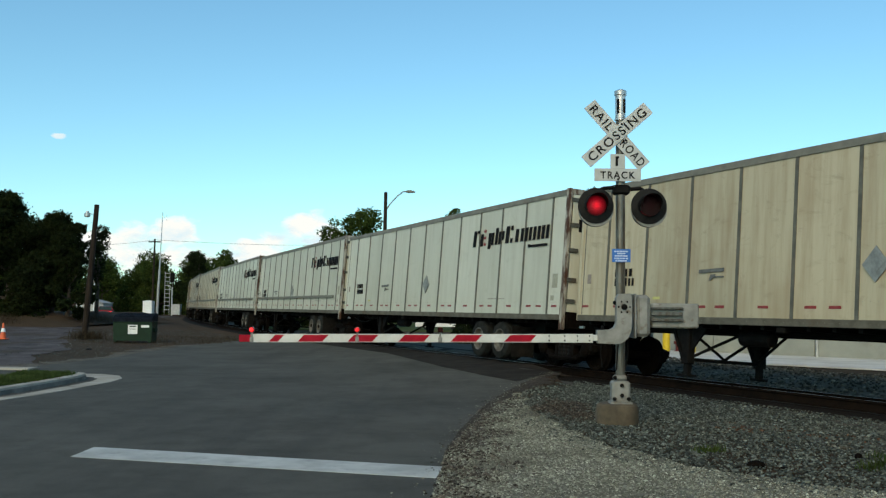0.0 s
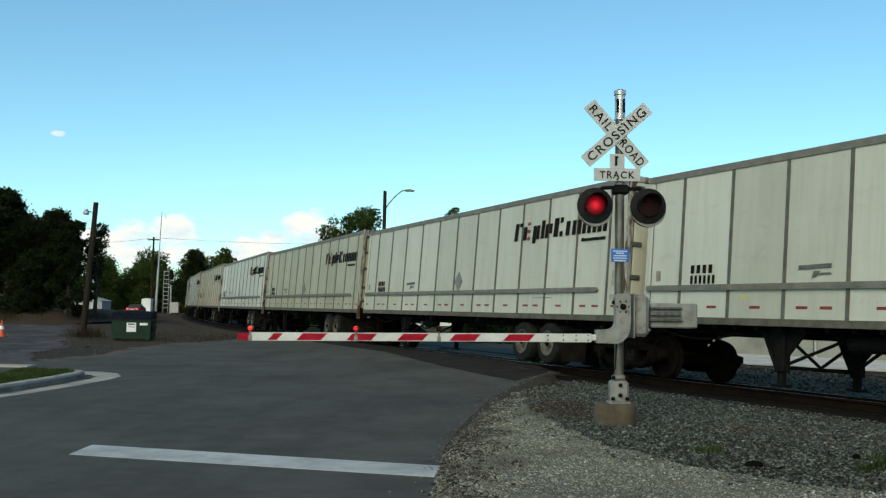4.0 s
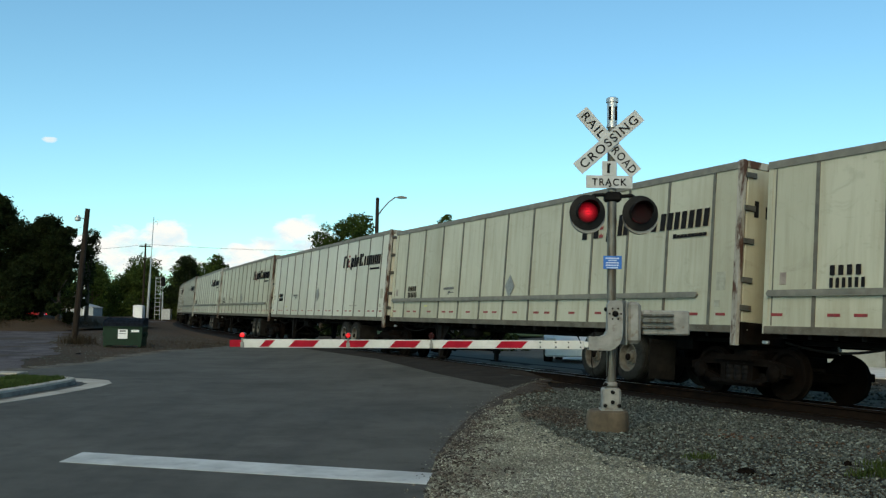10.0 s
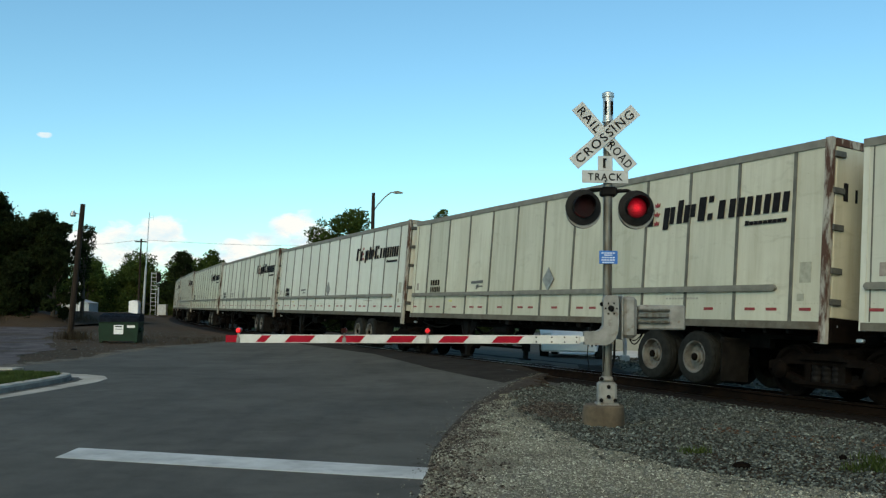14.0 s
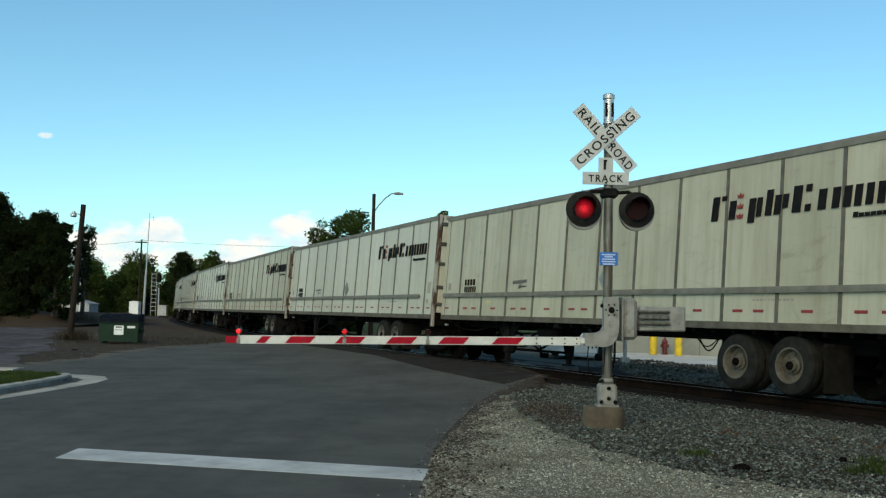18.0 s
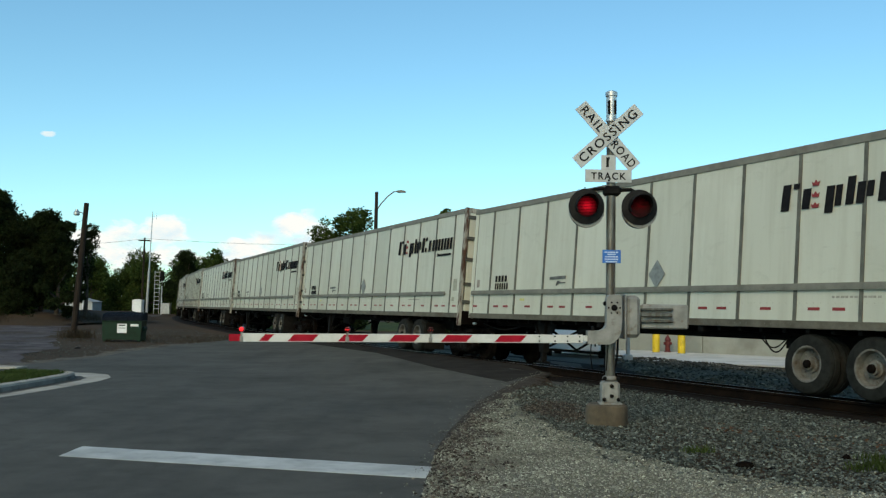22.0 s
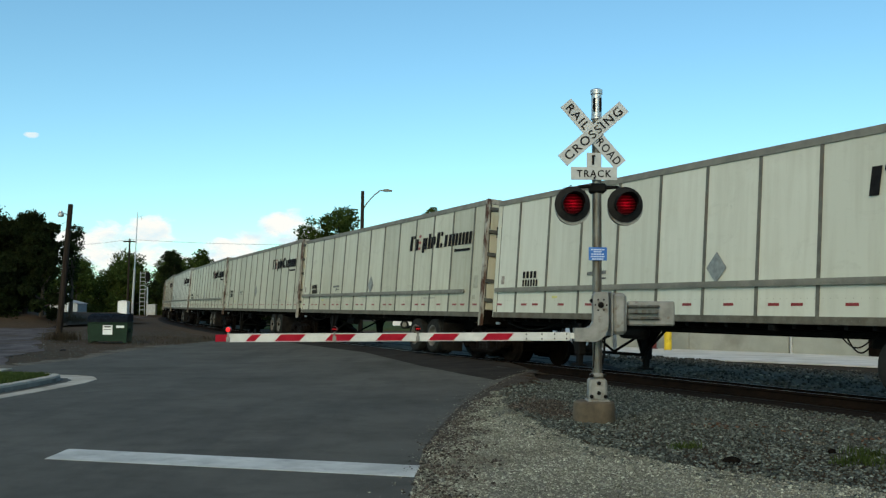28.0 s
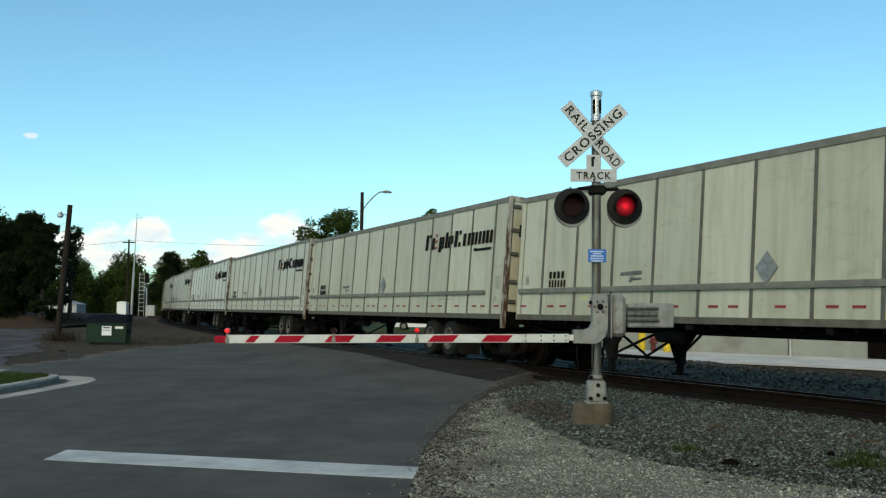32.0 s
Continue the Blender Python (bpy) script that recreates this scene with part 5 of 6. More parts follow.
    # lamp arm
    part("lamp_bracket", Shape().box(-0.11, 0.13, -0.1, 0.1, 3.09, 3.23, 0.03).pipe([(-0.36, -0.02, 3.12), (-0.25, -0.03, 3.18), (-0.12, -0.02, 3.19), (0.12, -0.02, 3.17), (0.28, -0.03, 3.18), (0.39, -0.02, 3.12)], 0.028, 8), BLACK, S, "black lamp arm")
    for x in (-0.375, 0.385):
        lamp = part("signal_lamp", Shape().lathe((x, -0.16, 2.915), (0, 1, 0), [(0, 0.16), (0.02, 0.255), (0.03, 0.258), (0.045, 0.25), (0.05, 0.17), (0.20, 0.15), (0.23, 0.06)], 32), SIGN_BLACK, S, "black lamp with round background disc", True)
        hood = Shape()
        seg = 26
        for k in range(seg + 1):
            a = radians(-30 + 240 * k / seg)
            ln = 0.30 * (0.35 + 0.65 * max(0, math.sin(a)) ** 0.6) if math.sin(a) > 0 else 0.10
            for yy, rr in ((-0.16, 0.165), (-0.16 - ln, 0.158), (-0.16 - ln, 0.150), (-0.16, 0.157)):
                hood.v.append((x + rr * math.cos(a), yy, 2.915 + rr * math.sin(a)))
        hood.f = [(4 * k + j, 4 * k + (j + 1) % 4, 4 * k + 4 + (j + 1) % 4, 4 * k + 4 + j) for k in range(seg) for j in range(4)]
        part("hood", hood, SIGN_BLACK, lamp, "black visor", True)
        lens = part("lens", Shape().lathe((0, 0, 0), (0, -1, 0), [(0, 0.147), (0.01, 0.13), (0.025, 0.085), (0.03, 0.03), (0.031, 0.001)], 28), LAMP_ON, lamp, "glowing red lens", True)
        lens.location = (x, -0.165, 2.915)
        side = 0 if x < 0 else 1
        # slats added before an always-lit lens, so that it seems to flash
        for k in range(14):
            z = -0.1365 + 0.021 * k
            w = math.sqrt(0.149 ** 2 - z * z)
            slat = part("added_flash_slat", Shape().box(-w, w, -0.0006, 0.0006, -0.0109, 0.0109), DIMMING, lamp, "dark red slat added to imitate lamp flashing")
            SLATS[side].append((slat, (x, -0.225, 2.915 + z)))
        part("back_housing", Shape().lathe((x + 0.012, -0.12, 2.865), (0, 1, 0), [(0, 0.25), (0.10, 0.25), (0.16, 0.19), (0.2, 0.1)], 24), CASTING, lamp, "pale grey lamp housing", True)
    # blue notice
    plate = part("blue_notice", Shape().box(-0.134, 0.13, -0.088, -0.08, 2.11, 2.30, 0.004), SIGN_BLUE, S, "small blue notice plate")
    bars = Shape()
    for z, w in ((2.265, 0.2), (2.235, 0.12), (2.20, 0.19), (2.165, 0.2), (2.13, 0.17)):
        for k in range(5):
            bars.box(-0.002 - w / 2 + k * w / 5, -0.002 - w / 2 + k * w / 5 + w / 6.2, -0.092, -0.087, z - 0.009, z + 0.009)
    tagged(part("notice_print", bars, BLUE_TEXT, plate), kind="stuff")
    # gate machine
    mech = part("gate_machine", Shape().prism([(-0.10, 1.60), (-0.06, 1.655), (0.09, 1.66), (0.115, 1.62), (0.12, 1.25), (0.105, 1.12), (0.07, 1.04), (0.01, 0.98), (-0.07, 0.947), (-0.36, 0.955), (-0.368, 1.14), (-0.19, 1.145), (-0.13, 1.175), (-0.10, 1.23), (-0.095, 1.33)], -0.26, -0.10), CASTING, S, "pale grey gate arm casting")
    part("machine_hub", Shape().lathe((0.01, -0.26, 1.47), (0, -1, 0), [(0, 0.045), (0.02, 0.042), (0.04, 0.02)], 14), BLACK, mech)
    for k in range(6):
        a = k * math.pi / 3
        part("bolt", Shape().lathe((0.01 + 0.08 * math.cos(a), -0.26, 1.47 + 0.085 * math.sin(a)), (0, -1, 0), [(0, 0.014), (0.015, 0.012)], 6), RUST_SHADED, mech)
    part("mech_lever", Shape().box(-0.13, -0.02, -0.2, -0.1, 1.50, 1.56, 0.02), BLACK, mech)
    part("mech_lever", Shape().box(-0.11, -0.05, -0.22, -0.05, 1.13, 1.2, 0.015), BLACK, mech)
    part("mech_lever", Shape().box(-0.3, -0.26, -0.2, -0.12, 1.12, 1.2, 0.01), BLACK, mech)
    for k in range(4):
        x = -0.30 + 0.055 * k
        part("arm_bolt", Shape().tube((x, -0.18, 0.93 - 0.012 * (k % 2)), (x, -0.18, 0.96), 0.011, seg=6), BLACK, mech)
    part("machine_box", Shape().box(0.185, 0.385, -0.24, 0.22, 1.05, 1.645, 0.05), CASTING, S, "grey machine housing")
    part("box_lid", Shape().box(0.16, 0.183, -0.26, 0.24, 1.03, 1.66, 0.008), CASTING, S)
    part("counterweight_arm", Shape().box(0.40, 0.86, -0.20, -0.14, 1.44, 1.475, 0.01).box(0.40, 0.86, -0.20, -0.14, 1.27, 1.305, 0.01).box(0.40, 0.84, -0.22, -0.18, 1.35, 1.41, 0.01), MAST_PAINT, S, "dark grey counterweight arms")
    part("counterweight", Shape().box(0.42, 1.09, -0.14, -0.02, 1.18, 1.53, 0.02), CASTING, S, "flat grey counterweight plate")
    for x0, x1, z in ((-0.30, -0.27, 0.62), (-0.06, -0.10, 0.60)):
        part("cable", Shape().pipe([(x0, -0.16, 0.95), (x0 - 0.01, -0.17, 0.80), ((x0 + x1) / 2, -0.16, z), (x1 + 0.02, -0.10, z - 0.03)], 0.008), BLACK, mech, "thin black cable")
    part("conduit", Shape().pipe([(0.13, 0.12, 1.04), (0.12, 0.11, 0.75), (0.05, 0.05, 0.5)], 0.016), BLACK, S)
    # gate arm, drooping a little to its tip, built along -x
    tip, root = Vector((-5.46, -0.18, 0.96)), Vector((-0.42, -0.18, 1.02))
    L = (root - tip).length
    ax = (root - tip).normalized()
    m = Matrix.Translation(tip) @ Matrix.Rotation(math.asin(-ax.z), 4, "Y")
    arm = part("gate_arm", Shape().box(0.20, L, -0.012, 0.012, -0.058, 0.062, 0.004, m), GATE_WHITE, S, "white gate arm with red diagonal stripes")

    def stripe(x0, x1, lean=0.045, z0=-0.046, z1=0.050):
        return Shape().prism([(x0 - lean, z0), (x1 - lean, z0), (x1 + lean, z1), (x0 + lean, z1)], -0.016, 0.016, m)
    stripes = [(0.49, 0.62), (0.90, 1.25), (1.61, 1.96), (2.33, 2.69), (3.07, 3.43), (3.83, 4.20)]
    for a, b in stripes:
        part("red_stripe", stripe(a, b), GATE_RED, arm, "red reflective stripe")
    part("arm_tip", Shape().box(0.02, 0.197, -0.014, 0.014, -0.05, 0.05, 0.004, m), GATE_RED, arm, "red arm tip")
    for x, side in ((0.20, None), (1.70, 0), (2.88, 1)):
        lamp = part("gate_lamp", Shape().box(x - 0.026, x + 0.026, -0.026, 0.026, -0.06, 0.02, 0.008, m).box(x - 0.014, x + 0.014, -0.02, 0.02, 0.02, 0.085, 0.004, m), CASTING, arm, "small gate lamp holder")
        part("lens", Shape().lathe(m @ Vector((x, 0, 0.12)), (0, -1, 0), [(-0.045, 0.025), (-0.035, 0.040), (0.025, 0.040), (0.032, 0.028)], 16), LAMP_DIM, lamp, "small red gate lamp lens", True)
        at = m @ Vector((x, -0.032, 0.12))
        part("bulb_glow", Shape().lathe(at, (0, -1, 0), [(0, 0.032), (0.006, 0.025), (0.008, 0.005)], 14), LAMP_SMALL, lamp, "glowing red lamp centre", True)
        if side is not None:
            # two slats added before the steady bulb, for the same seeming flash
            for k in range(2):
                slat = part("added_flash_slat", Shape().box(-0.036, 0.036, -0.0012, 0.0012, -0.0185, 0.0185), DIMMING, lamp, "dark red slat added to imitate lamp flashing")
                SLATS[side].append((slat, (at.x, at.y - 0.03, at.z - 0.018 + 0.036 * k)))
    part("arm_adapter", Shape().box(L - 0.42, L - 0.02, -0.02, 0.02, -0.06, 0.06, 0.004, m).box(L, L + 0.1, -0.05, 0.05, -0.035, 0.05, 0.01, m), GATE_WHITE, arm)
    for x in (L - 0.4, L - 0.22, L - 0.05, L - 0.62):
        for z in (-0.03, 0.035):
            part("bolt", Shape().box(x - 0.01, x + 0.01, -0.026, -0.018, z - 0.01, z + 0.01, 0, m), BLACK, arm)


signal_parts()

# ---- kerbed verge ----
GUTTER = [(-8.3, -40.0), (-7.5, 8.0), (-7.4, 15.3), (-7.22, 16.3), (-7.08, 17.9), (-7.02, 19.3), (-7.12, 20.2), (-7.45, 20.95), (-8.0, 21.35), (-8.7, 21.45)]
KERB_LINE = [(-8.78, -40.0), (-7.98, 8.0), (-7.88, 15.3), (-7.75, 16.6), (-7.68, 18.2), (-7.70, 19.4), (-7.82, 20.0), (-8.1, 20.35), (-8.6, 20.5), (-9.2, 20.5)]
VERGE = [(x - 0.16, y - (0.12 if y > 19.8 else 0)) for x, y in KERB_LINE] + [(-9.3, 19.9), (-9.15, 19.3), (-9.1, 12.0), (-9.3, -4.0), (-10.0, -40.0)]


def verge():
    it = thing("kerbed_verge", "narrow grass verge edged with a pale concrete kerb and gutter", "verge", kind="structure")

    def strip(rows):
        sh = Shape()
        k = len(rows)
        for i in range(len(rows[0])):
            sh.v += [tuple(r[i]) for r in rows]
        sh.f = [(i * k + j, i * k + j + 1, i * k + k + j + 1, i * k + k + j) for i in range(len(rows[0]) - 1) for j in range(k - 1)]
        return sh
    back = [(x - 0.16, y - (0.12 if y > 19.8 else 0)) for x, y in KERB_LINE]
    nose = [0.13] * 7 + [0.12, 0.08, 0.02]
    part("gutter", strip([[(x, y, GZ - 0.03) for x, y in GUTTER], [(x - 0.01, y, GZ + 0.008) for x, y in GUTTER], [(x, y, GZ - 0.004) for x, y in KERB_LINE]]), KERB, it, "pale concrete gutter")
    part("kerb_face", strip([[(x, y, GZ - 0.03) for x, y in KERB_LINE], [(x - 0.012, y, GZ + h * 0.6) for (x, y), h in zip(KERB_LINE, nose)]]), KERB_FACE, it, "darker concrete face of the kerb")
    part("kerb", strip([[(x - 0.012, y, GZ + h * 0.6) for (x, y), h in zip(KERB_LINE, nose)], [(x - 0.022, y, GZ + h * 0.9) for (x, y), h in zip(KERB_LINE, nose)], [(x - 0.05, y, GZ + h) for (x, y), h in zip(KERB_LINE, nose)],
                        [(x, y, GZ + h + 0.004) for (x, y), h in zip(back, nose)], [(x, y, GZ - 0.03) for x, y in back]]), KERB, it, "raised concrete kerb")
    sh = Shape()
    sh.v = [(x, y, GZ + 0.115) for x, y in VERGE]
    sh.f = [tuple(range(len(VERGE)))]
    part("soil", sh, DIRT, it)
    w = part("sidewalk", Shape().box(-10.7, -9.2, -40.0, 19.25, GZ - 0.1, GZ + 0.12, 0.01), KERB)
    tagged(w, "pale concrete sidewalk behind the grass verge", "sidewalk", kind="structure")


verge()
ISLAND = VERGE


def tufts(name, label, pts, height, spread, mat, seed, blades=7):
    """Grass as many thin blades, one mesh."""
    rng = np.random.default_rng(seed)
    n = len(pts) * blades
    base = np.repeat(pts, blades, 0) + np.concatenate([rng.normal(0, spread, (n, 2)), np.zeros((n, 1))], 1)
    h = height * rng.uniform(0.5, 1.3, n)
    a = rng.uniform(0, 2 * np.pi, n)
    w = 0.006 + 0.012 * h
    lean = rng.normal(0, 0.35, (n, 2)) * h[:, None]
    side = np.stack([np.cos(a) * w, np.sin(a) * w, 0 * a], 1)
    mid = base + np.concatenate([lean * 0.35, (h * 0.6)[:, None]], 1)
    top = base + np.concatenate([lean, h[:, None]], 1)
    v = np.stack([base - side, base + side, mid + side * 0.7, mid - side * 0.7, top], 1)
    k = 5 * np.arange(n)[:, None]
    f = np.concatenate([np.concatenate([k, k + 1, k + 2], 1), np.concatenate([k, k + 2, k + 3], 1), np.concatenate([k + 3, k + 2, k + 4], 1)])
    return tagged(new(name, array_mesh(name, v.reshape(-1, 3), f, mat)), label, "grass", kind="stuff")


def bank_height(x, y):
    """A low bank under the trees beyond the lot."""
    return GZ + 0.9 * smooth01(65, 71, y + 0.05 * x + 2.0) * smooth01(-26.0, -30.5, x) * (1 + 0.12 * np.sin(0.9 * x) * np.cos(1.3 * y))


def grass_bank():
    X, Y = np.meshgrid(np.linspace(-90, -27, 64), np.linspace(60, 90, 31), indexing="ij")
    idx = np.arange(X.size).reshape(X.shape)
    f = np.stack([idx[:-1, :-1], idx[1:, :-1], idx[1:, 1:], idx[:-1, 1:]], -1).reshape(-1, 4)
    Z = bank_height(X, Y)
    Z = np.where(Z < GZ + 0.02, GZ - 0.12, Z)
    tagged(new("grass_bank", array_mesh("grass_bank", np.stack([X, Y, Z], -1).reshape(-1, 3), f, DIRT)), "low brown earth bank beneath the trees", "bank", kind="structure")


grass_bank()


def lay_grass():
    rng = np.random.default_rng(21)
    x, y = rng.uniform(-9.6, -7.5, 6000), rng.uniform(9, 21.5, 6000)
    k = inside(ISLAND, x, y)
    tufts("verge_lawn", "short green grass on the kerbed verge", np.stack([x[k], y[k], 0 * x[k] + GZ + 0.115], 1), 0.05, 0.05, GREEN_GRASS, 22, 6)
    x, y = rng.normal(-16.9, 0.3, 60), rng.normal(43.2, 0.3, 60)
    tufts("dry_weeds", "tall dry brown weeds round the pole", np.stack([x, y, 0 * x + GZ], 1), 0.42, 0.12, DRY_GRASS, 23)
    x, y = rng.uniform(-66, -27.5, 7000), rng.uniform(63, 76, 7000)
    k = ~inside(LOT, x, y)
    tufts("dry_grass_bank", "dry brown grass under the trees", np.stack([x[k], y[k], bank_height(x[k], y[k]) - 0.02], 1), 0.35, 0.35, DRY_GRASS, 24, 5)
    x, y = rng.uniform(-22, -6.0, 9000), rng.uniform(22, 62, 9000)
    k = ~inside(ROAD, x, y) & (~inside(LOT, x, y) | (rng.random(len(x)) < 0.3)) & (track_distance(x, y) > 2.5)
    s = rng.uniform(0.008, 0.026, k.sum())
    stones("lot_stones", "loose grey stones scattered on the dirt lot", "gravel", np.stack([x[k], y[k], ground_height(x[k], y[k]) + s * 0.3], 1), s, STONE_GREY, 61)
    x, y = rng.uniform(-16, -7.5, 380), rng.uniform(38.5, 48, 380)
    k = x < -8.5 + 0.0 * y
    tufts("verge_grass", "sparse dry grass beside the lot", np.stack([x[k], y[k], 0 * x[k] + GZ], 1), 0.12, 0.2, DRY_GRASS, 25, 5)
    for nm, cx, cy, r, nn in (("weed", 2.92, 10.9, 0.10, 16), ("weed", 4.55, 9.9, 0.16, 40), ("weed", 4.85, 10.4, 0.12, 18)):
        x, y = rng.normal(cx, r, nn), rng.normal(cy, r, nn)
        tufts(nm, "small green weed growing in the gravel", np.stack([x, y, bed_height(x, y)], 1), 0.09, 0.03, GREEN_GRASS, 26 + nn, 6)


lay_grass()

# ---- trees ----


def leaf_cloud(blobs, count, size, rng):
    """Small two-sided leaf clumps spread through lumpy crowns."""
    vol = np.array([b[3] * b[4] * b[5] for b in blobs]) ** 0.75
    pick = rng.choice(len(blobs), count, p=vol / vol.sum())
    B = np.array(blobs)[pick]
    d = rng.normal(size=(count, 3))
    d /= np.linalg.norm(d, axis=1)[:, None]
    lump = 1 + 0.22 * np.sin(5 * d[:, 0] + 3 * B[:, 0]) * np.cos(6 * d[:, 2] + B[:, 1]) + rng.normal(0, 0.08, count)
    r = rng.uniform(0.25, 1.0, count) ** 0.45 * lump
    c = B[:, :3] + d * B[:, 3:6] * r[:, None]
    u = rng.normal(size=(count, 3))
    u /= np.linalg.norm(u, axis=1)[:, None]
    w = np.cross(u, rng.normal(size=(count, 3)))
    w /= np.linalg.norm(w, axis=1)[:, None]
    s = size * rng.uniform(0.5, 1.3, count)[:, None]
    v = np.stack([c - u * s, c + w * s * 0.55 - u * s * 0.2, c + u * s, c - w * s * 0.55 + u * s * 0.1], 1)
    f = np.arange(count * 4).reshape(-1, 4)
    return v.reshape(-1, 3), f


def tree(x, y, height, width, seed, leaves=5000, size=0.28, mat=LEAF, low=0.25, label="broadleaf tree with a dense dark green crown", group=""):
    rng = np.random.default_rng(seed)
    t = thing("tree", label, "tree", group, at=Matrix.Translation((x, y, GZ - 0.1)))
    blobs = []
    lumps = 26 if leaves > 6500 else 14
    for k in range(lumps):
        a, u = rng.uniform(0, 2 * np.pi), k / (lumps - 1.0)
        zz = height * (low + (0.91 - low) * u) + rng.normal(0, 0.03) * height
        rr = width * 0.5 * (1 - 0.85 * u ** 1.8) * rng.uniform(0.35, 1.0)
        s = width * rng.uniform(0.09, 0.20) * (1.0 if lumps > 14 else 1.3)
        blobs.append((rr * math.cos(a), rr * math.sin(a), zz, s, s, s * rng.uniform(0.55, 0.85)))
    blobs.append((0, 0, height * 0.6, width * 0.26, width * 0.26, height * 0.24))
    tr = Shape().tube((0, 0, 0), (0.1, 0, height * 0.35), 0.035 * height * 0.7, 0.02 * height * 0.7, 10).tube((0.1, 0, height * 0.35), (0, 0.1, height * 0.75), 0.014 * height, 0.004 * height, 8)
    for b in blobs[::2]:
        tr.tube((0.05, 0.02, min(height * 0.4, b[2] * 0.7)), b[:3], 0.011 * height, 0.003 * height, 6)
    part("trunk", tr, BARK, t)
    v, f = leaf_cloud(blobs, leaves, size, rng)
    part("crown", array_mesh("crown", v, f, mat), mat, t, "leafy crown")
    return t


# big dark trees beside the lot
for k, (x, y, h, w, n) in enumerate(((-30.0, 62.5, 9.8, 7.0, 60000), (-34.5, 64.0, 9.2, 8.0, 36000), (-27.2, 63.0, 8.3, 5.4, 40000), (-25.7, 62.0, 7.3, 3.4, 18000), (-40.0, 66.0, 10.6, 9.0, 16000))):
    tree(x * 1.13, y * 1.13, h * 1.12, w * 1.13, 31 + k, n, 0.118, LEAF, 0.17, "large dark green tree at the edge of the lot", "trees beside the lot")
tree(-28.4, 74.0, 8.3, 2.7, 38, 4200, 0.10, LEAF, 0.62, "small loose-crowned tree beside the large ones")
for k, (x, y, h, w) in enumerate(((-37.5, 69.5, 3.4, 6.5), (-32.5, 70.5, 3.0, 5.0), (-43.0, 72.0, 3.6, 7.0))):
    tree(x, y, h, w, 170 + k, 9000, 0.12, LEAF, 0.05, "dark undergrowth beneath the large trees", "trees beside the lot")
# far row behind the signals
for k, (x, y, h, w) in enumerate(((-66, 172, 10.2, 13), (-59, 178, 11.4, 12), (-52, 184, 11.6, 12), (-46, 180, 11.0, 11), (-75, 176, 9.6, 12), (-84, 170, 9.6, 13),
                                   (-62, 164, 10.6, 9), (-53.5, 168, 10.8, 10), (-95, 165, 10.5, 14), (-64.5, 150, 9.4, 9), (-47, 172, 10.2, 9), (-105, 150, 10.5, 14), (-57, 172, 9.0, 11), (-70, 168, 10.5, 9), (-66, 160, 9.5, 7))):
    tree(x, y, h, w, 50 + k, 9000, 0.22, LEAF_FAR, 0.03, "distant green tree in the row behind the tracks", "distant trees")
for k, (x, y, h, w) in enumerate(((-41.5, 150, 10.6, 7.5), (-37.2, 152, 11.2, 7.0), (-33.0, 156, 9.5, 8), (-24, 160, 8.6, 8), (-14, 156, 8.0, 8), (-44.5, 158, 9.0, 6))):
    tree(x, y, h, w, 80 + k, 9000, 0.19, LEAF_FAR if k % 2 else LEAF, 0.06, "dark tree standing behind the train", "trees behind the train")
# low woods that close the view beneath the distant crowns
for k in range(9):
    tree(-104 + 8.2 * k, 192 - 2.0 * (k % 2), 6.0 + 0.8 * (k % 3), 12.5, 140 + k, 5000, 0.30, LEAF_FAR, 0.02, "low green thicket beneath the distant trees", "distant trees")
# trees over the trailers' roofs
tree(-7.0, 74.0, 10.15, 5.9, 90, 15000, 0.10, LEAF_MID, 0.2, "green tree rising behind the train", "trees behind the train")
tree(-9.9, 75.0, 9.0, 4.8, 91, 8000, 0.10, LEAF_MID, 0.2, "green tree rising behind the train", "trees behind the train")
tree(-8.5, 74.5, 9.5, 4.2, 95, 7000, 0.10, LEAF_MID, 0.2, "green tree rising behind the train", "trees behind the train")
tree(0.0, 74.0, 10.3, 2.6, 92, 6000, 0.09, LEAF_MID, 0.3, "green tree top showing over the train", "trees behind the train")
tree(2.7, 74.0, 9.9, 2.4, 93, 6000, 0.09, LEAF_MID, 0.3, "green tree top showing over the train", "trees behind the train")
tree(10.2, 70.0, 11.5, 3.6, 94, 8000, 0.09, LEAF_MID, 0.3, "green tree top showing over the train", "trees behind the train")

# low scrub seen under the trailers, with a gap over the lawn
for k in range(14):
    q = across(15.0 + 4.2 * k, -7.5 - 1.5 * (k % 3), 0)
    if -0.105 < q.x / q.y < 0.03:
        continue
    tree(q.x, q.y, 2.0 + 0.5 * (k % 2), 4.2, 110 + k, 1600, 0.16, LEAF, 0.05, "low dark scrub bush beyond the rails", "scrub beyond the rails")

# ---- poles, lamps and lineside boxes ----


def lot_pole():
    p = thing("wooden_pole", "dark leaning wooden pole with a small yard lamp", "utility pole", at=Matrix.Translation((-17.1, 43.3, GZ)))
    part("pole", Shape().tube((-0.02, 0, -0.2), (0.36, 0, 6.25), 0.15, 0.11, 14), WOOD_POLE, p, "", True)
    part("lamp_arm", Shape().pipe([(0.32, -0.02, 5.72), (0.15, -0.05, 5.80), (-0.0, -0.05, 5.86)], 0.02), GALV, p)
    part("yard_lamp", Shape().lathe((-0.06, -0.05, 5.66), (0, 0, 1), [(0, 0.10), (0.05, 0.14), (0.16, 0.14), (0.2, 0.08), (0.28, 0.07)], 14), GALV, p, "small glass yard lamp", True)
    part("guy_wire", Shape().pipe([(0.3, 0, 5.5), (-0.5, 0.2, 5.15)], 0.008), BLACK, p)


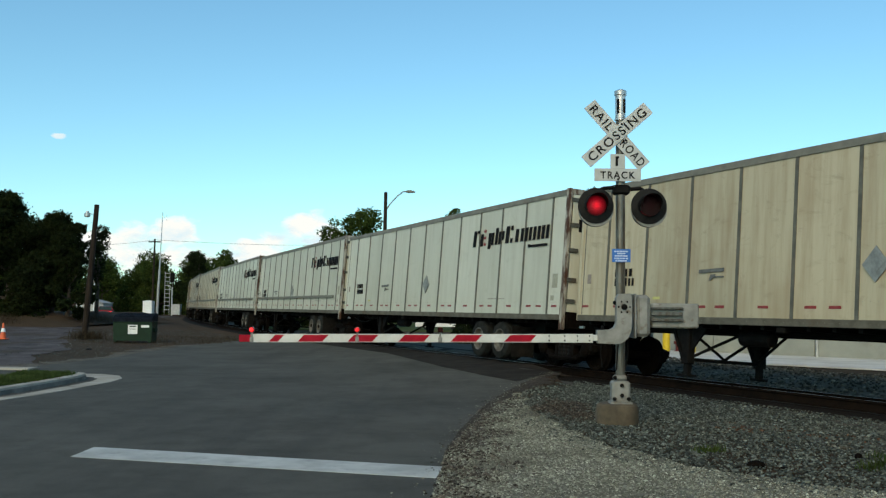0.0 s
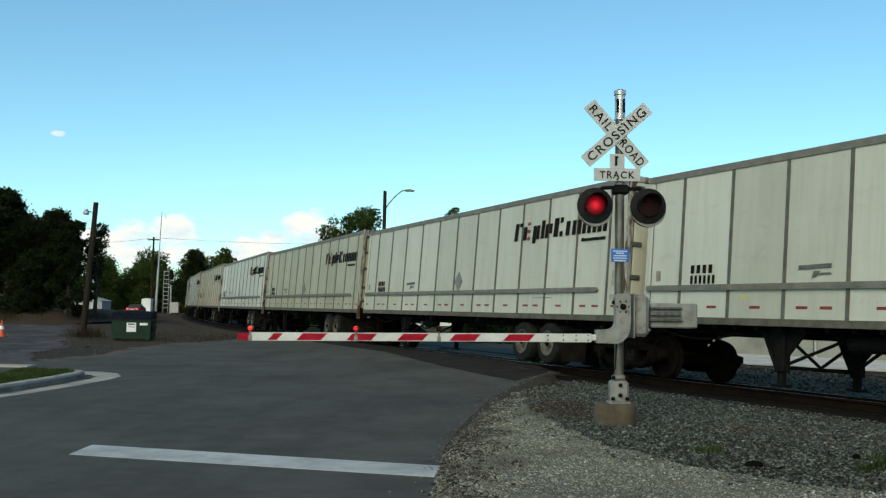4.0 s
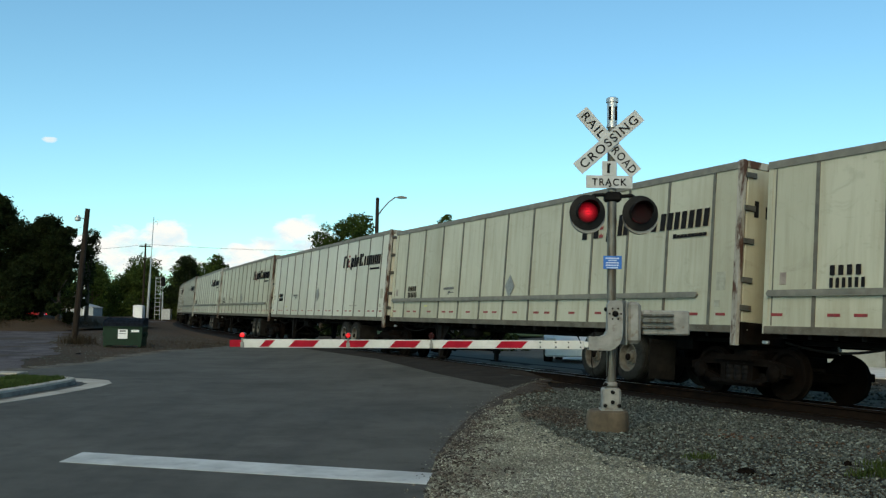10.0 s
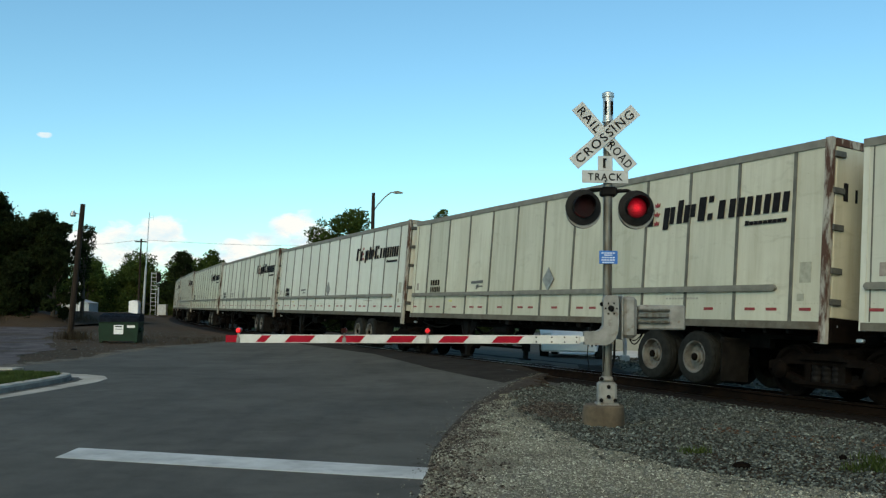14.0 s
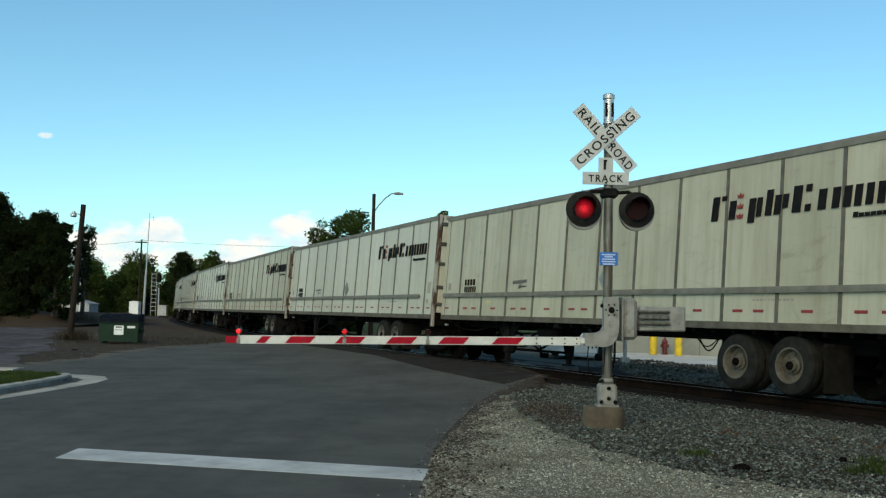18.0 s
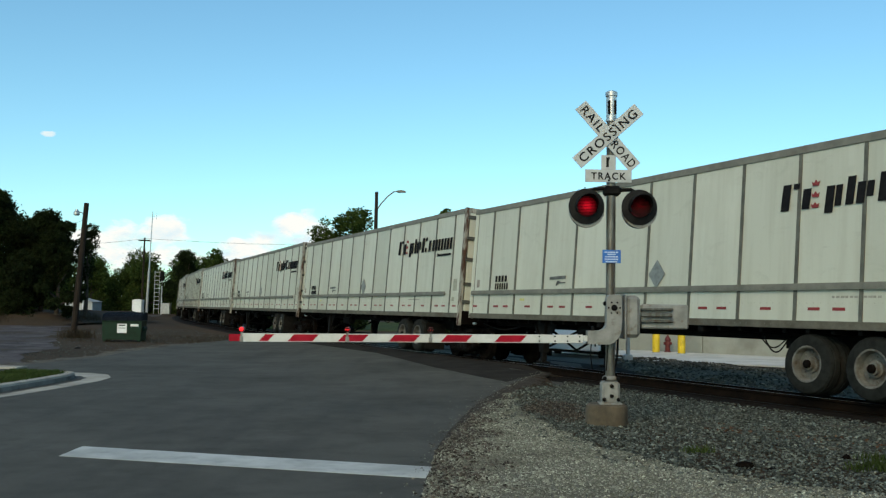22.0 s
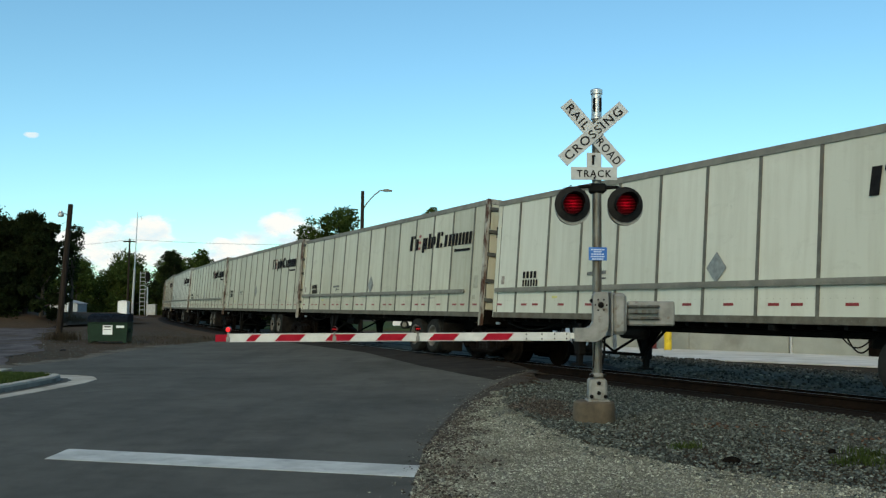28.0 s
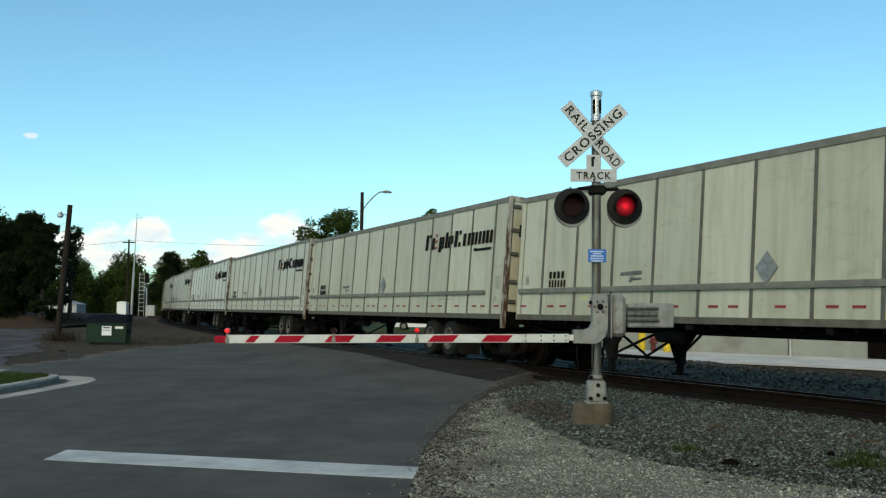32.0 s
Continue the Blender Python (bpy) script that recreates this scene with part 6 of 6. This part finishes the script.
def street_lamp():
    p = thing("street_lamp", "dark wooden pole with a grey cobra-head street lamp", "street lamp", at=Matrix.Translation((-4.15, 55.0, GZ)))
    part("pole", Shape().tube((0, 0, -0.1), (0.03, 0, 8.45), 0.15, 0.10, 12), WOOD_POLE, p, "", True)
    part("arm", Shape().pipe([(0.05, 0, 7.35), (0.3, 0, 7.75), (0.7, 0, 8.2), (1.05, 0, 8.48), (1.3, 0, 8.5)], 0.036), RAILGREY, p)
    part("lamp_head", Shape().prism([(1.2, 8.46), (1.35, 8.42), (1.75, 8.44), (1.78, 8.5), (1.5, 8.57), (1.25, 8.54)], -0.13, 0.13), RAILGREY, p, "grey lamp head")


def far_poles():
    p = thing("utility_pole", "distant weathered utility pole with a short crossarm", "utility pole", at=Matrix.Translation((-48.5, 150.0, GZ)))
    part("pole", Shape().tube((0, 0, -0.1), (0.1, 0, 12.3), 0.19, 0.13, 10), WOOD_POLE, p)
    part("crossarm", Shape().box(-0.9, 1.0, -0.08, 0.08, 11.75, 11.95, 0.02), WOOD_POLE, p)
    m = thing("radio_mast", "tall thin grey radio mast on a thick white base tube", "radio mast", at=Matrix.Translation((-47.5, 150.0, GZ)))
    part("lower_tube", Shape().tube((-0.2, 0, 0), (0.0, 0, 7.5), 0.20, 0.17, 12), GREY_PLAIN, m, "pale lower tube", True)
    part("upper_tube", Shape().tube((0, 0, 7.5), (0.25, 0, 16.6), 0.10, 0.06, 8), GALV, m)
    part("aerial", Shape().tube((0.2, 0, 15.8), (0.9, 0, 15.9), 0.03).tube((0.9, 0, 15.3), (0.9, 0, 16.3), 0.03), GALV, m)
    c = thing("signal_cabinet", "white metal railway signal cabinet", "cabinet", at=Matrix.Translation((-48.9, 149.5, GZ)))
    part("body", Shape().box(-0.74, 0.74, -0.7, 0.7, 0.1, 2.3, 0.04), WHITE_PLAIN, c)
    part("roof", Shape().prism([(-0.8, 2.28), (0.8, 2.28), (0.0, 2.42)], -0.78, 0.78), WHITE_PLAIN, c)
    part("base", Shape().box(-0.7, 0.7, -0.66, 0.66, -0.1, 0.1), CONCRETE, c)
    s = thing("railway_signal", "railway signal mast with a side ladder", "railway signal", at=Matrix.Translation((-45.8, 150.0, GZ)))
    part("post", Shape().tube((0.45, 0, 0), (0.45, 0, 6.2), 0.12, seg=8), GALV, s)
    part("signal_head", Shape().box(0.1, 0.8, -0.25, 0.1, 5.4, 6.9, 0.1), BLACK, s)
    ladder = part("ladder", Shape().tube((-0.75, 0, 0.1), (-0.75, 0, 7.0), 0.045).tube((0.05, 0, 0.1), (0.05, 0, 7.0), 0.045), GREY_PLAIN, s)
    for k in range(10):
        part("rung", Shape().box(-0.75, 0.05, -0.03, 0.03, 0.9 + k * 0.65, 0.99 + k * 0.65), GREY_PLAIN, ladder)
    b = thing("relay_box", "grey metal relay box beside the signal", "cabinet", at=Matrix.Translation((-44.3, 149.0, GZ)))
    part("body", Shape().box(-0.7, 0.7, -0.5, 0.5, 0.15, 1.75, 0.04), GREY_PLAIN, b)
    part("lid", Shape().box(-0.76, 0.76, -0.56, 0.56, 1.75, 1.85, 0.03), GREY_PLAIN, b)
    q = thing("thin_pole", "thin white pole beside the far road", "pole", at=Matrix.Translation((-57.2, 148.0, GZ)))
    part("pole", Shape().tube((0, 0, 0), (0, 0, 6.0), 0.1, seg=8), WHITE_PLAIN, q)
    w = thing("overhead_wires", "thin dark overhead wires", "wires")
    for a, e in (((-48.4, 150, 12.0), (-8.0, 152, 11.9)), ((-48.4, 150, 12.0), (-70.0, 165, 12.2))):
        a, e = Vector(a), Vector(e)
        part("wire", Shape().pipe([a.lerp(e, k / 14) - Vector((0, 0, 0.5 * math.sin(math.pi * k / 14))) for k in range(15)], 0.03, 5), GREY_PLAIN, w)
    q = thing("utility_pole", "distant utility pole carrying the overhead wire", "utility pole", at=Matrix.Translation((-8.0, 152.0, GZ)))
    part("pole", Shape().tube((0, 0, -0.1), (0, 0, 12.2), 0.19, 0.13, 10), WOOD_POLE, q)
    part("crossarm", Shape().box(-0.9, 0.9, -0.08, 0.08, 11.75, 11.95, 0.02), WOOD_POLE, q)
    h = thing("shed", "small grey shed far behind the lot", "shed", at=Matrix.Translation((-58.6, 152.0, GZ)))
    part("wall", Shape().box(-2.2, 2.2, -2, 2, 0, 1.9), GREY_PLAIN, h)
    part("roof", Shape().prism([(-2.4, 1.88), (2.4, 1.88), (0, 2.5)], -2.2, 2.2), GREY_PLAIN, h)


lot_pole()
street_lamp()
far_poles()


def rubbish_bin():
    d = thing("dumpster", "dark green steel dumpster with a black plastic lid", "dumpster", at=Matrix.Translation((-13.75, 40.4, GZ)) @ Matrix.Rotation(radians(7), 4, "Z") @ Matrix.Diagonal((0.85, 1, 1, 1)))
    part("body", Shape().prism([(-0.92, 0.08), (0.92, 0.08), (0.95, 0.88), (-0.95, 0.88)], -0.6, 0.6).box(-0.97, 0.97, -0.63, 0.63, 0.84, 0.90, 0.01), BIN_GREEN, d)
    lid = Shape()
    prof = [(-0.64, 0.88), (-0.6, 1.02), (-0.42, 1.13), (0.0, 1.2), (0.62, 1.22), (0.66, 0.88)]
    v = [(x, a, b) for x in (-0.96, 0.96) for a, b in prof]
    lid.add(v, [tuple(range(6)), tuple(range(11, 5, -1))] + [(i, (i + 1) % 6, 6 + (i + 1) % 6, 6 + i) for i in range(6)])
    for k in range(11):
        x = -0.9 + k * 0.18
        lid.path([(x, a, b + 0.008) for a, b in prof[:5]], 0.022, 5)
    part("lid", lid, BIN_LID, d, "black ribbed plastic lid")
    for x0 in (-1.05, 0.95):
        part("side_pocket", Shape().box(x0, x0 + 0.1, -0.3, 0.3, 0.45, 0.62, 0.01), BIN_GREEN, d)
    sticker = part("sticker", Shape().box(-0.22, 0.24, -0.622, -0.60, 0.36, 0.75), WHITE_PLAIN, d, "white sticker with dark bars")
    part("sticker_bars", Shape().box(-0.14, 0.16, -0.627, -0.621, 0.66, 0.71).box(-0.16, 0.18, -0.627, -0.621, 0.56, 0.58), LETTER, sticker)
    part("small_sticker", Shape().box(0.42, 0.80, -0.625, -0.60, 0.64, 0.74), WHITE_PLAIN, d, "small white sticker")
    for x0 in (-0.9, 0.75):
        part("skid", Shape().box(x0, x0 + 0.15, -0.6, 0.6, 0.0, 0.09, 0.01), BIN_GREEN, d)


rubbish_bin()


def cone():
    c = thing("traffic_cone", "orange traffic cone with a white band", "traffic cone", at=Matrix.Translation((-20.08, 41.6, GZ)))
    part("base", Shape().box(-0.2, 0.2, -0.2, 0.2, 0, 0.05, 0.02), ORANGE, c)
    part("body", Shape().lathe((0, 0, 0.05), (0, 0, 1), [(0, 0.15), (0.65, 0.03), (0.68, 0.02)], 14), ORANGE, c, "", True)
    part("band", Shape().lathe((0, 0, 0.33), (0, 0, 1), [(0, 0.103), (0.16, 0.073)], 14), WHITE_PLAIN, c, "white band", True)


cone()

# ---- beyond the rails ----


def beyond():
    a, b = Vector((7.0, 39.2, 0)), Vector((30.0, 18.0, 0))
    d = (b - a).normalized()
    n = Vector((-d.y, d.x, 0))
    if n.y < 0:
        n = -n
    m = Matrix((d, n, Vector((0, 0, 1)))).transposed().to_4x4()
    m.translation = a
    w = thing("warehouse", "low pale grey concrete block warehouse beyond the tracks", "building", at=m)
    L = (b - a).length
    for k in range(8):
        x0 = -0.2 + k * 4.0
        part("wall_panel", Shape().box(x0 + 0.012, x0 + 3.988, 0.6, 0.85, GZ - 0.1, 3.9, 0.01), WALL, w)
    part("back_wall", Shape().box(-0.2, 31.8, 12.0, 12.25, GZ - 0.1, 3.9), WALL, w)
    part("side_wall", Shape().box(-0.2, 0.05, 0.85, 12.0, GZ - 0.1, 3.9), WALL, w)
    part("side_wall", Shape().box(31.55, 31.8, 0.85, 12.0, GZ - 0.1, 3.9), WALL, w)
    part("roof", Shape().box(-0.35, 31.95, 0.45, 12.4, 3.9, 4.05, 0.02), RAILGREY, w)
    door = part("door", Shape().box(10.6, 11.7, 0.57, 0.62, GZ, 2.0), RUST_SHADED, w, "brown steel door")
    part("vent", Shape().box(4.75, 4.9, 0.56, 0.61, 0.78, 0.93), BLACK, w)
    part("downpipe", Shape().tube((7.9, 0.55, GZ), (7.9, 0.55, 3.8), 0.05, seg=8), GALV, w)
    ap = part("concrete_apron", Shape().box(0.6, 32.0, -4.6, 0.6, GZ - 0.15, GZ + 0.02, 0.01), APRON)
    ap.matrix_world = m
    tagged(ap, "pale concrete apron in front of the warehouse", "pavement", kind="structure")
    for x, y in ((8.35, 37.0), (9.15, 36.2)):
        q = thing("bollard", "yellow steel bollard guarding the hydrant", "bollard", "bollards at the hydrant", at=Matrix.Translation((x, y, GZ)))
        part("post", Shape().lathe((0, 0, 0), (0, 0, 1), [(0, 0.145), (1.1, 0.145), (1.17, 0.12), (1.2, 0.05)], 16), YELLOW, q, "", True)
        part("collar", Shape().lathe((0, 0, 0), (0, 0, 1), [(0, 0.17), (0.03, 0.17), (0.05, 0.13)], 16), CONCRETE, q)
    h = thing("fire_hydrant", "dark red fire hydrant between yellow bollards", "fire hydrant", at=Matrix.Translation((8.95, 37.6, GZ)) @ Matrix.Diagonal((0.88, 0.88, 0.92, 1)))
    part("barrel", Shape().lathe((0, 0, 0), (0, 0, 1), [(0, 0.16), (0.05, 0.16), (0.06, 0.11), (0.5, 0.11), (0.52, 0.15), (0.56, 0.15)], 14), HYDRANT_RED, h, "", True)
    part("bonnet", Shape().lathe((0, 0, 0.56), (0, 0, 1), [(0, 0.14), (0.08, 0.11), (0.14, 0.05), (0.2, 0.035)], 14), HYDRANT_RED, h, "", True)
    for ax in ((1, 0, 0), (-1, 0, 0), (0, -1, 0)):
        part("outlet", Shape().lathe(Vector(ax) * 0.1 + Vector((0, 0, 0.4)), ax, [(0, 0.07), (0.08, 0.07), (0.09, 0.04)], 10), HYDRANT_RED, h)


def cable_pedestal():
    p = thing("cable_pedestal", "short grey cable post on a box base beyond the rails", "pedestal", at=Matrix.Translation((5.6, 28.6, GZ)))
    part("base", Shape().box(-0.13, 0.13, -0.11, 0.11, -0.05, 0.30, 0.02), GREY_PLAIN, p, "grey box base")
    part("post", Shape().tube((0, 0, 0.30), (0, 0, 1.25), 0.06, seg=12), GREY_PLAIN, p, "", True)
    part("cap", Shape().lathe((0, 0, 1.25), (0, 0, 1), [(0, 0.075), (0.04, 0.075), (0.07, 0.03)], 12), GREY_PLAIN, p, "", True)


cable_pedestal()
PAVING = [(3.2, 30.6), (4.6, 28.6), (6.0, 28.4), (8.2, 30.4), (11.0, 28.2), (14.0, 25.4), (13.0, 32.0), (8.0, 37.8), (6.6, 38.6), (4.4, 37.5), (3.4, 34.0)]
tagged(patch("concrete_paving", PAVING, APRON, 0.012, 0.8, lambda x, y: GZ + 0.0 * x), "pale worn concrete paving beyond the crossing", "pavement", kind="structure")
beyond()


def litter():
    """Dark lumps lying in the ballast and on the lot."""
    for x, y, sx, sy, h, mat, label in ((3.17, 9.93, 0.11, 0.06, 0.07, RUST_SHADED, "dark rusty steel lump in the ballast"), (4.5, 10.55, 0.06, 0.05, 0.07, RUST_SHADED, "dark rusty steel lump in the ballast"),
                                        (3.42, 9.82, 0.08, 0.04, 0.03, RUST_SHADED, "flat rusty plate in the ballast"), (-13.1, 33.6, 0.16, 0.10, 0.05, BLACK, "flat dark rubber scrap on the lot")):
        z = float(bed_height(np.array([x]), np.array([y]))[0])
        q = part("scrap", Shape().lathe((0, 0, -0.01), (0, 0, 1), [(0, 1.0), (0.3 * h, 1.0), (0.8 * h, 0.75), (h, 0.3)], 9), mat)
        q.matrix_world = Matrix.Translation((x, y, z)) @ Matrix.Rotation(x * 3, 4, "Z") @ Matrix.Diagonal((sx, sy, 1, 1))
        tagged(q, label, "scrap")


litter()


def car(name, paint, label, at, lit=False):
    """A saloon car: x across, y to its front, z up."""
    c = thing(name, label, "car", at=at)
    prof = [(-2.2, 0.26), (-2.25, 0.62), (-2.1, 0.95), (-1.35, 1.0), (-0.75, 1.42), (0.45, 1.44), (1.15, 1.0), (2.0, 0.86), (2.22, 0.6), (2.2, 0.24)]
    v = [(x, y, z) for x in (-0.86, 0.86) for y, z in prof]
    for k, (x, y, z) in enumerate(v):
        if z > 1.2:
            v[k] = (x * 0.78, y, z)
        elif abs(y) > 2.0:
            v[k] = (x * 0.9, y, z)
    n = len(prof)
    b = Shape().add(v, [tuple(range(n)), tuple(range(2 * n - 1, n - 1, -1))] + [(i, (i + 1) % n, n + (i + 1) % n, n + i) for i in range(n)])
    body = part("body", b, paint, c)
    for s in (-1, 1):
        win = Shape().prism([(-1.2, 1.02), (-0.72, 1.36), (0.42, 1.38), (1.0, 1.02)], -0.005, 0.005)
        for q, (x, y, z) in enumerate(win.v):
            f = (z - 1.0) / 0.42
            win.v[q] = (s * (0.868 - 0.19 * f) + y, x, z)
        part("side_window", win, GLASS, body, "dark side window")
        lamp = TAIL if lit else GATE_RED
        part("tail_light", Shape().box(min(s * 0.74, s * 0.50), max(s * 0.74, s * 0.50), -2.27, -2.15, 0.66, 0.86, 0.02), lamp, body, "red tail light")
        part("headlight", Shape().box(min(s * 0.74, s * 0.46), max(s * 0.74, s * 0.46), 2.08, 2.22, 0.62, 0.76, 0.03), WHITE_PLAIN, body, "clear headlight")
        for y in (-1.35, 1.35):
            wh = part("wheel", Shape().lathe((s * 0.90, y, 0.32), (-s, 0, 0), [(0, 0.2), (0.0, 0.30), (0.03, 0.32), (0.19, 0.32), (0.22, 0.28)], 18), RUBBER, c, "black tyre", True)
            part("hub", Shape().lathe((s * 0.905, y, 0.32), (-s, 0, 0), [(0, 0.18), (0.03, 0.17), (0.02, 0.05)], 12), RAILGREY, wh)
    for y0, z0, y1, z1, nm in ((-1.33, 1.02, -0.78, 1.40, "rear_window"), (0.50, 1.41, 1.10, 1.03, "windscreen")):
        w0, w1 = (0.74, 0.62) if nm == "rear_window" else (0.62, 0.74)
        off = -0.02 if nm == "rear_window" else 0.02
        sh = Shape().add([(-w0, y0 + off, z0 + 0.015), (w0, y0 + off, z0 + 0.015), (w1, y1 + off, z1 + 0.015), (-w1, y1 + off, z1 + 0.015)], [(0, 1, 2, 3)])
        sh.add([(-w0, y0, z0), (w0, y0, z0), (w1, y1, z1), (-w1, y1, z1)], [(3, 2, 1, 0)])
        part(nm, sh, GLASS, body, "dark tinted " + nm.replace("_", " "))
    part("front_bumper", Shape().box(-0.78, 0.78, 2.12, 2.26, 0.22, 0.52, 0.04), paint, c)
    part("rear_plate", Shape().box(-0.26, 0.26, -2.275, -2.24, 0.60, 0.74), WHITE_PLAIN, body, "blank white plate")
    return c


LAWN = [(-15.0, 70.0), (-8.0, 66.5), (5.0, 66.0), (13.0, 84.0), (9.0, 106.0), (-14.0, 108.0)]
tagged(patch("lawn", LAWN, LAWN_GREEN, 0.02, 1.5), "mown green lawn beyond the crossing", "lawn", kind="structure")
for x, y, a, paint, label in ((-0.6, 71.5, 84, CAR_WHITE, "white saloon car parked beside the lawn"), (-7.6, 103.0, 95, CAR_SILVER, "silver saloon car parked far beyond the lawn"),
                              (-3.9, 104.0, 88, CAR_RED, "dark red saloon car parked far beyond the lawn"), (1.2, 102.5, 92, CAR_WHITE, "white saloon car parked far beyond the lawn")):
    car("parked_car", paint, label, Matrix.Translation((x, y, GZ)) @ Matrix.Rotation(radians(a), 4, "Z"))
car("waiting_car", CAR_WHITE, "white saloon car waiting beyond the crossing", Matrix.Translation((4.75, 33.0, GZ + 0.02)) @ Matrix.Rotation(radians(166), 4, "Z") @ Matrix.Diagonal((1.16, 1.08, 1.2, 1)))
RED_CAR = car("red_car", CAR_RED, "dark red saloon car driving away on the far road", Matrix(), True)

# ---- clouds, far off ----


# centre, height, half width and half height of each heap; the last two paint haze
CUMULUS = ((-810, 150, 52, 28), (-760, 170, 50, 36), (-662, 176, 62, 32), (-500, 148, 52, 24), (-440, 158, 52, 28), (-367, 197, 56, 40), (-320, 170, 66, 30), (-1500, 180, 200, 60), (-912, 386, 14, 6), (900, 150, 260, 60), (-720, 112, 190, 34), (-420, 116, 170, 30))


def cloud_backdrop():
    m, n, l, b = material("cloud")
    tc = n.new("ShaderNodeTexCoord")
    mp = n.new("ShaderNodeMapping")
    mp.inputs["Scale"].default_value = (1, 1, 1.9)
    l.new(tc.outputs["Object"], mp.inputs[0])
    f = noise_node(n, l, mp.outputs[0], 0.011, 9, 0.6, 0.3)
    g = noise_node(n, l, mp.outputs[0], 0.014, 6, 0.6)
    total = None
    for cx, cz, w, h in CUMULUS:
        off = n.new("ShaderNodeVectorMath")
        off.operation = "SUBTRACT"
        off.inputs[1].default_value = (cx, 0, cz)
        l.new(tc.outputs["Object"], off.inputs[0])
        fit = n.new("ShaderNodeVectorMath")
        fit.operation = "MULTIPLY"
        fit.inputs[1].default_value = (1.0 / w, 0, 1.0 / h)
        l.new(off.outputs[0], fit.inputs[0])
        far = n.new("ShaderNodeVectorMath")
        far.operation = "LENGTH"
        l.new(fit.outputs[0], far.inputs[0])
        if total is None:
            total = far.outputs["Value"]
        else:
            low = n.new("ShaderNodeMath")
            low.operation = "SMOOTH_MIN"
            low.inputs[2].default_value = 0.35
            l.new(total, low.inputs[0])
            l.new(far.outputs["Value"], low.inputs[1])
            total = low.outputs[0]
    add = n.new("ShaderNodeMath")
    add.operation = "MULTIPLY_ADD"
    add.inputs[1].default_value = -0.32
    l.new(total, add.inputs[0])
    l.new(f, add.inputs[2])
    mask = ramp(n, l, add.outputs[0], [(0.16, (0, 0, 0)), (0.25, (0.65, 0.65, 0.65)), (0.36, (1, 1, 1))])
    col = ramp(n, l, g, [(0.34, (0.74, 0.90, 0.95)), (0.55, (1.0, 1.0, 0.94))])
    e = n.new("ShaderNodeEmission")
    l.new(col, e.inputs[0])
    e.inputs[1].default_value = 1.0
    tr = n.new("ShaderNodeBsdfTransparent")
    mx = n.new("ShaderNodeMixShader")
    l.new(mask, mx.inputs[0])
    l.new(tr.outputs[0], mx.inputs[1])
    l.new(e.outputs[0], mx.inputs[2])
    l.new(mx.outputs[0], n["Material Output"].inputs[0])
    sh = Shape()
    R0 = 2300
    for k in range(73):
        a = 2 * math.pi * k / 72
        sh.v += [(R0 * math.sin(a), R0 * math.cos(a), -40), (R0 * math.sin(a), R0 * math.cos(a), 420)]
    sh.f = [(2 * k, 2 * k + 2, 2 * k + 3, 2 * k + 1) for k in range(72)]
    ob = part("backdrop", sh, m)
    tagged(ob, "white evening cumulus clouds and pale haze low over the horizon", "sky", kind="structure")
    ob.visible_shadow = False


cloud_backdrop()


# ---- what moves ----
def motions():
    """The train runs by along the track, added slats make the lamps seem to flash in turn, and a red car drives off on
    the far road.
    """
    times = [float(t) for t in range(33)]
    for k, ob in TRAILERS.items():
        walk(ob, [(t, ride(travelled(t) - 5.875 - PITCH * k, travelled(t) - 5.875 - PITCH * (k + 1))) for t in times])
    for k, ob in BOGIES.items():
        walk(ob, [(t, ride(travelled(t) - 5.475 - PITCH * k + 0.89, travelled(t) - 5.475 - PITCH * k - 0.89, 0.89)) for t in times])
    places = [(0, -40.3, 108.0, 18), (1, -40.8, 112, 12), (2, -41.6, 117, 6), (3, -42.0, 121.0, 5), (5.5, -43.6, 131.0, 10), (6.5, -45.4, 134.5, 26), (7.5, -48.6, 137.0, 50), (8.5, -53.2, 139.5, 64),
              (10, -63.0, 142.5, 74), (12, -79.0, 146.0, 78), (32, -240.0, 178.0, 79)]
    # added slats turn in step to imitate flashing, one side shut, the other open
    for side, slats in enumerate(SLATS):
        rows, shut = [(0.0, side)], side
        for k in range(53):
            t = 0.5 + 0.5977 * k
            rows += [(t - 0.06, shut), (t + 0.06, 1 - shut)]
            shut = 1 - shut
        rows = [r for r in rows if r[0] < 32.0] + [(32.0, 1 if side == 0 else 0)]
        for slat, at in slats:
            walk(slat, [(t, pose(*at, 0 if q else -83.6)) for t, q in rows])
    walk(RED_CAR, [(t, pose(x, y, GZ, 0, 0, a)) for t, x, y, a in places])


motions()
